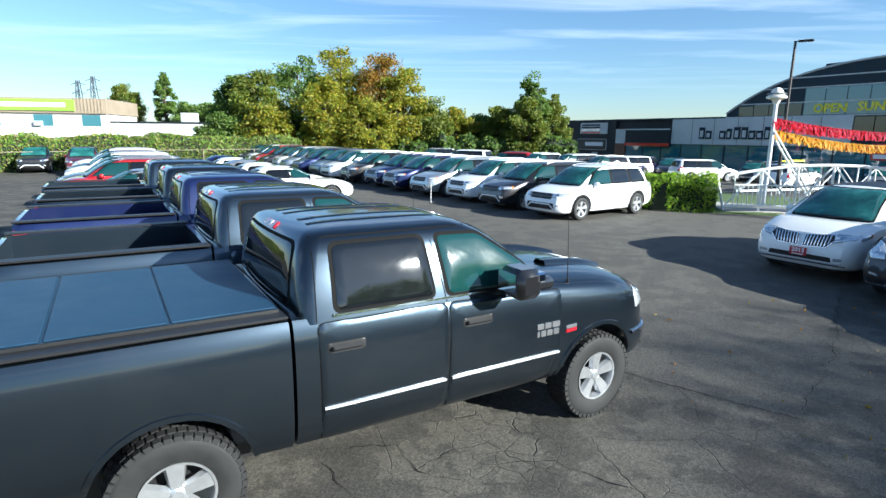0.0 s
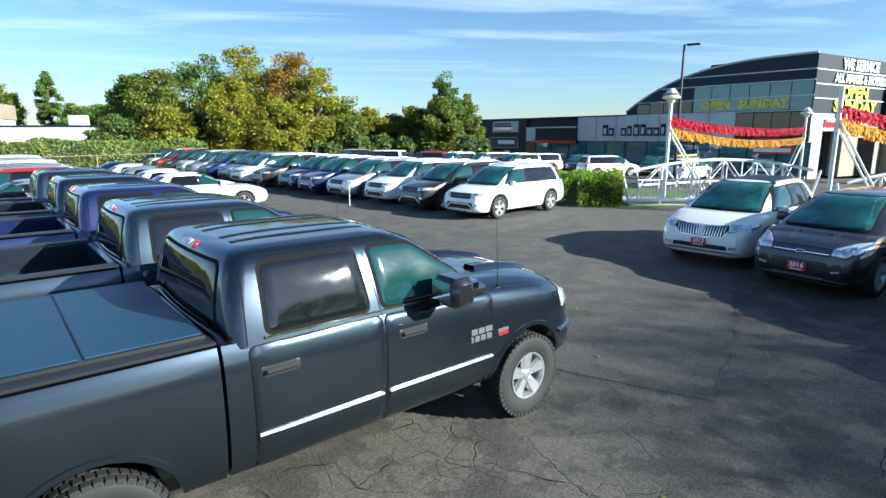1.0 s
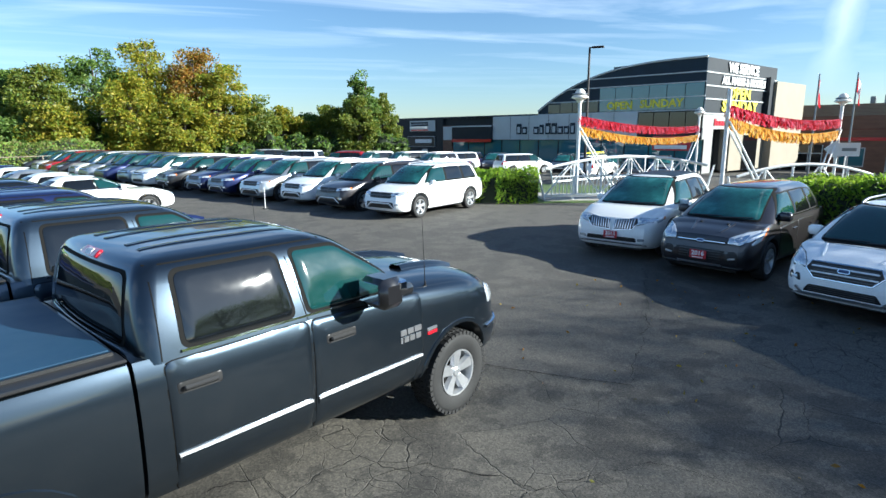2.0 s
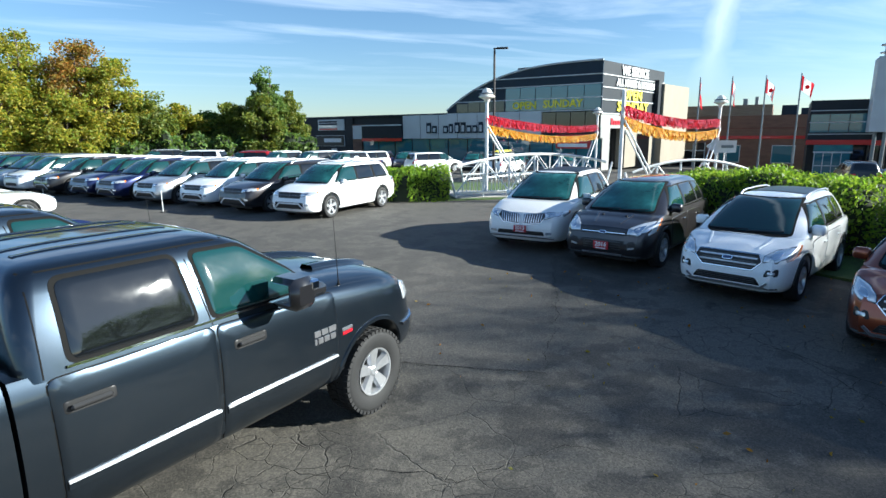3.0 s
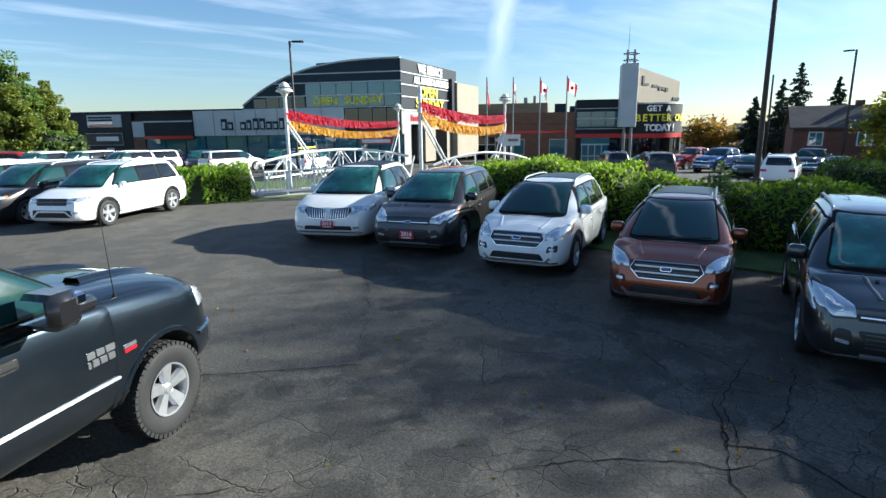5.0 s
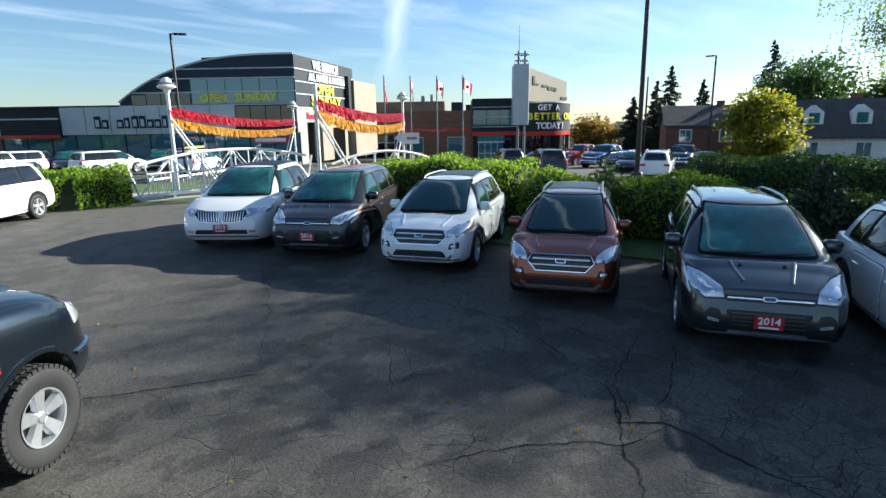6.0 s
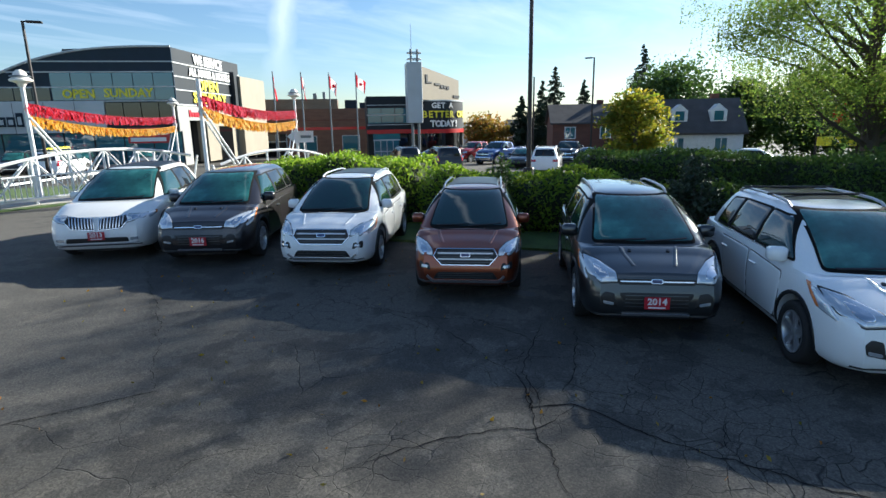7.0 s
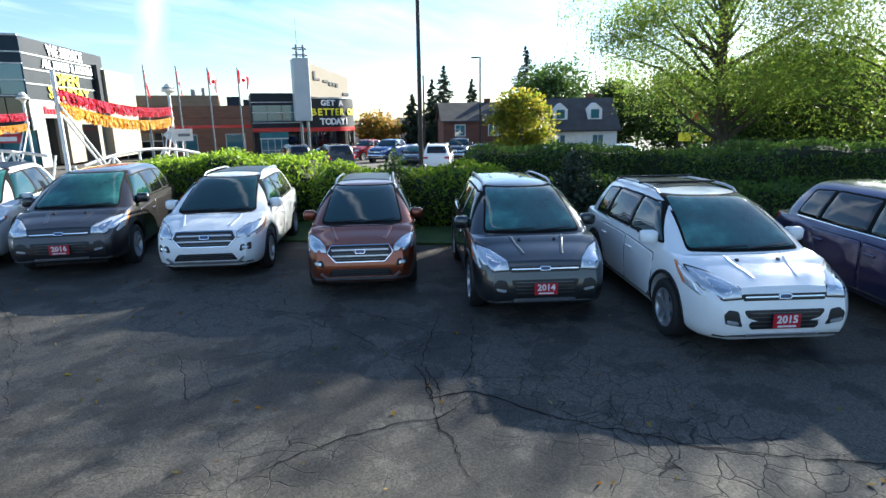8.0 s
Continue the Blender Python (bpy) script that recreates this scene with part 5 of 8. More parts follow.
def sheet(name, poly, material, z, label, category, thick=0.02, step=1.2):
    """A flat area laid on the ground, following it."""
    pts = []
    for i, p in enumerate(poly):
        a, b = Vector(p), Vector(poly[(i + 1) % len(poly)])
        n = max(1, int((b - a).length / step))
        pts += [a.lerp(b, k / n) for k in range(n)]
    c = sum(pts, Vector((0, 0))) / len(pts)
    v, f, k = [], [], len(pts)
    rings = (1.0, 0.8, 0.6, 0.4, 0.2)
    for s in rings:
        for p in pts:
            q = c + (p - c) * s
            v.append((q.x, q.y, ground_z(q.x, q.y) + z))
    v.append((c.x, c.y, ground_z(c.x, c.y) + z))
    for p in pts:
        v.append((p.x, p.y, ground_z(p.x, p.y) + z - thick))
    for i in range(len(rings) - 1):
        for j in range(k):
            f.append((i * k + j, i * k + (j + 1) % k, (i + 1) * k + (j + 1) % k, (i + 1) * k + j))
    e = (len(rings) - 1) * k
    for j in range(k):
        f.append((e + j, e + (j + 1) % k, len(rings) * k))
        f.append((j, len(rings) * k + 1 + j, len(rings) * k + 1 + (j + 1) % k, (j + 1) % k))
    return solid(name, mesh_from(name, v, f, material), label, category, kind="structure")


U = Vector((0.839, 0.545, 0))
Wd = Vector((-0.545, 0.839, 0))
# newer, smoother asphalt laid along the middle of the lot
sheet("road_patch", [(3.38, 4.85), (2.35, 5.6), (1.2, 6.6), (-6.5, 18.5), (-18, 38), (-9, 42), (2.5, 23), (9.5, 18.5), (13.0, 16.5), (7.0, 9.6)], M_asphalt_patch, 0.004, "newer smooth grey asphalt resurfacing", "pavement", 0.01)
sheet("grass_verge", [(10.15, 8.6), (10.55, 3.0), (11.0, -1.0), (12.6, -8), (19, -11), (17.5, 0), (15.0, 9.5), (12.6, 10.5)], M_grass, 0.05, "thin mown grass under the hedge", "grass", 0.1)
sheet("grass_verge", [(7.2, 20.9), (9.9, 19.6), (12.6, 19.2), (20.0, 17.5), (26, 23), (18, 28), (10, 25), (-14, 58), (-17, 56)], M_grass, 0.04, "thin mown grass beside the hedge", "grass", 0.1)
sheet("grass_verge", [(-34, 33.5), (-24, 41), (-13.5, 52), (-18, 58), (-30, 50), (-44, 36)], M_grass, 0.04, "rough grass bank below the ivy", "grass", 0.1)

# ---- vehicles of the near lot ----
truck = make_truck(PAINT["charcoal"], True, "dark charcoal crew-cab pickup truck with black tonneau cover")
TR0 = Vector((-0.62, 4.77, 0))
truck.matrix_world = pose(TR0.x, TR0.y, 0, 0, 0, 31.6)
truck_open = make_truck(PAINT["slate"], False, "slate grey crew-cab pickup truck with an open bed")
truck_open.matrix_world = pose(*(TR0 + Vector((-0.524, 0.852, 0)) * 2.75 + U * -0.05), 0, 0, 31.9)
for i, (col, lab, du) in enumerate((("navy", "navy blue crew-cab pickup truck with an open bed", -0.1), ("charcoal", "dark grey crew-cab pickup truck with a bare bed", -0.1), ("slate", "dark blue-grey crew-cab pickup truck with an open bed", -0.2))):
    t_ = copy_thing(truck_open, pose(*(TR0 + Vector((-0.524, 0.852, 0)) * (5.5 + 2.75 * i) + U * du), 0, 0, 31.6))
    recolour(t_, PAINT[col])
    t_["label"] = lab

def bay(x, y, yaw):
    """A place in the row for a compact car, a little smaller than its maker's larger models."""
    return pose(x, y, 0, 0, 0, yaw) @ Matrix.Diagonal((0.95, 0.95, 0.95, 1))


esc16 = make_escape_old(PAINT["brown"], "dark brown-grey compact SUV with a red year tag", "2016", rails=None)
esc16.matrix_world = pose(9.15, 9.23, 0, 0, 0, 205.5)
esc14 = make_escape_old(PAINT["grey"], "dark grey compact SUV in the shade with a red year tag", "2014")
esc14.matrix_world = bay(8.59, 1.06, 196.7)
esc15 = make_escape_old(PAINT["white"], "white compact SUV with roof bars and a red year tag", "2015", rails=M_silver_trim, bars=True)
esc15.matrix_world = bay(7.96, -1.36, 196.2)
escb = copy_thing(esc16, bay(7.85, -4.15, 193))
recolour(escb, PAINT["purple"])
escb["label"] = "dark purple-blue compact SUV parked under the trees"
escw = make_escape_new(PAINT["white"], "white compact SUV with a wide chrome grille")
escw.matrix_world = bay(9.43, 6.46, 198.6)
esco = copy_thing(escw, bay(9.02, 3.67, 197.9))
recolour(esco, PAINT["copper"])
esco["label"] = "copper brown compact SUV with a wide chrome grille"
lin = make_lincoln(PAINT["pearl"], "pearl white luxury SUV with a black glass roof and split-wing grille")
lin.matrix_world = pose(8.68, 11.71, 0, 0, 0, 213)

# the long row of crossovers and vans, nose to the aisle
jour = make_journey(PAINT["white"], "white crossover with five-spoke wheels at the end of the row")
J0 = Vector((4.86, 19.18, 0))
jour.matrix_world = pose(J0.x, J0.y, 0, 0, 0, 216.6)
van = make_van(PAINT["white"], "white minivan in the long row", group="long row of parked crossovers")
row = ["brown", "white", "silver", "navy", "navy", "black", "white", "steel_blue", "navy", "silver", "white", "brown", "red", "white", "black", "steel_blue", "navy", "black", "brown"]
RDIR = Vector((-0.565, 0.825, 0))
for i, col in enumerate(row):
    p = J0 + RDIR * (2.55 * (i + 1)) + U * (0.35 if i % 3 == 1 else 0.1)
    src = jour if i < 6 else van
    if i == 6:
        van.matrix_world = pose(p.x, p.y, 0, 0, 0, 214)
        continue
    c_ = copy_thing(src, pose(p.x, p.y, 0, 0, 0, 214 + (i * 7 % 5) - 2))
    recolour(c_, PAINT[col])
    c_["label"] = col.replace("_", " ") + (" crossover" if i < 6 else " minivan") + " in the long row"

# saloons and wagons beyond the trucks, tail to tail in two rows
WT = Vector((-0.524, 0.852, 0))
sed = make_sedan(PAINT["silver"], "silver saloon car parked beyond the pickup trucks", group="row of parked saloon cars")
p = TR0 + WT * 16.6 - U * 1.3
sed.matrix_world = pose(p.x, p.y, 0, 0, 0, 211)
for i, (col, k) in enumerate((("red", 1), ("steel_blue", 1), ("maroon", 0), ("white", 1), ("navy", 1), ("silver", 0), ("white", 1))):
    p = TR0 + WT * (16.6 + 2.7 * (i + 1)) - U * 1.3
    c_ = copy_thing(sed if k == 0 else jour, pose(p.x, p.y, 0, 0, 0, 211))
    recolour(c_, PAINT[col])
    c_["group"] = "row of parked saloon cars"
    c_["label"] = col.replace("_", " ") + (" saloon car" if k == 0 else " crossover") + " parked beyond the pickup trucks"
for i, col in enumerate(("white", "white", "silver", "white", "navy")):
    p = TR0 + WT * (16.9 + 2.8 * i) + U * 4.0
    c_ = copy_thing(sed, pose(p.x, p.y, 0, 0, 0, 31))
    recolour(c_, PAINT[col])
    c_["group"] = "second row of saloon cars"
    c_["label"] = col + " saloon car parked nose out beyond the trucks"
for (x, y, yaw, col, src, lab) in ((-27.6, 37.4, -62, "black", jour, "black crossover facing the lot by the ivy bank"), (-23.9, 36.6, -62, "maroon", jour, "dark red crossover facing the lot by the ivy bank"),
                                   (-14.5, 48.5, -140, "navy", jour, "dark blue crossover parked by the fence"), (-11.5, 50.5, -140, "navy", sed, "dark blue saloon parked by the fence")):
    c_ = copy_thing(src, pose(x, y, 0, 0, 0, yaw))
    recolour(c_, PAINT[col])
    c_["label"], c_["group"] = lab, "cars by the ivy bank"

# ---- planting ----
M_bark = surface("bark", (0.075, 0.058, 0.045), 0.9, vary=0.35, scale=4, fine=40, bump=0.6, dist=0.02, stretch=(1, 1, 0.25))
L_yellow = leaf_mat("leaves_yellow_green", [(0.13, 0.20, 0.015), (0.26, 0.28, 0.02), (0.40, 0.31, 0.025), (0.09, 0.16, 0.015)], 0.5)
L_orange = leaf_mat("leaves_turning", [(0.33, 0.17, 0.02), (0.20, 0.18, 0.02), (0.34, 0.13, 0.018), (0.13, 0.15, 0.02)], 0.45)
L_olive = leaf_mat("leaves_olive", [(0.08, 0.14, 0.018), (0.15, 0.20, 0.022), (0.22, 0.22, 0.025), (0.06, 0.11, 0.018)], 0.45)
L_green = leaf_mat("leaves_green", [(0.060, 0.130, 0.022), (0.105, 0.185, 0.027), (0.155, 0.215, 0.030), (0.050, 0.105, 0.022)])
L_dark = leaf_mat("leaves_dark", [(0.035, 0.075, 0.018), (0.055, 0.105, 0.021), (0.080, 0.130, 0.023)], 0.45)
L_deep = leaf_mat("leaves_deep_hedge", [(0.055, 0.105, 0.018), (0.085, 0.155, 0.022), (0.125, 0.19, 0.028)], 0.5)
L_locust = leaf_mat("leaves_locust", [(0.11, 0.20, 0.03), (0.17, 0.26, 0.04), (0.22, 0.27, 0.04), (0.09, 0.16, 0.03)], 0.65)
L_hedge = leaf_mat("leaves_hedge", [(0.13, 0.25, 0.018), (0.22, 0.35, 0.024), (0.32, 0.43, 0.032), (0.10, 0.20, 0.018)], 0.6)
L_ivy = leaf_mat("leaves_ivy", [(0.09, 0.19, 0.027), (0.15, 0.25, 0.030), (0.195, 0.225, 0.045), (0.150, 0.112, 0.045)])
L_spruce = leaf_mat("needles", [(0.012, 0.028, 0.014), (0.02, 0.04, 0.018), (0.028, 0.05, 0.02)], 0.15)
# near-black core colour paints the shade deep among the leaves
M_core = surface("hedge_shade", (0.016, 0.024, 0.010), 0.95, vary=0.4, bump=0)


def leaves_mesh(name, centres, size, material, rng, flat=0.0):
    """Small folded leaves, two triangles each, at the centres given."""
    n = len(centres)
    c = np.asarray(centres)
    a = rng.normal(size=(n, 3))
    a[:, 2] *= 1 - flat
    a /= np.linalg.norm(a, axis=1)[:, None] + 1e-9
    b = rng.normal(size=(n, 3))
    b -= a * (a * b).sum(1)[:, None]
    b /= np.linalg.norm(b, axis=1)[:, None] + 1e-9
    s = size * (0.6 + 0.8 * rng.random(n))[:, None]
    nn = np.cross(a, b)
    v = np.stack([c - a * s, c + b * s * 0.45 + nn * s * 0.12, c + a * s, c - b * s * 0.45 + nn * s * 0.12], 1).reshape(-1, 3)
    me = bpy.data.meshes.new(name)
    idx = np.arange(n) * 4
    tri = np.stack([idx, idx + 1, idx + 2, idx, idx + 2, idx + 3], 1).reshape(-1)
    me.vertices.add(4 * n)
    me.vertices.foreach_set("co", v.ravel())
    me.loops.add(6 * n)
    me.loops.foreach_set("vertex_index", tri)
    me.polygons.add(2 * n)
    me.polygons.foreach_set("loop_start", np.arange(2 * n) * 3)
    me.update(calc_edges=True)
    me.validate()
    me.materials.append(material)
    return me


def make_tree(x, y, h, r, material, label, seed, base=0.25, n=7000, leaf=0.22, clumps=70, trunk=0.22, group="", open_=0.0, name="tree"):
    """Tapered trunk, limbs to each clump, leaves gathered in clumps with gaps between."""
    rng = np.random.default_rng(seed)
    ob = thing(name, label, "tree", Matrix.Translation((x, y, ground_z(x, y) - 0.05)), group)
    zc, rz = h * (base + 1) / 2, h * (1 - base) / 2
    cs = []
    while len(cs) < clumps:
        p = rng.normal(size=3)
        p /= np.linalg.norm(p)
        q = p * (0.45 + 0.55 * rng.random() ** 0.5)
        w = 1.0 if q[2] < 0.3 else 1.0 - 0.25 * q[2]
        cs.append((q[0] * r * w * (0.85 + 0.3 * rng.random()), q[1] * r * w * (0.85 + 0.3 * rng.random()), zc + q[2] * rz))
    cs = np.array(cs)
    g = Geo()
    bend = rng.normal(size=2) * 0.04 * h
    tp = [(0, 0, 0), (bend[0] * 0.3, bend[1] * 0.3, h * 0.2), (bend[0] * 0.7, bend[1] * 0.7, h * 0.45), (bend[0], bend[1], h * 0.75), (bend[0], bend[1], h * 0.95)]
    g.tube(tp, [trunk * 1.25, trunk, trunk * 0.75, trunk * 0.4, trunk * 0.12], 9)
    for i in range(0, clumps, max(1, clumps // 34)):
        e = cs[i]
        z0 = max(h * 0.12, min(h * 0.8, e[2] - 0.35 * math.hypot(e[0], e[1]) - 0.1 * h))
        s = Vector((bend[0] * z0 / h, bend[1] * z0 / h, z0))
        e = Vector(e)
        m = s.lerp(e, 0.5) + Vector(rng.normal(size=3) * 0.05 * r) + Vector((0, 0, 0.06 * r))
        g.tube([s, s.lerp(m, 0.5), m, e], [trunk * 0.36, trunk * 0.26, trunk * 0.17, trunk * 0.05], 5, cap=False)
    part("trunk", g.mesh("trunk", M_bark, angle=60), ob)
    per = n // clumps
    cr_ = r * (0.24 + 0.30 / math.sqrt(clumps / 40)) * (1 - open_)
    pts = []
    for c in cs:
        k = int(per * (0.5 + rng.random()))
        sc = cr_ * (0.55 + 0.7 * rng.random())
        d = np.clip(rng.normal(size=(k, 3)), -1.5, 1.5) * np.array([sc, sc, sc * 0.62]) * 0.66
        pts.append(c + d)
    part("crown", leaves_mesh("crown", np.concatenate(pts), leaf, material, rng, 0.3), ob)
    return ob


def make_spruce(x, y, h, r, seed, n=14000):
    rng = np.random.default_rng(seed)
    ob = thing("spruce", "tall dark spruce with drooping boughs against the sky", "tree", Matrix.Translation((x, y, ground_z(x, y) - 0.05)), "distant spruces")
    g = Geo().tube([(0, 0, 0), (0, 0, h * 0.5), (0, 0, h)], [0.22, 0.14, 0.02], 7)
    pts = []
    for i in range(110):
        t = 0.06 + 0.93 * (i + rng.random()) / 110
        a = 2 * math.pi * rng.random()
        R = r * (1 - t) * (0.6 + 0.6 * rng.random()) + 0.08
        e = Vector((R * math.cos(a), R * math.sin(a), h * t - 0.18 * R))
        g.tube([(0, 0, h * t), tuple(e)], [0.04, 0.01], 4, cap=False)
        k = int(n / 110 * (0.25 + 1.5 * (1 - t)))
        u_ = rng.random(k) ** 0.7
        pts.append(np.outer(u_, np.array(e) - np.array([0, 0, h * t])) + np.array([0, 0, h * t]) + rng.normal(size=(k, 3)) * np.array([0.09, 0.09, 0.06]) * (0.35 + R))
    part("trunk", g.mesh("trunk", M_bark), ob)
    part("crown", leaves_mesh("crown", np.concatenate(pts), 0.15, L_spruce, rng), ob)
    return ob


def make_hedge(path, width, height, material, label, seed, dens=420, leaf=0.055, rough=0.14, name="hedge", category="hedge", base=0.0):
    """A clipped hedge: leaves over an uneven rounded block, darkened for inner shade."""
    rng = np.random.default_rng(seed)
    path = [Vector(p) for p in path]
    seg = [(a, b, (b - a).length) for a, b in zip(path, path[1:])]
    L = sum(s[2] for s in seg)
    per = 2 * height + width
    n = int(L * per * dens)

    def spot(t):
        d = t * L
        for a, b, l in seg:
            if d <= l:
                return a.lerp(b, d / l), (b - a).normalized()
            d -= l
        return seg[-1][1], (seg[-1][1] - seg[-1][0]).normalized()

    def surf(t, s, inset=0.0):
        c, d = spot(t)
        side = Vector((-d.y, d.x))
        ang = s * per
        lump = noise.noise(Vector((c.x * 0.55, c.y * 0.55, s * 3.0))) * rough * 2 + noise.noise(Vector((c.x * 1.6, c.y * 1.6, s * 7.0 + 5))) * rough
        if ang < height:
            o, z = -width / 2, ang
        elif ang < height + width:
            o, z = -width / 2 + (ang - height), height
        else:
            o, z = width / 2, height - (ang - height - width)
        # rounded shoulders
        k = max(abs(o) / (width / 2), 0) ** 6 * max(z / height, 0) ** 6
        e = 1 - 0.13 * k
        o, z = o * e, z * (1 - 0.10 * k)
        endk = min(t, 1 - t) * L
        if endk < 0.5:
            q = math.sqrt(max(0, 1 - ((0.5 - endk) / 0.5) ** 2)) * 0.45 + 0.55
            o *= q
            z *= 0.75 + 0.25 * (q - 0.55) / 0.45
        nx, nz = (o / (width / 2)), (1.0 if ang >= height and ang < height + width else 0.25)
        o += (lump - inset) * (1 if o > 0 else -1) * min(1, abs(nx) * 1.2)
        z = max(0.02, z + (lump - inset) * nz)
        p = c + side * o
        return Vector((p.x, p.y, ground_z(p.x, p.y) + base + z))

    ob = thing(name, label, category)
    M = max(8, int(L / 0.4))
    K = 18
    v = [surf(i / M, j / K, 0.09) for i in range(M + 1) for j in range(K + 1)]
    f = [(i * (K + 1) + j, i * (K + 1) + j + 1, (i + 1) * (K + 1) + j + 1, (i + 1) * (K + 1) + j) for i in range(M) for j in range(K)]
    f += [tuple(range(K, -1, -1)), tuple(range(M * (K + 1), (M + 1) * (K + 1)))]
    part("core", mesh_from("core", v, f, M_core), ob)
    ts, ss = rng.random(n), rng.random(n)
    j = rng.normal(size=(n, 3)) * 0.045
    pts = np.array([surf(a, b) for a, b in zip(ts, ss)]) + j
    # sprigs that stand out of the cut face
    part("foliage", leaves_mesh("foliage", pts, leaf, material, rng), ob)
    return ob


make_hedge([(12.6, 11.4), (13.0, 8.5), (13.1, 6.5)], 1.9, 1.55, L_hedge, "bright green clipped hedge behind the parked cars", 1)
make_hedge([(12.7, 6.3), (12.75, 4.0), (12.9, 1.6)], 1.4, 1.30, L_hedge, "low bright green hedge behind the parked cars", 2)
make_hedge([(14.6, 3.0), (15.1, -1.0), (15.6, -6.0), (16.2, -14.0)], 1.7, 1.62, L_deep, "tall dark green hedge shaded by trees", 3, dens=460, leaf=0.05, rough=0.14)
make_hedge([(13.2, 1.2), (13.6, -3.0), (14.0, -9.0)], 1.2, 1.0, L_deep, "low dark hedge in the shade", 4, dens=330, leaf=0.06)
make_hedge([(9.75, 20.35), (8.2, 20.9), (7.3, 22.4)], 1.7, 1.15, L_hedge, "spreading green juniper hedge beside the white crossover", 5, dens=380, leaf=0.06, rough=0.22)
make_hedge([(7.2, 22.8), (2.0, 30.5), (-4.0, 39.5)], 1.5, 1.15, L_hedge, "low hedge along the back of the car row", 6, dens=120, leaf=0.1)
make_hedge([(-40.0, 24.5), (-33.0, 32.5), (-27.0, 39.5), (-20.5, 48.0), (-15.0, 55.5)], 2.2, 2.3, L_ivy, "overgrown ivy bank on a chain-link fence", 7, dens=110, leaf=0.11, rough=0.22, name="ivy_bank")


def make_shrub(x, y, h, r, material, seed, label):
    rng = np.random.default_rng(seed)
    ob = thing("shrub", label, "shrub", Matrix.Translation((x, y, ground_z(x, y))))
    g = Geo()
    pts = []
    for i in range(46):
        a = 2 * math.pi * rng.random()
        t = rng.random()
        e = np.array([math.cos(a) * r * (1 - t) ** 0.7, math.sin(a) * r * (1 - t) ** 0.7, h * (0.15 + 0.85 * t)])
        g.tube([(0, 0, 0.05), tuple(e * 0.5), tuple(e)], [0.02, 0.013, 0.004], 4, cap=False)
        pts.append(e * (0.55 + 0.45 * rng.random((70, 1))) + rng.normal(size=(70, 3)) * 0.10)
    part("stems", g.mesh("stems", M_bark), ob)
    part("foliage", leaves_mesh("foliage", np.concatenate(pts), 0.05, material, rng), ob)


make_shrub(12.15, 4.15, 1.75, 0.75, L_dark, 11, "loose evergreen shrub in front of the hedge")
make_shrub(12.35, 0.15, 1.8, 0.75, L_spruce, 12, "dark cone-shaped evergreen shrub")

# trees at the back of the lot
for i, (x, y, h, r, mt, lab) in enumerate((
        (-23.2, 62, 8.6, 2.5, L_green, "leafy green tree at the end of the lot"), (-20.2, 60, 9.4, 2.7, L_olive, "dark tree with bronze leaf tips at the back of the lot"),
        (-16.6, 64, 11.6, 3.2, L_green, "tall green tree at the back of the lot"), (-12.6, 65, 12.6, 3.4, L_yellow, "large tree turning yellow at the back of the lot"),
        (-8.0, 64, 12.0, 3.0, L_orange, "tall tree with orange autumn leaves"), (-5.2, 62, 10.2, 2.9, L_yellow, "tree with yellow-green leaves at the back of the lot"),
        (-18.4, 57, 5.6, 2.4, L_yellow, "bushy young tree with yellow leaves"), (-12.6, 58, 8.2, 2.6, L_yellow, "bushy young tree with golden leaves"),
        (-8.4, 58, 6.4, 2.7, L_yellow, "bushy young tree with golden leaves"), (-2.4, 63, 7.4, 2.4, L_olive, "olive green tree at the back of the lot"),
        (0.6, 66, 6.4, 2.3, L_yellow, "small tree with thinning yellow leaves"), (3.2, 68, 6.0, 2.2, L_green, "small green tree at the back of the lot"),
        (6.0, 66, 6.8, 2.2, L_olive, "slender tree with thinning leaves"), (9.3, 65, 10.6, 1.9, L_green, "slender green tree beside the dark building"),
        (8.4, 62, 7.6, 2.0, L_olive, "olive green tree beside the dark building"), (12.2, 67, 8.2, 1.9, L_olive, "slender tree with thinning leaves"), (-22.5, 57, 4.6, 2.4, L_green, "bushy green tree by the fence"),
        (-46, 92, 12.4, 1.5, L_green, "narrow green tree behind the white building"), (-53.5, 94, 10.5, 2.6, L_olive, "thin-leaved tree behind the white building"),
        (-41, 90, 7.6, 2.6, L_green, "low green tree behind the white building"), (-37, 88, 7.2, 2.6, L_green, "low green tree behind the white building"), (-33, 86, 7.6, 2.8, L_green, "low green tree behind the white building"))):
    make_tree(x, y, h, r, mt, lab, 100 + i, base=0.04 if x > -30 else 0.2, n=17000, leaf=0.15, clumps=100, group="trees behind the lot", open_=0.33)
# low scrub that closes the back of the lot
make_hedge([(-24, 60), (-10, 60.5), (2, 62), (14, 63)], 2.5, 2.6, L_green, "scrub under the trees at the back of the lot", 8, dens=40, leaf=0.22, rough=0.7, name="scrub")

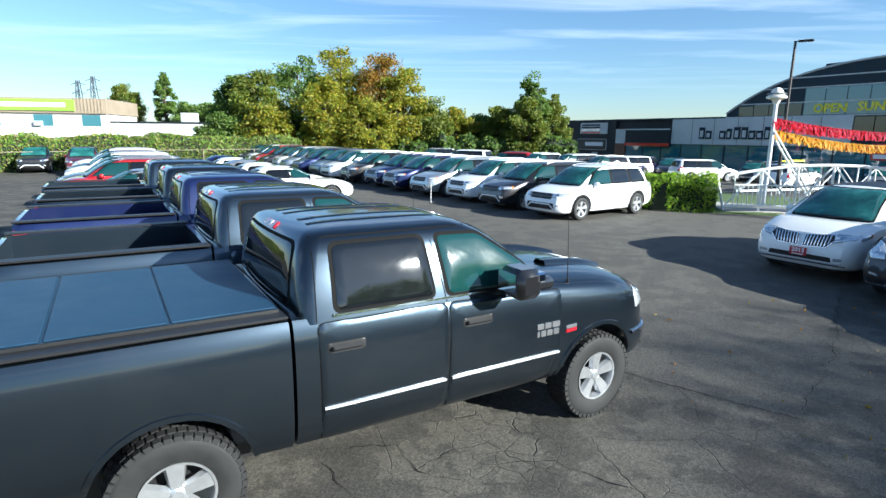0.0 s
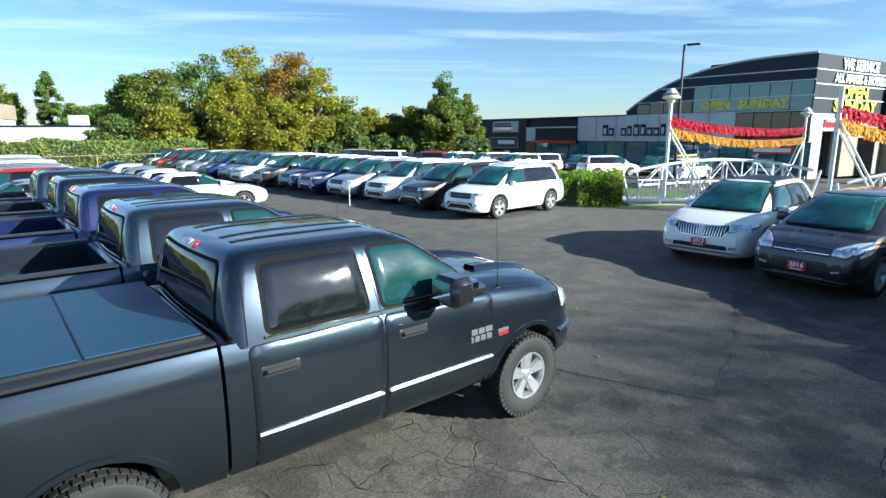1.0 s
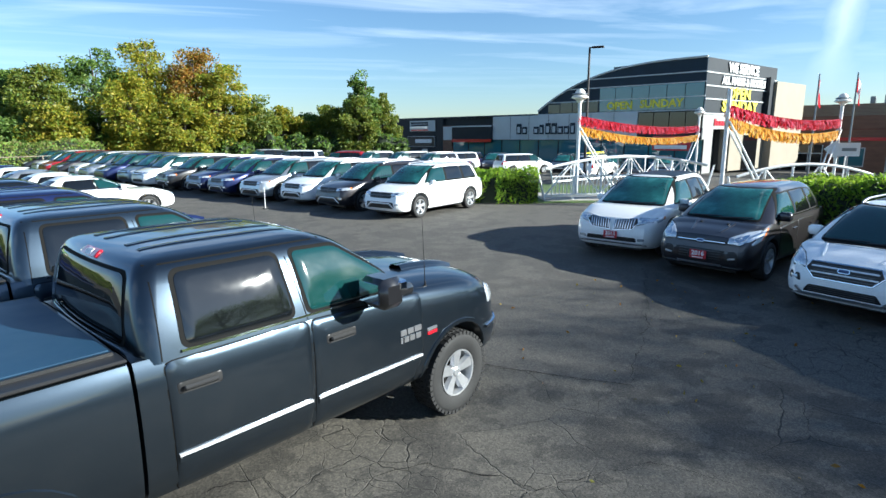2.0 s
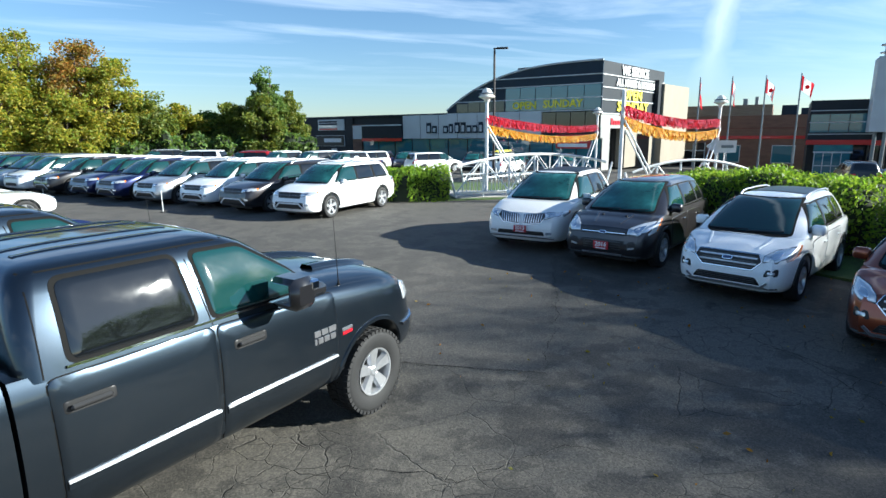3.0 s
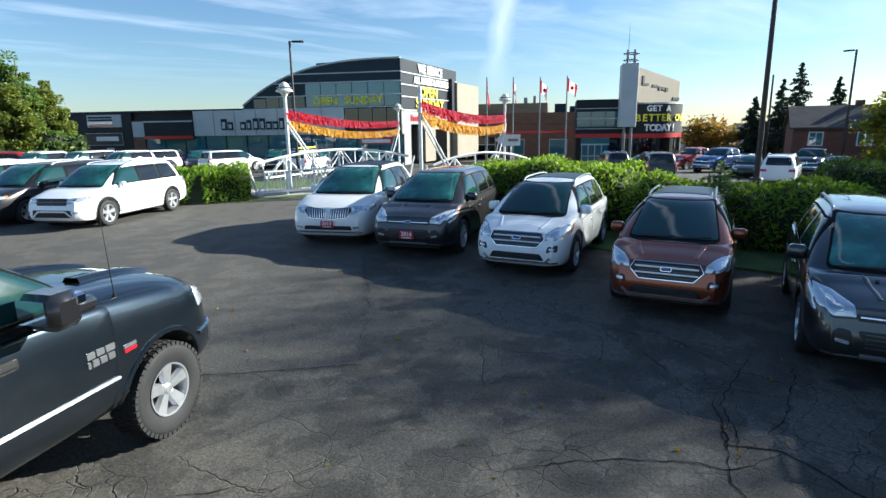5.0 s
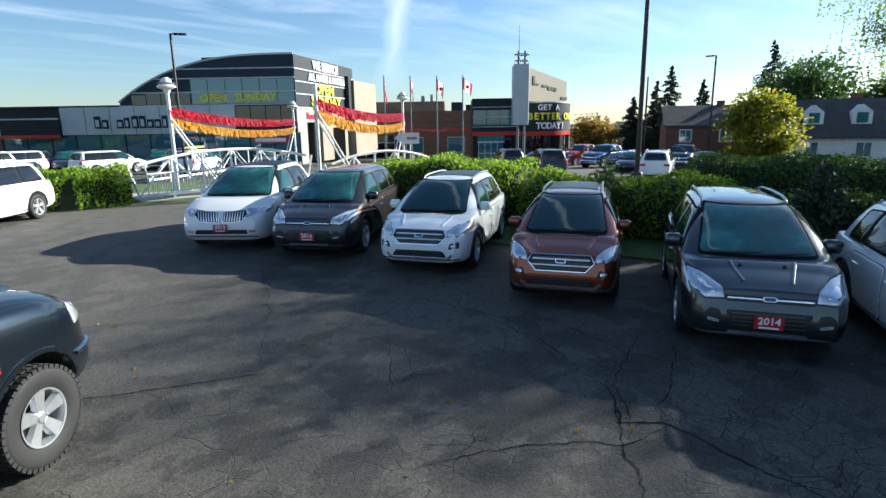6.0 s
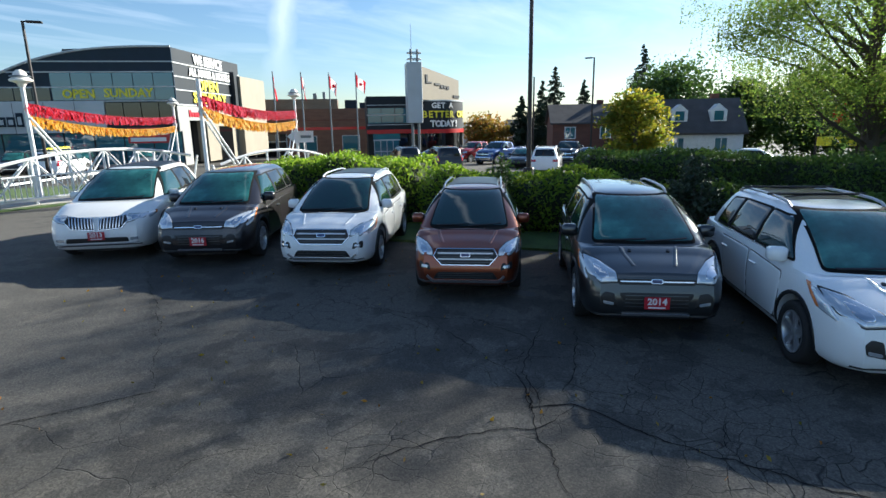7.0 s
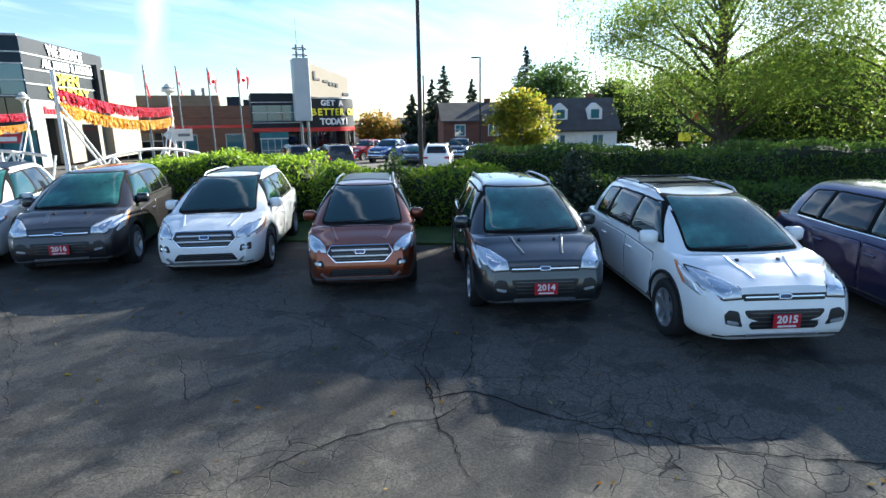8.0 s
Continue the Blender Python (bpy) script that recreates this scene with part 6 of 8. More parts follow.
# shade trees over the hedge
make_tree(27.0, -6.2, 11.2, 5.7, L_locust, "spreading shade tree with fine feathery leaves", 201, base=0.20, n=85000, leaf=0.055, clumps=230, trunk=0.30, group="shade trees", open_=0.40)
make_tree(24.0, -11.8, 9.8, 5.6, L_locust, "spreading shade tree standing beyond the hedge", 202, base=0.10, n=75000, leaf=0.055, clumps=220, trunk=0.28, group="shade trees", open_=0.38)
make_tree(34.0, -12.0, 5.6, 4.6, L_dark, "dense dark green tree beyond the hedge", 203, base=0.05, n=16000, leaf=0.2, clumps=110, group="shade trees")
make_tree(31.0, -19.5, 6.5, 5.0, L_dark, "dense dark green tree beyond the hedge", 204, base=0.05, n=16000, leaf=0.2, clumps=110, group="shade trees")
make_tree(50.6, 5.0, 5.9, 2.3, L_yellow, "round yellow-green tree beside the brick house", 206, base=0.10, n=9000, leaf=0.18, clumps=70, group="street trees")
make_tree(70.0, 3.0, 10.0, 5.0, L_dark, "dark tree behind the houses", 207, base=0.1, n=9000, leaf=0.26, clumps=80, group="street trees")
for x, y, h, r, sd in ((76.0, -5.0, 8.5, 4.4, 1), (72.0, -11.5, 9.0, 4.8, 2), (68.0, -18.5, 9.0, 5.0, 3)):
    make_tree(x, y, h, r, L_dark, "dark green tree closing the view behind the houses", 220 + sd, base=0.03, n=9000, leaf=0.26, clumps=80, group="street trees")
make_tree(84.0, 30.5, 5.6, 3.4, L_orange, "small autumn tree down the street", 208, base=0.1, n=6000, leaf=0.26, clumps=60, group="street trees")
for x, y, h, r, sd in ((85, 25, 8.8, 3.8, 1), (86.5, 20.3, 13.0, 4.4, 2), (88, 22.6, 11.2, 3.8, 3), (88, 16.2, 11.0, 3.8, 4), (90, 8.2, 15.8, 5.6, 5)):
    make_spruce(x, y, h, r, 300 + sd)

# ---- buildings ----
M_clad_dark = surface("dark_cladding", (0.020, 0.025, 0.032), 0.5, vary=0.2, scale=0.6, fine=20, bump=0.05, spec=0.2)
M_clad_navy = surface("navy_cladding", (0.011, 0.024, 0.042), 0.35, vary=0.2, scale=0.5, fine=20, bump=0.05, spec=0.2)
M_fascia = surface("pale_fascia", (0.50, 0.53, 0.54), 0.55, vary=0.10, scale=0.5, fine=20, bump=0.05)
M_stucco = surface("pale_stucco", (0.27, 0.238, 0.185), 0.85, vary=0.12, scale=0.5, fine=40, bump=0.2)
M_grey_wall = surface("pale_grey_render", (0.27, 0.27, 0.26), 0.8, vary=0.12, scale=0.5, fine=40, bump=0.15)
M_white_wall = surface("white_render", (0.72, 0.71, 0.68), 0.85, vary=0.12, scale=0.4, fine=30, bump=0.2)
M_brick = surface("brown_brick", (0.17, 0.095, 0.065), 0.85, vary=0.25, scale=0.7, fine=14, bump=0.2, stretch=(1, 1, 4))
M_brick_red = surface("red_brick", (0.15, 0.065, 0.045), 0.85, vary=0.25, scale=0.7, fine=14, bump=0.2, stretch=(1, 1, 4))
M_siding = surface("ribbed_siding", (0.27, 0.22, 0.16), 0.7, vary=0.15, scale=0.5, fine=10, bump=0.1)
M_roof = surface("roof_shingle", (0.07, 0.065, 0.065), 0.9, vary=0.3, scale=1, fine=14, bump=0.3)
M_roof_blue = surface("pale_roof", (0.25, 0.30, 0.34), 0.8, vary=0.2, scale=1, fine=14, bump=0.2)
M_red_band = plain("red_band", (0.50, 0.015, 0.015), 0.35, coat=0.4)
M_red_foil = plain("red_foil", (0.55, 0.012, 0.03), 0.22, 0.6)
M_gold_foil = plain("gold_foil", (0.85, 0.42, 0.03), 0.22, 0.7)
M_white_paint = surface("white_paint", (0.74, 0.75, 0.75), 0.5, vary=0.10, scale=3, fine=40, bump=0.1)
M_pole_dark = plain("dark_pole", (0.035, 0.03, 0.03), 0.45, 0.3)
M_pole_grey = plain("grey_pole", (0.20, 0.22, 0.24), 0.4, 0.7)
M_green_sign = plain("green_sign", (0.25, 0.50, 0.05), 0.5)
M_blue_sign = plain("blue_sign", (0.10, 0.35, 0.60), 0.5)
M_flag_red = leaf_mat("flag_red", [(0.65, 0.02, 0.035), (0.65, 0.02, 0.035)], 0.5)
M_flag_white = leaf_mat("flag_white", [(0.8, 0.8, 0.8), (0.8, 0.8, 0.8)], 0.5)
# near-black colour paints the gloom of rooms and recesses
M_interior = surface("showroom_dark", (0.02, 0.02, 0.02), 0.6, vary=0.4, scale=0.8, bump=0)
M_lantern = plain("frosted_globe", (0.78, 0.76, 0.70), 0.3)


def bx(parent, name, x0, x1, y0, y1, z0, z1, material, label="", bevel=0.0):
    return part(name, box_mesh(name, x0, x1, y0, y1, z0, z1, material, bevel), parent, label)


def words(parent, body, size, material, x, y, z, rot=0, bold=0.02, depth=0.03, wide=1.0):
    t = part("lettering", text_mesh("lettering", body, size, material, depth, bold), parent)
    t.matrix_basis = pose(x, y, z, 0, 0, rot) @ Matrix.Diagonal((wide, 1, 1, 1))
    return t


def extrude_xz(name, poly, y0, y1, material):
    n = len(poly)
    v = [(x, y0, z) for x, z in poly] + [(x, y1, z) for x, z in poly]
    f = [tuple(range(n)), tuple(range(2 * n - 1, n - 1, -1))] + [(i, n + i, n + (i + 1) % n, (i + 1) % n) for i in range(n)]
    return mesh_from(name, v, f, material, angle=30)


# service shop and main showroom; x runs along the front, y into the building
shop = thing("service_building", "long low dark service building with pale fascia and glass front", "building", pose(38.4, 44.4, -1.25, 0, 0, -57))
bx(shop, "wall", -43.7, -32.1, 0, 22, 0, 5.95, M_clad_dark)
for k in range(9):
    bx(shop, "cladding_board", -43.72, -32.1, -0.03, 0.0, 0.3 + 0.62 * k, 0.3 + 0.62 * k + 0.58, M_clad_dark)
bx(shop, "parapet", -43.8, -17.0, -0.1, 22, 5.95, 6.12, M_clad_navy)
bx(shop, "brick_pier", -32.1, -30.6, -0.05, 22, 0, 5.0, M_brick)
bx(shop, "wall", -32.1, -24.0, 0.3, 22, 5.0, 5.95, M_clad_dark)
bx(shop, "white_panel", -32.0, -30.2, -0.12, -0.06, 3.2, 4.9, M_fascia)
cn = bx(shop, "entrance_canopy", -30.2, -24.0, -0.5, 0.3, 3.3, 4.9, M_clad_dark)
bx(cn, "canopy_edge", -30.2, -24.0, -0.56, -0.5, 4.8, 4.95, M_fascia)
bx(shop, "red_band", -30.2, -24.0, -0.58, -0.52, 2.95, 3.3, M_red_band)
sn = bx(shop, "sign_board", -38.0, -33.4, -0.14, -0.05, 4.35, 5.75, M_fascia, "white banner with unreadable lines")
for k, (z, m_) in enumerate(((5.45, M_clad_navy), (5.15, M_clad_navy), (4.85, M_silver_trim), (4.5, M_red_band))):
    bx(sn, "lettering_bar", -37.8, -34.6, -0.17, -0.14, z - 0.1, z + 0.1, m_)
sn = bx(shop, "sign_board", -38.4, -33.5, -0.14, -0.05, 2.35, 3.65, M_black, "black sign board with white bar")
bx(sn, "sign_frame", -38.45, -33.45, -0.12, -0.04, 2.30, 3.70, M_fascia)
bx(sn, "lettering_bar", -37.0, -34.0, -0.17, -0.14, 2.8, 3.3, M_white_print)
bx(shop, "door", -36.0, -34.6, -0.10, 0.0, 0, 2.2, M_clad_navy)
bx(shop, "window", -35.8, -34.8, -0.13, -0.10, 1.1, 2.0, M_fascia)
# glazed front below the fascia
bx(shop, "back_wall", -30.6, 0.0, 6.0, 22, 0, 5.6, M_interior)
bx(shop, "fascia", -24.0, -6.2, -0.25, 6.0, 3.25, 5.95, M_fascia, "pale metal fascia")
for k in range(7):
    bx(shop, "fascia_joint", -24.0 + 2.55 * k, -23.96 + 2.55 * k, -0.262, -0.25, 3.25, 5.95, M_clad_dark)
for k, (wd, hh) in enumerate(((0.62, 1.2), (0.62, 0.85), (0.0, 0.0), (0.62, 0.85), (0.5, 1.05), (0.62, 1.2), (0.62, 1.2), (0.62, 0.85), (0.62, 0.85), (0.55, 1.2))):
    if wd:
        lb = bx(shop, "letter_block", -20.5 + 0.77 * k, -20.5 + 0.77 * k + wd, -0.36, -0.25, 3.85, 3.85 + hh, M_clad_navy)
        bx(lb, "letter_block_face", -20.38 + 0.77 * k, -20.5 + 0.77 * k + wd - 0.13, -0.37, -0.36, 4.02, 3.85 + hh * 0.72, M_fascia)
for k in range(12):
    x = -30.4 + 2.55 * k
    bx(shop, "shop_window", x, x + 2.45, 0.0, 0.06, 0.3, 3.2, M_glass_bld)
    bx(shop, "mullion", x + 2.45, x + 2.55, -0.05, 0.10, 0.0, 3.25, M_clad_dark)
bx(shop, "plinth", -30.6, 0, -0.06, 0.12, 0, 0.3, M_concrete)
bx(shop, "fascia_low", -6.2, 0.0, -0.2, 0.3, 3.25, 4.3, M_clad_dark)
rs = bx(shop, "sign_board", -4.5, -0.9, -0.32, -0.22, 2.2, 3.6, M_tag_red, "red rust-proofing banner")
bx(rs, "lettering_bar", -4.3, -1.2, -0.34, -0.32, 2.35, 2.7, M_white_print)
words(rs, "RUST SHIELD", 0.62, M_white_print, -2.7, -0.34, 3.15, bold=0.015)

# two-storey showroom with the curved roof
def arc_z(x):
    return 6.35 + 4.35 * (1 - (abs(x) / 17.8) ** 3.0)


prof = [(-17.8, 5.9)] + [(-17.8 + 17.8 * i / 20, arc_z(-17.8 + 17.8 * i / 20)) for i in range(21)] + [(0, 5.9)]
upper = part("upper_wall", extrude_xz("upper_wall", prof, -0.05, 12, M_clad_navy), shop, "navy upper wall under a curved roof")
part("roof_edge", Geo().tube([(x, -0.12, z + 0.05) for x, z in prof[1:-1]], 0.10, 6).mesh("roof_edge", M_fascia), shop)
for z in (9.45, 8.55, 7.25, 6.0):
    xa = -17.8 * (max(0.0, 1 - (z - 6.35) / 4.35)) ** (1 / 3.0) if z > 6.35 else -17.8
    bx(upper, "band", xa, 0, -0.14, -0.05, z - 0.05, z + 0.05, M_fascia)
for k in range(6):
    x = -10.4 + 1.73 * k
    bx(upper, "pane", x, x + 1.66, -0.10, -0.05, 6.1, 8.48, M_glass_bld)
for k in range(4):
    x = -16.5 + 1.5 * k
    bx(upper, "pane", x, x + 1.42, -0.09, -0.05, 6.1, min(7.2, arc_z(x) - 0.2), M_glass_tint)
words(upper, "OPEN", 1.05, M_yellow_print, -8.2, -0.13, 6.62, bold=0.03)
words(upper, "SUNDAY", 1.05, M_yellow_print, -4.0, -0.13, 6.68, bold=0.03)
for k in range(4):
    bx(shop, "pane", -6.1 + 1.53 * k, -4.65 + 1.53 * k, -0.22, -0.10, 4.35, 5.85, M_glass_tint)

side = thing("showroom_gable", "tall dark showroom end wall with painted lettering over a pale base", "building", pose(38.4, 44.4, -1.25, 0, 0, 23))
ns = bx(side, "upper_wall", 0.0, 16.0, 0.02, 10, 5.55, 10.7, M_clad_dark)
for z in (9.4, 8.2, 7.0, 5.65):
    bx(ns, "band", 0, 16.0, -0.06, 0.02, z - 0.05, z + 0.05, M_fascia)
bx(side, "lower_wall", 0.0, 2.2, 0.02, 10, 0, 5.55, M_grey_wall)
bx(side, "lower_wall", 6.0, 16.0, 0.02, 10, 0, 5.55, M_stucco)
bx(side, "lintel", 2.2, 6.0, 0.02, 10, 4.2, 5.55, M_grey_wall)
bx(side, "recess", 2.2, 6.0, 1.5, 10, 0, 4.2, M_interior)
bx(side, "doorway", 9.0, 12.5, -0.04, 0.02, 0, 3.6, M_glass_tint)
words(side, "WE SERVICE", 1.25, M_white_print, 7.6, -0.08, 10.0, bold=0.05)
words(side, "ALL MAKES & MODELS", 1.0, M_white_print, 8.0, -0.08, 8.78, bold=0.04)
words(side, "OPEN", 1.45, M_yellow_print, 7.0, -0.08, 7.62, bold=0.05, wide=1.35)
words(side, "SUNDAY", 1.45, M_yellow_print, 7.4, -0.08, 6.38, bold=0.05, wide=1.4)
for k in range(6):
    bx(side, "letter_block", 2.2 + 0.55 * k, 2.6 + 0.55 * k, -0.06, 0.02, 4.55, 5.2 if k == 0 else 4.98, M_tag_red)
bx(side, "pale_tower", 14.2, 22.5, -0.8, 10, 0, 9.2, M_stucco, "plain pale stucco block")
bx(side, "dark_reveal", 13.2, 14.2, -0.5, 3, 4.5, 9.6, M_clad_dark)

# brown office block
brn = thing("office_building", "single-storey brown brick office building with a red stripe", "building", pose(63.3, 57.6, -2.4, 0, 0, -57))
bx(brn, "wall", -3, 22, 0, 14, 0, 6.9, M_brick)
for k in range(9):
    bx(brn, "roof_screen_board", -3, 11.4, 0.5, 0.62, 6.9 + 0.16 * k, 6.9 + 0.16 * k + 0.11, M_siding)
bx(brn, "roof_screen", -3, 11.4, 0.66, 5, 6.9, 8.2, M_brick)
bx(brn, "red_stripe", -3, 22, -0.08, 0.0, 3.9, 4.3, M_red_band)
bx(brn, "light_stripe", -3, 22, -0.06, 0.0, 5.2, 5.35, M_brick_red)
for x in (5.7, 11.9, 17.5):
    w_ = bx(brn, "window", x, x + 2.4, -0.08, -0.02, 0.9, 3.0, M_glass_bld)
    bx(w_, "window_frame", x - 0.1, x + 2.5, -0.06, 0.01, 0.8, 3.1, M_fascia)
ent = bx(brn, "entrance", -2.0, 4.0, -0.10, -0.02, 0, 3.4, M_glass_tint)
for k in range(5):
    bx(ent, "mullion", -2.0 + 1.46 * k, -1.9 + 1.46 * k, -0.16, -0.10, 0, 3.4, M_fascia)
bx(ent, "transom", -2.0, 4.0, -0.16, -0.10, 2.3, 2.42, M_fascia)
for x, w_, h_ in ((12.4, 1.8, 1.3), (14.6, 1.4, 0.9), (7.8, 0.5, 1.0), (9.2, 0.4, 1.2)):
    z0 = 6.9 if x > 12 else 8.2
    bx(brn, "roof_unit", x, x + w_, 3, 5, z0, z0 + h_, M_clad_navy if x > 12 else M_pole_grey, bevel=0.03)

# glass showroom with curved front, sign blade and mast
dlr = thing("glass_showroom", "dark glass showroom with a red band and a rounded sign wall", "building", pose(56.0, 34.1, -1.85, 0, 0, -57))
bx(dlr, "wall", -0.6, 6.0, 0.05, 10, 3.2, 7.2, M_clad_dark)
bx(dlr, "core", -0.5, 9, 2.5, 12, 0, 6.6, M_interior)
for k in range(3):
    bx(dlr, "band", -0.6, 6.0, -0.06, 0.05, 4.0 + 1.1 * k, 4.08 + 1.1 * k, M_fascia)
for k in range(3):
    bx(dlr, "pane", -0.5 + 1.55 * k, 0.98 + 1.55 * k, -0.03, 0.05, 4.2, 5.9, M_glass_bld)
bx(dlr, "red_band", -0.7, 6.2, -0.14, 0.05, 3.05, 3.5, M_red_band)
for k in range(4):
    d_ = bx(dlr, "door", 0.1 + 0.72 * k, 0.78 + 0.72 * k, 0.0, 0.06, 0, 2.25, M_glass_bld)
    bx(d_, "door_frame", 0.08 + 0.72 * k, 0.16 + 0.72 * k, -0.05, 0.02, 0, 2.3, M_fascia)
    bx(d_, "door_rail", 0.1 + 0.72 * k, 0.78 + 0.72 * k, -0.04, 0.02, 1.0, 1.08, M_fascia)
bx(dlr, "transom", 0.0, 3.1, -0.05, 0.06, 2.25, 2.4, M_fascia)
bx(dlr, "transom_glass", 0.0, 3.1, 0.0, 0.06, 2.4, 3.05, M_glass_bld)
bx(dlr, "side_glass", 3.1, 6.0, 0.0, 0.06, 0.2, 3.05, M_glass_tint)


def curved_wall(name, cx, cy, R, a0, a1, z0, z1, material, thick=0.15, n=16):
    v, f = [], []
    for i in range(n + 1):
        a = radians(a0 + (a1 - a0) * i / n)
        for rr in (R, R - thick):
            for z in (z0, z1):
                v.append((cx + rr * math.cos(a), cy + rr * math.sin(a), z))
    for i in range(n):
        b = i * 4
        for p_, q_ in ((0, 1), (1, 3), (3, 2), (2, 0)):
            f.append((b + p_, b + q_, b + 4 + q_, b + 4 + p_))
    f += [(0, 1, 3, 2), (4 * n, 4 * n + 2, 4 * n + 3, 4 * n + 1)]
    return mesh_from(name, v, f, material, angle=40)


DC = (6.3, 4.6, 5.0)
part("curved_wall", curved_wall("curved_wall", *DC, -110, 20, 3.4, 6.6, M_clad_dark), dlr, "dark rounded sign wall")
part("curved_band", curved_wall("curved_band", *(DC[0], DC[1], DC[2] + 0.08), -110, 20, 3.0, 3.45, M_red_band), dlr)
part("curved_glass", curved_wall("curved_glass", *(DC[0], DC[1], DC[2] - 0.05), -110, 20, 0.0, 3.0, M_glass_tint), dlr)
part("curved_edge", curved_wall("curved_edge", *(DC[0], DC[1], DC[2] + 0.06), -110, 20, 6.6, 6.75, M_fascia), dlr)


def arc_words(body, size, a, z, material):
    """Letters one by one round the curved wall."""
    step = math.degrees(size * 0.66 / DC[2])
    for i, ch in enumerate(body):
        if ch != " ":
            an = a + (i - (len(body) - 1) / 2) * step
            t = part("lettering", text_mesh("lettering", ch, size, material, 0.03, 0.03), dlr)
            r_ = DC[2] + 0.06
            t.matrix_basis = pose(DC[0] + r_ * math.cos(radians(an)), DC[1] + r_ * math.sin(radians(an)), z, 0, 0, an + 90)


arc_words("GET A", 0.85, -68, 6.1, M_white_print)
arc_words("BETTER ONE", 1.05, -58, 5.1, M_yellow_print)
arc_words("TODAY!", 1.0, -64, 4.05, M_white_print)
BLADE = pose(5.4, -1.4, 0, 0, 0, 50) @ Matrix.Translation((-5.4, 1.4, 0))
blade = part("sign_blade", extrude_xz("sign_blade", [(5.4, 6.75), (13.6, 6.75), (13.6, 9.2), (5.4, 10.3)], -1.7, -0.9, M_stucco), dlr, "pale sloping sign blade")
blade.matrix_basis = BLADE
bx(dlr, "sign_fin", 3.8, 5.45, -3.2, -0.6, 4.2, 10.6, M_fascia, "tall grey sign fin", 0.05)
for x0, x1, z0, z1 in ((5.8, 6.0, 8.7, 9.5), (5.8, 6.5, 8.55, 8.75), (6.9, 7.5, 8.4, 8.65), (7.6, 7.9, 8.1, 8.5), (8.0, 8.3, 8.1, 8.45), (8.4, 8.7, 8.0, 8.4), (9.3, 10.1, 7.1, 7.4)):
    bx(blade, "letter_block", 5.4 + (x0 - 5.4) * 1.75, 5.4 + (x1 - 5.4) * 1.75, -1.78, -1.7, z0, z1, M_clad_dark)
for x in (4.35, 5.05):
    part("mast_leg", Geo().tube([(x, -2.4, 0), (x, -2.4, 4.3)], 0.16, 10).mesh("mast_leg", M_pole_grey), dlr)
    part("mast_pipe", Geo().tube([(x, -2.4, 10.5), (x, -2.4, 12.0)], 0.13, 10).mesh("mast_pipe", M_pole_grey), dlr)
for z in (10.95, 11.6):
    part("mast_ring", Geo().tube([(4.7 + 0.75 * math.cos(2 * math.pi * k / 24), -2.4 + 0.75 * math.sin(2 * math.pi * k / 24), z) for k in range(25)], 0.06, 6).mesh("mast_ring", M_pole_grey), dlr)
part("aerial", Geo().tube([(4.4, -2.4, 12), (4.4, -2.4, 14.6)], [0.03, 0.012], 5).mesh("aerial", M_pole_grey), dlr)


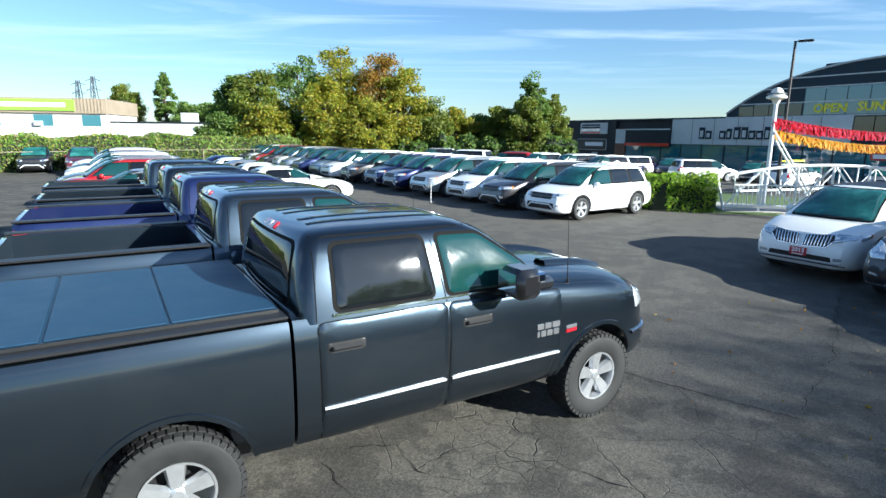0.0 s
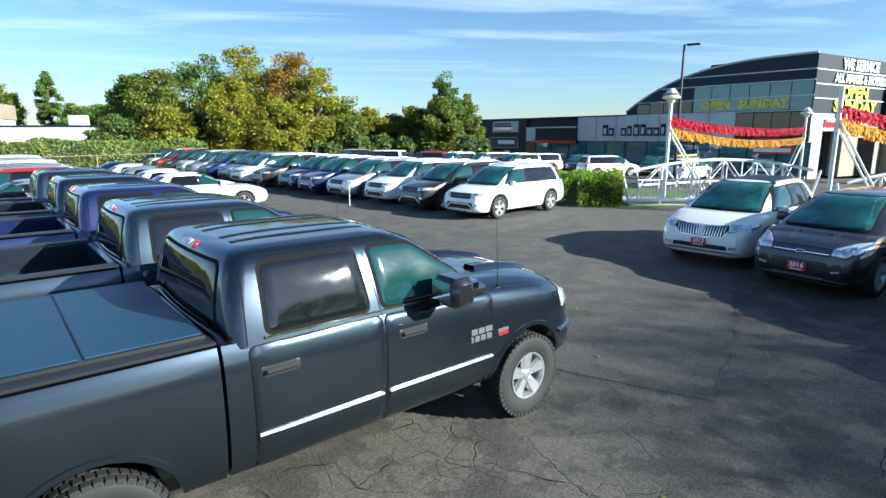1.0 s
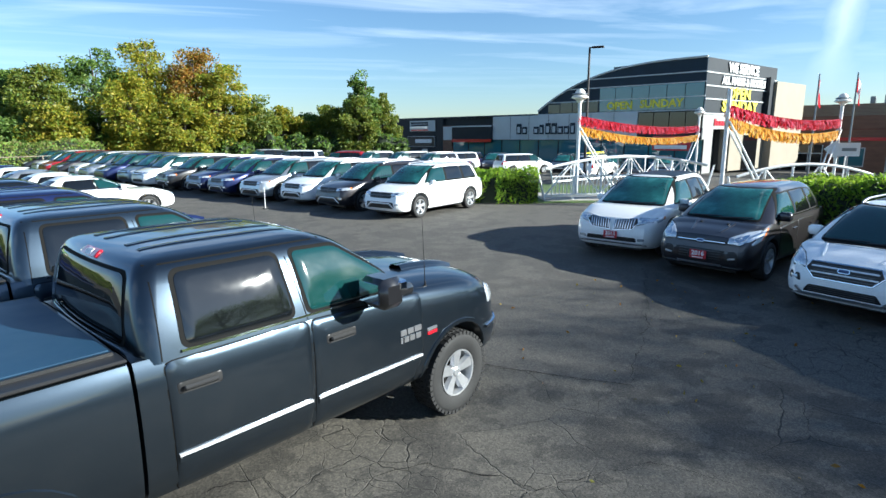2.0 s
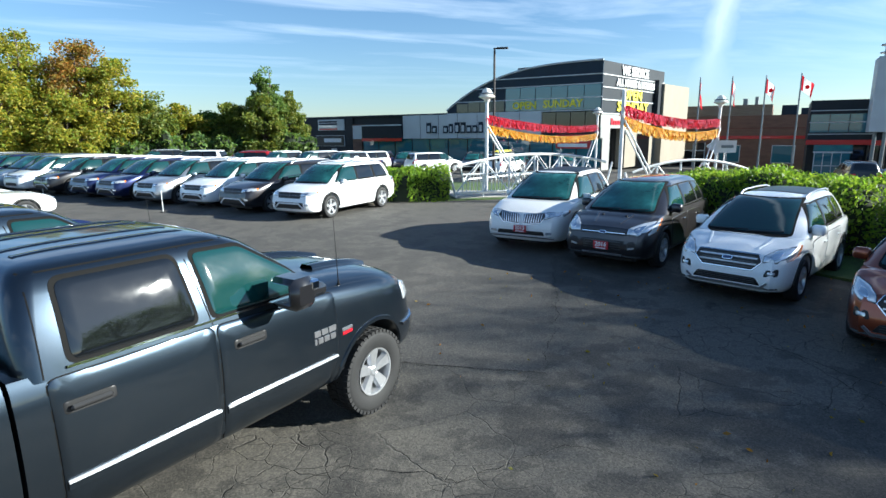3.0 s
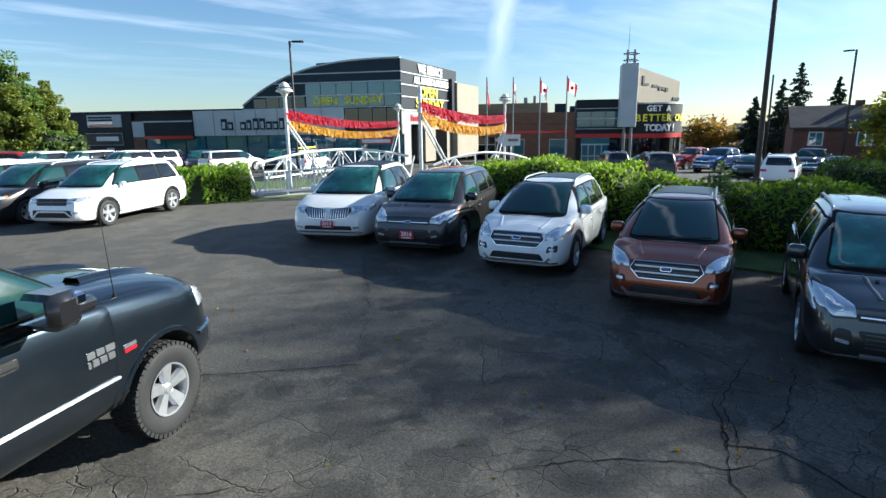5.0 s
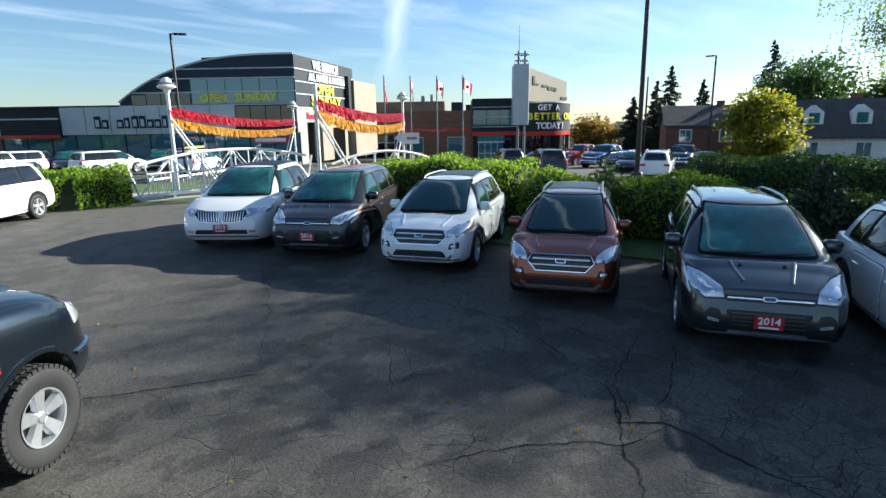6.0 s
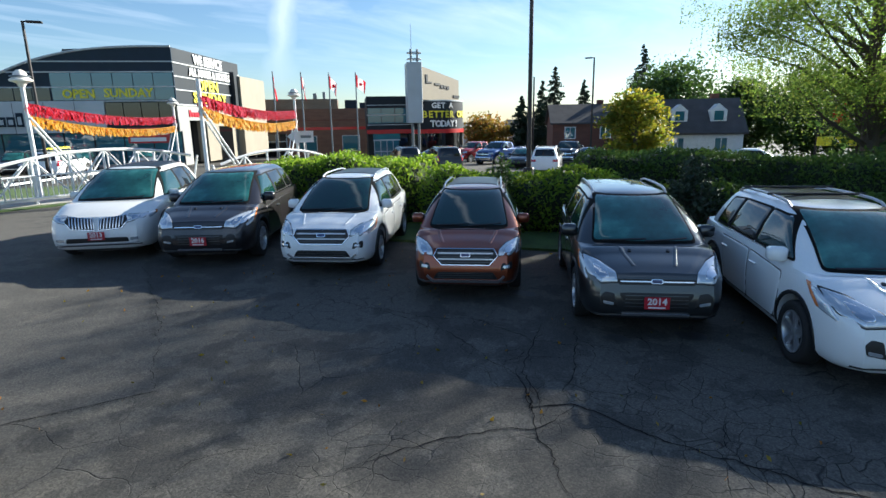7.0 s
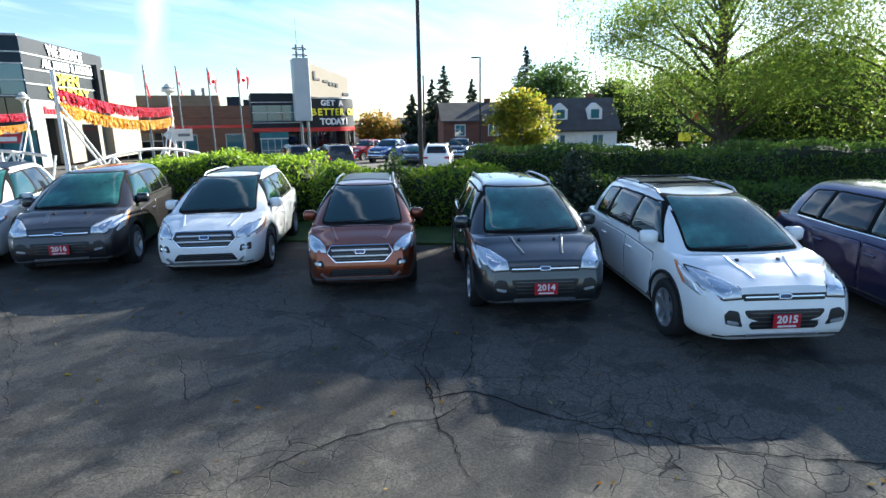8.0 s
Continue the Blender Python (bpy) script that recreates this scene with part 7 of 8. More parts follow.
# houses across the street
def make_house(x, y, z, yaw, w, d, eave, ridge, wall, roof, label, dormers=0, gable_front=False):
    hs = thing("house", label, "house", pose(x, y, z, 0, 0, yaw))
    bx(hs, "wall", 0, w, 0, d, 0, eave, wall)
    if gable_front:
        part("gable", mesh_from("gable", [(0, 0, eave), (w * 0.5, 0, ridge), (w, 0, eave), (0, d, eave), (w * 0.5, d, ridge), (w, d, eave)], [(0, 2, 1), (3, 4, 5), (0, 1, 4, 3), (1, 2, 5, 4), (0, 3, 5, 2)], wall, False), hs)
        v = [(-0.3, -0.3, eave - 0.15), (w / 2, -0.3, ridge + 0.12), (w + 0.3, -0.3, eave - 0.15), (-0.3, d + 0.3, eave - 0.15), (w / 2, d + 0.3, ridge + 0.12), (w + 0.3, d + 0.3, eave - 0.15)]
        v += [(a, b, c + 0.16) for a, b, c in v]
        part("roof", mesh_from("roof", v, [(0, 1, 4, 3), (1, 2, 5, 4), (6, 9, 10, 7), (7, 10, 11, 8), (0, 6, 7, 1), (1, 7, 8, 2), (3, 4, 10, 9), (4, 5, 11, 10), (0, 3, 9, 6), (2, 8, 11, 5)], roof, False), hs)
    else:
        part("gable", mesh_from("gable", [(0, 0, eave), (0, d, eave), (0, d / 2, ridge), (w, 0, eave), (w, d, eave), (w, d / 2, ridge)], [(0, 1, 2), (3, 5, 4), (0, 2, 5, 3), (1, 4, 5, 2), (0, 3, 4, 1)], wall, False), hs)
        v = [(-0.3, -0.4, eave - 0.15), (-0.3, d / 2, ridge + 0.1), (-0.3, d + 0.4, eave - 0.15), (w + 0.3, -0.4, eave - 0.15), (w + 0.3, d / 2, ridge + 0.1), (w + 0.3, d + 0.4, eave - 0.15)]
        v += [(a, b, c + 0.16) for a, b, c in v]
        part("roof", mesh_from("roof", v, [(0, 1, 4, 3), (1, 2, 5, 4), (6, 9, 10, 7), (7, 10, 11, 8), (0, 6, 7, 1), (1, 7, 8, 2), (3, 4, 10, 9), (4, 5, 11, 10), (0, 3, 9, 6), (2, 8, 11, 5)], roof, False), hs)
    n = max(2, int(w / 3))
    for k in range(n):
        xx = w * (k + 0.5) / n
        wn_ = bx(hs, "window", xx - 0.5, xx + 0.5, -0.06, 0.0, eave - 1.6, eave - 0.5, M_glass_bld)
        bx(wn_, "frame", xx - 0.6, xx + 0.6, -0.04, 0.0, eave - 1.7, eave - 0.4, M_white_paint)
        bx(wn_, "glazing_bar", xx - 0.03, xx + 0.03, -0.08, -0.06, eave - 1.6, eave - 0.5, M_white_paint)
    for k in range(dormers):
        xx = w * (k + 0.6) / (dormers + 0.2)
        zz = eave + (ridge - eave) * 0.35
        dm = part("dormer", extrude_xz("dormer", [(xx - 0.7, zz), (xx + 0.7, zz), (xx + 0.7, zz + 1.0), (xx, zz + 1.6), (xx - 0.7, zz + 1.0)], d * 0.12, d * 0.5, M_white_paint), hs)
        bx(dm, "pane", xx - 0.4, xx + 0.4, d * 0.12 - 0.05, d * 0.12, zz + 0.1, zz + 0.95, M_glass_bld)
    bx(hs, "chimney", w * 0.7, w * 0.7 + 0.7, d * 0.5, d * 0.5 + 0.6, eave, ridge + 0.7, M_brick_red)
    return hs


make_house(61.5, 14.6, -1.7, -72, 7.5, 8, 3.8, 5.6, M_brick_red, M_roof, "brick house with a dark shingle roof across the street")
make_house(56.8, 3.6, -1.6, -78, 7.5, 7, 2.7, 5.6, M_white_paint, M_roof, "pale bungalow with two white dormers in a dark roof", dormers=2)
make_house(92, 37.5, -2.0, -70, 6, 7, 3.0, 4.9, M_white_paint, M_roof_blue, "small pale house with a light roof down the street", gable_front=True)
make_house(94, 30, -2.0, -70, 7, 7, 2.8, 4.3, M_white_paint, M_roof, "low pale house down the street")
make_house(58, -16, -1.8, -80, 10, 8, 4.5, 7.0, M_brick, M_roof, "dark house behind the shade trees")

# white workshop behind the ivy
wks = thing("workshop_building", "low white rendered workshop with a ribbed fascia and green sign", "building", pose(-62.0, 70.5, 0, 0, 0, 12))
bx(wks, "wall", 0, 17.5, 0, 12, 0, 5.0, M_white_wall)
bx(wks, "fascia", -0.2, 17.7, -0.3, 12, 5.0, 6.9, M_siding)
for k in range(44):
    bx(wks, "rib", -0.1 + 0.4 * k, 0.05 + 0.4 * k, -0.36, -0.3, 5.0, 6.9, M_siding)
gs = bx(wks, "sign_board", 1.5, 14.0, -0.5, -0.36, 5.3, 6.7, M_green_sign, "long lime green sign board")
bx(gs, "lettering_bar", 4.0, 13.0, -0.53, -0.5, 5.75, 6.3, M_white_print)
part("emblem", Geo().lathe([(0.0, 0.0), (0.5, 0.0), (0.5, 0.05), (0, 0.05)], 20, Matrix.Translation((2.6, -0.56, 6.0)), axis="y").mesh("emblem", M_clad_dark), gs)
for x in (3.0, 9.0, 14.6):
    w_ = bx(wks, "window", x, x + 2.2, -0.06, 0.0, 3.4, 4.8, M_glass_bld)
    bx(w_, "frame", x - 0.1, x + 2.3, -0.04, 0.0, 3.3, 4.9, M_fascia)
bx(wks, "air_conditioner", 9.1, 10.0, -0.45, 0, 3.4, 4.0, M_fascia, bevel=0.03)
ann = thing("workshop_annexe", "long white rendered annexe wall with a flat roof", "building", pose(-45.5, 75.0, 0, 0, 0, 3))
bx(ann, "wall", 0, 19, 0, 10, 0, 3.9, M_white_wall)
bx(ann, "roof_edge", -0.1, 19.1, -0.1, 10, 3.9, 4.1, M_clad_dark)
bx(ann, "drain_pipe", 1.4, 1.55, -0.12, 0, 0, 3.9, M_fascia)
bx(ann, "electric_box", 0.0, 0.6, -0.3, 0, 1.8, 3.4, M_siding, bevel=0.02)
bx(ann, "roof_unit", 8.5, 10.2, 3, 5, 4.1, 5.4, M_fascia, bevel=0.03)
bx(ann, "wall_lamp", 11.6, 12.0, -0.3, 0, 3.2, 3.5, M_clad_dark, bevel=0.03)
bx(ann, "vent_pipe", 15.0, 15.2, 2, 2.2, 4.1, 5.6, M_fascia)

# ---- arched rails, posts and garlands ----
def arch_rail(p0, p1, h0, hm, name_label, panel=None, n_posts=7):
    a, b = Vector(p0), Vector(p1)
    d = b - a
    L = d.length
    g0 = ground_z(a.x, a.y)
    ob = thing("arched_railing", name_label, "railing", pose(a.x, a.y, g0, 0, 0, math.degrees(math.atan2(d.y, d.x))), "white arched railings")
    top = lambda x: h0 + (hm - h0) * (1 - (2 * x / L - 1) ** 2)
    part("top_rail", Geo().tube([(L * i / 16, 0, top(L * i / 16)) for i in range(17)], 0.055, 8).mesh("top_rail", M_white_paint), ob)
    part("bottom_rail", Geo().box(0, L, -0.05, 0.05, 0.16, 0.27, None, 0.01).mesh("bottom_rail", M_white_paint), ob)
    for k in range(n_posts + 1):
        x = L * k / n_posts
        lean = -0.35 if k == 0 else (0.35 if k == n_posts else 0)
        part("upright", Geo().tube([(x, 0, 0.0), (x + lean, 0, top(x))], 0.045, 6).mesh("upright", M_white_paint), ob)
    for k in range(n_posts):
        x0, x1 = L * k / n_posts, L * (k + 1) / n_posts
        if k % 2:
            x0, x1 = x1, x0
        part("brace", Geo().tube([(x0, 0, 0.24), (x1, 0, top(x1))], 0.032, 6).mesh("brace", M_white_paint), ob)
    if panel:
        x0, x1 = panel
        pn_ = part("panel_frame", Geo().tube([(x0, -0.09, 0.25), (x1, -0.09, 0.25), (x1, -0.09, 0.98), (x0, -0.09, 0.98), (x0, -0.09, 0.25)], 0.03, 6).mesh("panel_frame", M_white_paint), ob)
        bal = Geo().tube([(0, 0, 0.25), (0, 0, 0.98)], 0.016, 6).mesh("baluster", M_white_paint)
        n = int((x1 - x0) / 0.16)
        for k in range(1, n):
            q = part("baluster", bal, pn_)
            q.matrix_basis = pose(x0 + (x1 - x0) * k / n, -0.09, 0)
    return ob


arch_rail((10.05, 20.25), (17.2, 19.6), 1.30, 1.72, "white steel arched truss railing with a baluster panel", (0.25, 6.2), 6)
arch_rail((16.6, 17.3), (21.6, 15.8), 1.20, 1.65, "white steel arched truss railing behind the parked cars", None, 5)
arch_rail((15.0, 29.0), (26.0, 33.0), 1.1, 1.5, "white steel arched railing on the far side of the crossing", None, 8)
sheet("walkway", [(9.9, 20.0), (17.4, 19.2), (18.5, 22.5), (10.8, 23.2)], M_concrete, 0.06, "pale concrete crossing slab", "pavement", 0.12)


def post(x, y, top, lantern, foot=None, label="white steel post"):
    g0 = ground_z(x, y)
    ob = thing("garland_post", label, "post", pose(x, y, g0), "garland posts")
    h = top - g0
    part("shaft", Geo().tube([(0, 0, 0), (0, 0, h)], 0.075, 10).mesh("shaft", M_white_paint), ob)
    if lantern:
        ln = part("lantern", Geo().lathe([(0.0, h - 0.02), (0.10, h), (0.16, h + 0.12), (0.36, h + 0.20), (0.36, h + 0.25), (0.24, h + 0.34), (0.20, h + 0.48), (0.10, h + 0.58), (0, h + 0.60)], 16).mesh("lantern", M_lantern), ob, "pale bell-shaped lantern")
        part("lantern_ring", Geo().lathe([(0.30, h + 0.33), (0.34, h + 0.36), (0.30, h + 0.39), (0.27, h + 0.36), (0.30, h + 0.33)], 16).mesh("lantern_ring", M_pole_grey), ln)
    if foot:
        for s in (-0.10, 0.10):
            dx, dy = foot
            nx, ny = -dy / math.hypot(dx, dy) * s, dx / math.hypot(dx, dy) * s
            part("stay", Geo().tube([(nx, ny, h * 0.74), (dx + nx, dy + ny, 0.2)], 0.04, 6).mesh("stay", M_white_paint), ob)
    return Vector((x, y, top))


P1 = post(12.55, 22.15, 3.95, True, (2.3, 0.6), "white post with a bell lantern and slanting stays")
P2 = post(27.8, 32.6, 3.75, True, (-2.6, -1.6), "white post with a bell lantern and slanting stays")
P3 = post(15.25, 16.6, 4.15, False, (2.4, 0.2), "white post with slanting stays")
P4 = post(26.9, 21.7, 3.9, True, (-2.3, -0.9), "white post with a bell lantern and slanting stays")


def garland(a, b, sag, material, label, seed, drop=0.42):
    """A rope of foil fringe between two posts."""
    rng = np.random.default_rng(seed)
    a, b = Vector(a), Vector(b)
    ob = thing("foil_garland", label, "garland", None, "foil garlands")
    pts = [a.lerp(b, i / 40) - Vector((0, 0, sag * 4 * (i / 40) * (1 - i / 40))) for i in range(41)]
    part("rope", Geo().tube(pts, 0.012, 5).mesh("rope", material), ob)
    v, f = [], []
    L = (b - a).length
    for k in range(int(L * 46)):
        t = rng.random()
        p = a.lerp(b, t) - Vector((0, 0, sag * 4 * t * (1 - t)))
        d = (b - a).normalized() * (0.035 + 0.03 * rng.random())
        o = Vector((rng.normal() * 0.05, rng.normal() * 0.05, 0))
        e = Vector((rng.normal() * 0.06, rng.normal() * 0.06, -drop * (0.6 + 0.5 * rng.random())))
        n = len(v)
        m_ = e * 0.5 + Vector((rng.normal() * 0.05, rng.normal() * 0.05, 0))
        v += [tuple(p + o - d), tuple(p + o + d), tuple(p + m_ + d), tuple(p + m_ - d), tuple(p + e + d), tuple(p + e - d)]
        f += [(n, n + 1, n + 2, n + 3), (n + 3, n + 2, n + 4, n + 5)]
    part("fringe", mesh_from("fringe", v, f, material, False), ob)


garland(P1 - Vector((0, 0, 0.55)), P2 - Vector((0, 0, 0.65)), 0.25, M_red_foil, "red metallic foil fringe garland", 1, 0.40)
garland(P1 - Vector((0, 0, 0.98)), P2 - Vector((0, 0, 1.25)), 0.35, M_gold_foil, "gold metallic foil fringe garland", 2, 0.38)
garland(P3 - Vector((0, 0, 0.55)), P4 - Vector((0, 0, 0.65)), 0.25, M_red_foil, "red metallic foil fringe garland", 3, 0.42)
garland(P3 - Vector((0, 0, 0.95)), P4 - Vector((0, 0, 1.2)), 0.35, M_gold_foil, "gold metallic foil fringe garland", 4, 0.42)
ar = thing("arrow_sign", "white arrow-shaped direction sign on a post", "sign", pose(26.6, 21.2, 1.35, 0, 0, -40))
part("board", extrude_xz("board", [(-0.75, 0.45), (-0.15, 0.95), (-0.15, 0.75), (0.75, 0.75), (0.75, 0.1), (-0.15, 0.1), (-0.15, -0.1)], -0.04, 0.04, M_white_paint), ar)
part("bar", box_mesh("bar", 0.0, 0.6, -0.06, -0.04, 0.35, 0.5, M_pole_grey), ar)
part("bracket", Geo().tube([(0.3, 0.1, 0.3), (0.3, 0.5, 0.0), (0.3, 0.6, -1.9)], 0.03, 6).mesh("bracket", M_white_paint), ar)


# ---- lamps, flags ----
def street_lamp(x, y, top, arm, label, r=0.09, base=True):
    g0 = ground_z(x, y)
    ob = thing("street_lamp", label, "street lamp", pose(x, y, g0), "car park lamps")
    h = top - g0
    part("pole", Geo().tube([(0, 0, 0), (0, 0, h)], [r * 1.15, r * 0.8], 10).mesh("pole", M_pole_dark), ob)
    ax, ay = arm
    if ax or ay:
        an = math.degrees(math.atan2(ay, ax))
        hd = part("lamp_head", Geo().box(0.15, 0.95, -0.16, 0.16, h - 0.06, h + 0.06, pose(0, 0, 0, 0, 0, an), 0.03).box(-0.08, 0.2, -0.04, 0.04, h - 0.03, h + 0.03, pose(0, 0, 0, 0, 0, an)).mesh("lamp_head", M_pole_dark), ob)
    if base:
        part("concrete_base", Geo().lathe([(0, 0.55), (0.27, 0.55), (0.30, 0.5), (0.30, 0), (0, 0)], 16).mesh("concrete_base", M_pole_dark), ob)
    return ob


street_lamp(20.82, 35.5, 8.40, (0.8, -0.6), "dark steel car park lamp with one flat head")
street_lamp(30.2, 8.55, 11.5, (0.0, -1.0), "tall dark steel car park lamp", 0.12)
street_lamp(58.7, 10.0, 8.4, (0.2, 1.0), "grey street lamp with a short arm", 0.10)
street_lamp(80, 21.8, 8.4, (0, 0), "wooden utility pole down the street", 0.13, False)


def lattice_mast(x, y, h, w):
    """A far power-line tower: four tapering legs, cross braces and two arms."""
    ob = thing("lattice_mast", "pale steel lattice power mast on the horizon", "pylon", pose(x, y, ground_z(x, y)), "power masts")
    at = lambda z: w * (1 - 0.75 * z / h)
    for sx in (1, -1):
        for sy in (1, -1):
            part("leg", Geo().tube([(sx * w, sy * w, 0), (sx * at(h), sy * at(h), h)], 0.16, 4).mesh("leg", M_pole_grey), ob)
    for k in range(7):
        z0, z1 = h * k / 7, h * (k + 1) / 7
        for sx in (1, -1):
            part("brace", Geo().tube([(sx * at(z0), -at(z0), z0), (-sx * at(z1), -at(z1), z1)], 0.10, 4).mesh("brace", M_pole_grey), ob)
    for z in (0.78, 0.93):
        part("arm", Geo().tube([(-1.6 * w, 0, h * z), (0, 0, h * z + 0.8), (1.6 * w, 0, h * z)], 0.14, 4).mesh("arm", M_pole_grey), ob)


for bear, dist, h_ in ((123.0, 260, 22), (121.9, 250, 23), (85.0, 330, 18), (83.2, 320, 18)):
    lattice_mast(dist * math.cos(radians(bear)), dist * math.sin(radians(bear)), h_, 1.7)


def flag(x, y, top, seed, fly):
    rng = np.random.default_rng(seed)
    g0 = ground_z(x, y)
    ob = thing("flag_pole", "grey flag pole with a drooping red and white flag", "flag pole", pose(x, y, g0), "flag poles")
    h = top - g0
    part("pole", Geo().tube([(0, 0, 0), (0, 0, h)], [0.08, 0.045], 8).mesh("pole", M_pole_grey), ob)
    fl = part("flag", Geo().tube([(0, 0, h - 0.02), (0, 0, h + 0.05)], 0.05, 6).mesh("flag", M_silver_trim), ob)
    ph = rng.random() * 6
    for (u0, u1, m_) in ((0, 0.25, M_flag_red), (0.25, 0.75, M_flag_white), (0.75, 1.0, M_flag_red)):
        v, f = [], []
        n, k = 6, 5
        for i in range(n + 1):
            s = u0 + (u1 - u0) * i / n
            for j in range(k + 1):
                t = j / k
                X = fly * 1.5 * s
                Z = h - 0.1 - 1.0 * t - (1.5 * s) * (1 - fly) * 0.95
                Y = 0.12 * math.sin(6 * s + ph + 1.5 * t) * s
                v.append((X * 0.6, -X * 0.8 + Y, Z))
        f = [(i * (k + 1) + j, i * (k + 1) + j + 1, (i + 1) * (k + 1) + j + 1, (i + 1) * (k + 1) + j) for i in range(n) for j in range(k)]
        me = mesh_from("flag_band", v, f, m_)
        part("flag_band", me, fl)
    if fly > 0.3:
        part("flag_emblem", Geo().lathe([(0, -0.02), (0.16, -0.02), (0.16, 0.02), (0, 0.02)], 5, pose(fly * 0.45, -fly * 0.6 - 0.05, h - 0.6 - 0.75 * (1 - fly), 0, 0, -53), axis="y").mesh("flag_emblem", M_flag_red), fl)


for (x, y, t, sd, fl) in ((36.0, 30.9, 6.5, 1, 0.12), (37.7, 29.5, 6.5, 2, 0.22), (39.5, 28.1, 6.5, 3, 0.42), (41.2, 26.6, 6.6, 4, 0.5)):
    flag(x, y, t, sd, fl)

# chain-link fence before the ivy
fn = thing("chain_link_fence", "rusty chain-link fence in front of the ivy bank", "fence")
fp = [(-31.5, 31.0), (-28.6, 34.6), (-25.7, 38.2), (-22.8, 41.8), (-19.9, 45.4), (-17.0, 49.0), (-14.1, 52.6)]
for x, y in fp:
    part("post", Geo().tube([(x, y, 0), (x, y, 1.35)], 0.035, 6).mesh("post", M_siding), fn)
part("top_rail", Geo().tube([(x, y, 1.32) for x, y in fp], 0.02, 6).mesh("top_rail", M_siding), fn)

rd = thing("roadside_sign", "dark roadside sign with a red disc and a yellow panel", "sign", pose(41.0, -7.6, ground_z(41.0, -7.6), 0, 0, -100))
part("post", Geo().box(-1.1, -0.95, -0.08, 0.08, 0, 4.3).box(0.95, 1.1, -0.08, 0.08, 0, 4.3).mesh("post", M_pole_dark), rd)
part("board", box_mesh("board", -1.2, 1.2, -0.12, 0.12, 2.3, 4.4, M_pole_dark, 0.04), rd)
part("disc", Geo().lathe([(0, -0.02), (0.62, -0.02), (0.62, 0.02), (0, 0.02)], 24, pose(0.2, -0.14, 3.45), axis="y").mesh("disc", M_red_band), rd, "red disc")
part("panel", box_mesh("panel", -1.0, 1.0, -0.14, -0.08, 1.55, 2.1, M_yellow_print, 0.02), rd, "yellow panel")
part("hood", box_mesh("hood", -1.3, 1.3, -0.3, 0.2, 4.4, 4.5, M_fascia, 0.02), rd)

# ---- cars in the far lots ----
def far_car(src, x, y, yaw, col, label, group):
    c = copy_thing(src, pose(x, y, ground_z(x, y), 0, 0, yaw))
    recolour(c, PAINT[col])
    c["label"], c["group"] = label, group


wv = make_van(PAINT["white"], "white service van with a yellow ladder on its roof rack", "cars outside the showroom", ladder=True, name="service_van")
wv.matrix_world = pose(24.5, 40.0, ground_z(24.5, 40.0), 0, 0, 35)
wv2 = make_van(PAINT["white"], "white service van with a roof rack outside the showroom", "cars outside the showroom", name="service_van")
wv2.matrix_world = pose(20.5, 45.2, ground_z(20.5, 45.2), 0, 0, 5)
for src, x, y, yaw, col, lab in ((van, 1.5, 52.0, 150, "white", "white van in the far row"), (jour, 5.4, 51.0, 160, "red", "red crossover in the far row"), (jour, -1.5, 53.0, 200, "black", "black crossover in the far row"),
                                 (jour, 8.0, 49.5, 215, "white", "white crossover in the far row"), (van, 10.8, 49.5, 205, "white", "white van in the far row"), (jour, 13.3, 48.3, 200, "silver", "silver crossover in the far row"),
                                 (van, 15.6, 50.5, 190, "white", "white van in the far row"), (jour, 17.6, 51.5, 230, "navy", "dark crossover outside the showroom"), (van, 20.8, 52.5, 235, "black", "black van outside the showroom"),
                                 (jour, 25.5, 47.0, 230, "black", "black crossover outside the showroom"), (jour, 28.5, 44.0, 230, "black", "black crossover outside the showroom"), (jour, 32.0, 41.5, 230, "silver", "silver crossover outside the showroom")):
    far_car(src, x, y, yaw, col, lab, "cars outside the showroom")
for src, x, y, yaw, col, lab in ((jour, 40.0, 21.5, 40, "black", "black crossover seen from behind in the far lot"), (van, 36.6, 16.6, 35, "black", "dark van seen from behind in the far lot"), (jour, 35.8, 8.9, 10, "white", "white crossover seen from behind in the far lot"),
                                 (truck_open, 52.5, 20.2, 160, "red", "red pickup truck in the far lot"), (truck_open, 48.0, 16.2, 165, "blue", "blue pickup truck in the far lot"), (sed, 44.0, 21.0, 150, "blue", "blue saloon in the far lot"),
                                 (sed, 42.5, 12.5, 190, "black", "black saloon in the far lot"), (truck_open, 50.5, 10.5, 185, "black", "black pickup truck in the far lot"), (sed, 46.5, 8.0, 200, "black", "black saloon in the far lot"),
                                 (sed, 36.0, 2.5, 100, "white", "white saloon beyond the hedge"), (jour, 33.0, -9.0, 95, "silver", "silver crossover on the street beyond the hedge"), (sed, 40.0, -2.5, 95, "white", "white saloon on the street beyond the hedge")):
    far_car(src, x, y, yaw, col, lab, "cars in the far lot")

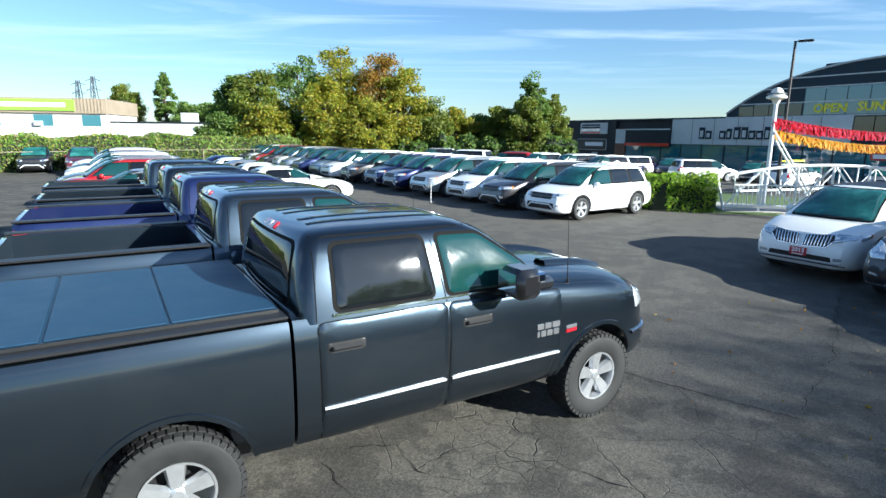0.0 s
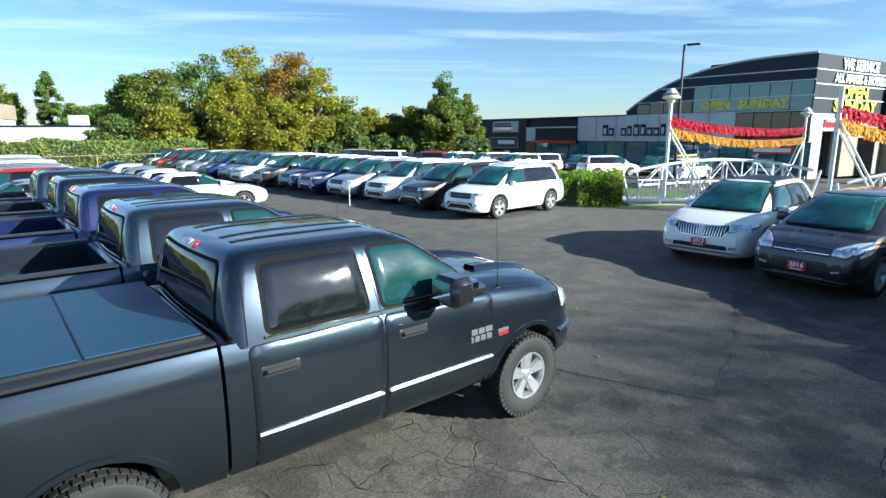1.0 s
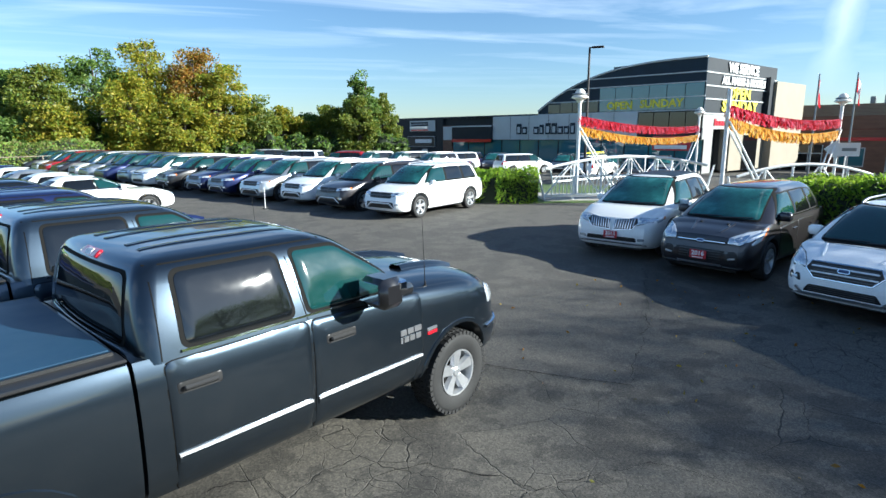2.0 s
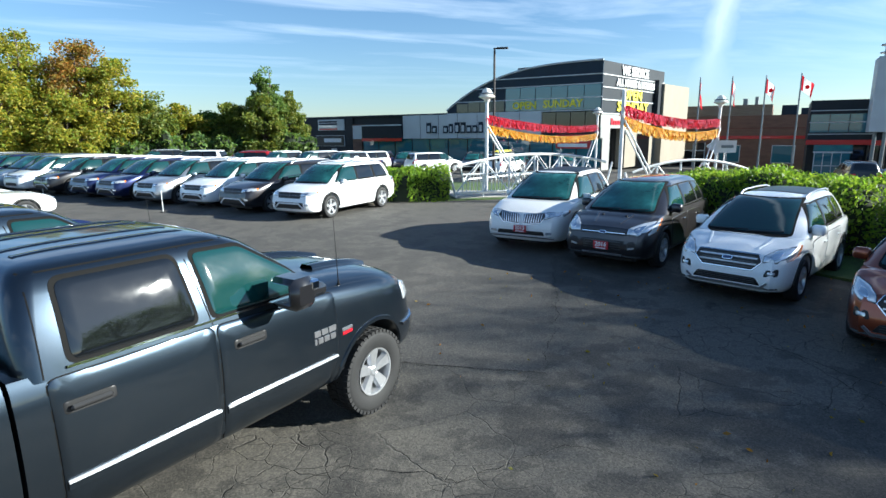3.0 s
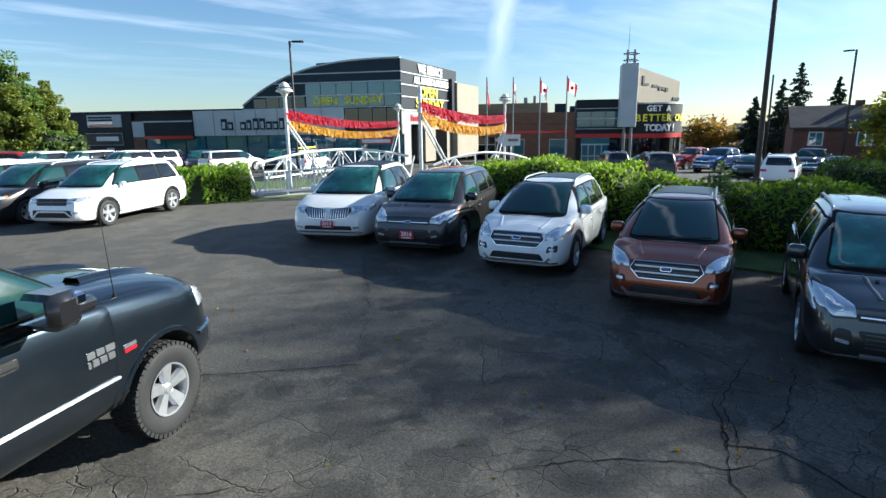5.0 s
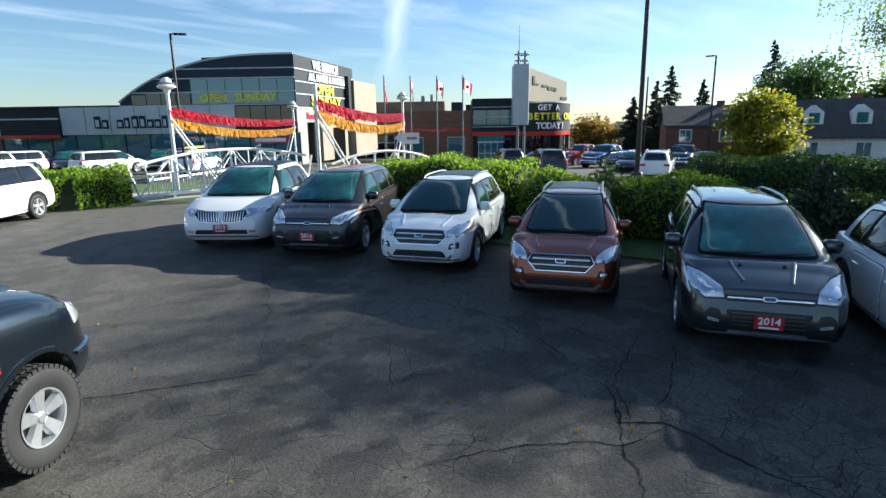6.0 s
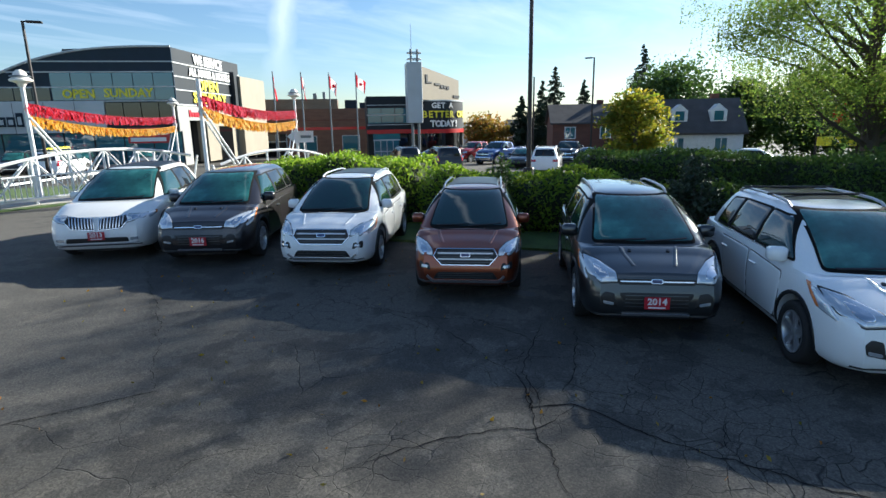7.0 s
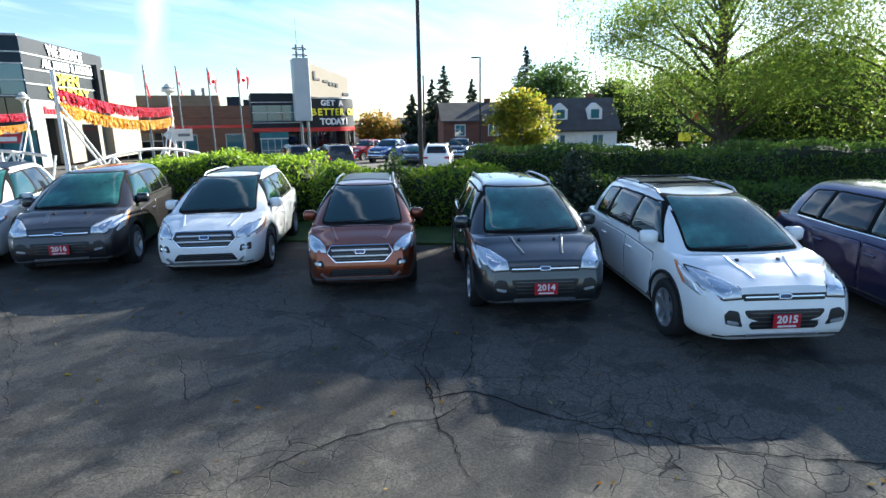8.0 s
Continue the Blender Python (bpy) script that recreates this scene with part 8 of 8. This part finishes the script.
# ---- small things on the ground ----
def crack(path, width, seed):
    """A ragged open crack in the asphalt, filled with dirt."""
    rng = np.random.default_rng(seed)
    pts = []
    for a, b in zip(path, path[1:]):
        a, b = Vector(a), Vector(b)
        n = max(2, int((b - a).length / 0.07))
        pts += [a.lerp(b, i / n) for i in range(n)]
    pts.append(Vector(path[-1]))
    v, f = [], []
    drift = Vector((0, 0))
    for i, p in enumerate(pts):
        drift = drift * 0.8 + Vector(rng.normal(size=2)) * 0.018
        d = (pts[min(i + 1, len(pts) - 1)] - pts[max(i - 1, 0)]).normalized()
        nn = Vector((-d.y, d.x)) * width * 0.5 * (0.25 + 0.75 * rng.random()) * min(1, 0.25 + min(i, len(pts) - 1 - i) / 8)
        q = p + drift
        v += [(q.x - nn.x, q.y - nn.y, 0.006), (q.x + nn.x, q.y + nn.y, 0.006)]
    f = [(2 * i, 2 * i + 1, 2 * i + 3, 2 * i + 2) for i in range(len(pts) - 1)]
    solid("ground_crack", mesh_from("ground_crack", v, f, M_tar), "dark ragged crack in the asphalt", "crack", kind="structure")


crack([(5.2, 1.7), (4.5, 1.3), (4.7, 1.0), (4.4, 0.2), (4.2, -0.9), (4.2, -2.1), (4.0, -4.5)], 0.020, 1)
crack([(3.0, 2.4), (3.55, 2.05), (4.0, 1.55), (4.2, 1.2), (4.7, 1.0)], 0.016, 2)
crack([(6.6, 1.85), (5.2, 1.6), (4.15, 1.25), (3.3, 0.75)], 0.014, 3)
crack([(6.65, 1.4), (5.3, 1.15), (4.7, 1.05)], 0.014, 4)
crack([(6.5, 5.4), (6.3, 3.4), (6.4, 2.7), (6.0, 1.8), (6.2, 0.85)], 0.014, 5)
crack([(5.0, -0.3), (4.45, -0.3), (3.6, -0.75)], 0.012, 6)
crack([(6.35, 4.2), (5.95, 2.8), (4.95, 1.5), (4.3, 1.2)], 0.014, 7)
crack([(-1.05, 4.2), (-0.85, 3.8), (-0.6, 3.6)], 0.012, 8)
crack([(-1.05, 4.2), (-0.4, 4.3), (-0.2, 3.95), (0.2, 3.85)], 0.010, 9)
crack([(3.38, 4.85), (2.35, 5.6), (1.3, 6.5)], 0.010, 10)
crack([(3.38, 4.85), (5.1, 7.0), (7.0, 9.6)], 0.009, 11)
crack([(0.2, 4.0), (0.9, 4.1), (1.6, 3.5), (2.6, 3.6), (3.2, 3.0)], 0.009, 12)
# crocodile cracking round one tired spot
rng_ = np.random.default_rng(5)
for k in range(60):
    a = Vector((5.8 + rng_.normal() * 0.65, 1.3 + rng_.normal() * 1.1))
    an = rng_.random() * 6.3
    b = a + Vector((math.cos(an), math.sin(an))) * (0.25 + 0.3 * rng_.random())
    c = b + Vector((math.cos(an + 1.1), math.sin(an + 1.1))) * (0.15 + 0.3 * rng_.random())
    crack([tuple(a), tuple(b), tuple(c)], 0.010, 50 + k)


def stain(x, y, rx, ry, seed):
    rng = np.random.default_rng(seed)
    n = 26
    v = [(x, y, 0.008)]
    for k in range(n):
        a = 2 * math.pi * k / n
        r = 0.75 + 0.35 * noise.noise(Vector((math.cos(a) * 1.4 + seed, math.sin(a) * 1.4, 0)))
        v.append((x + rx * r * math.cos(a), y + ry * r * math.sin(a), 0.005))
    solid("oil_stain", mesh_from("oil_stain", v, [(0, k + 1, (k + 1) % n + 1) for k in range(n)], M_oil), "dark wet oil stain on the asphalt", "stain", kind="structure")


for i, (x, y, a, b) in enumerate(((6.46, 0.86, 0.14, 0.2), (6.85, 0.04, 0.16, 0.26), (7.83, 5.52, 0.12, 0.2), (7.75, 2.39, 0.15, 0.35), (8.1, 5.0, 0.15, 0.3), (6.2, -2.4, 0.2, 0.3))):
    stain(x, y, a, b, i + 1)
for x, y in ((-5.66, 30.5), (-0.68, 21.7), (-10.5, 38.0)):
    st = thing("marker_stake", "thin white marker stake standing in the aisle", "stake", pose(x, y, 0), "marker stakes")
    part("stake", Geo().tube([(0, 0, 0), (0, 0, 0.78)], 0.014, 6).mesh("stake", M_white_paint), st)
    part("foot", Geo().lathe([(0, 0.03), (0.10, 0.025), (0.11, 0), (0, 0)], 12).mesh("foot", M_rubber), st)
# fallen leaves along the kerb
rng_ = np.random.default_rng(9)
lv = np.stack([rng_.random(260) * 9 + 2.0, rng_.random(260) * 12 - 3, np.full(260, 0.012)], 1)
tagged(solid("fallen_leaves", leaves_mesh("fallen_leaves", lv, 0.03, L_orange, rng_, 0.0), "scattered dry fallen leaves on the asphalt", "leaves"), kind="stuff")
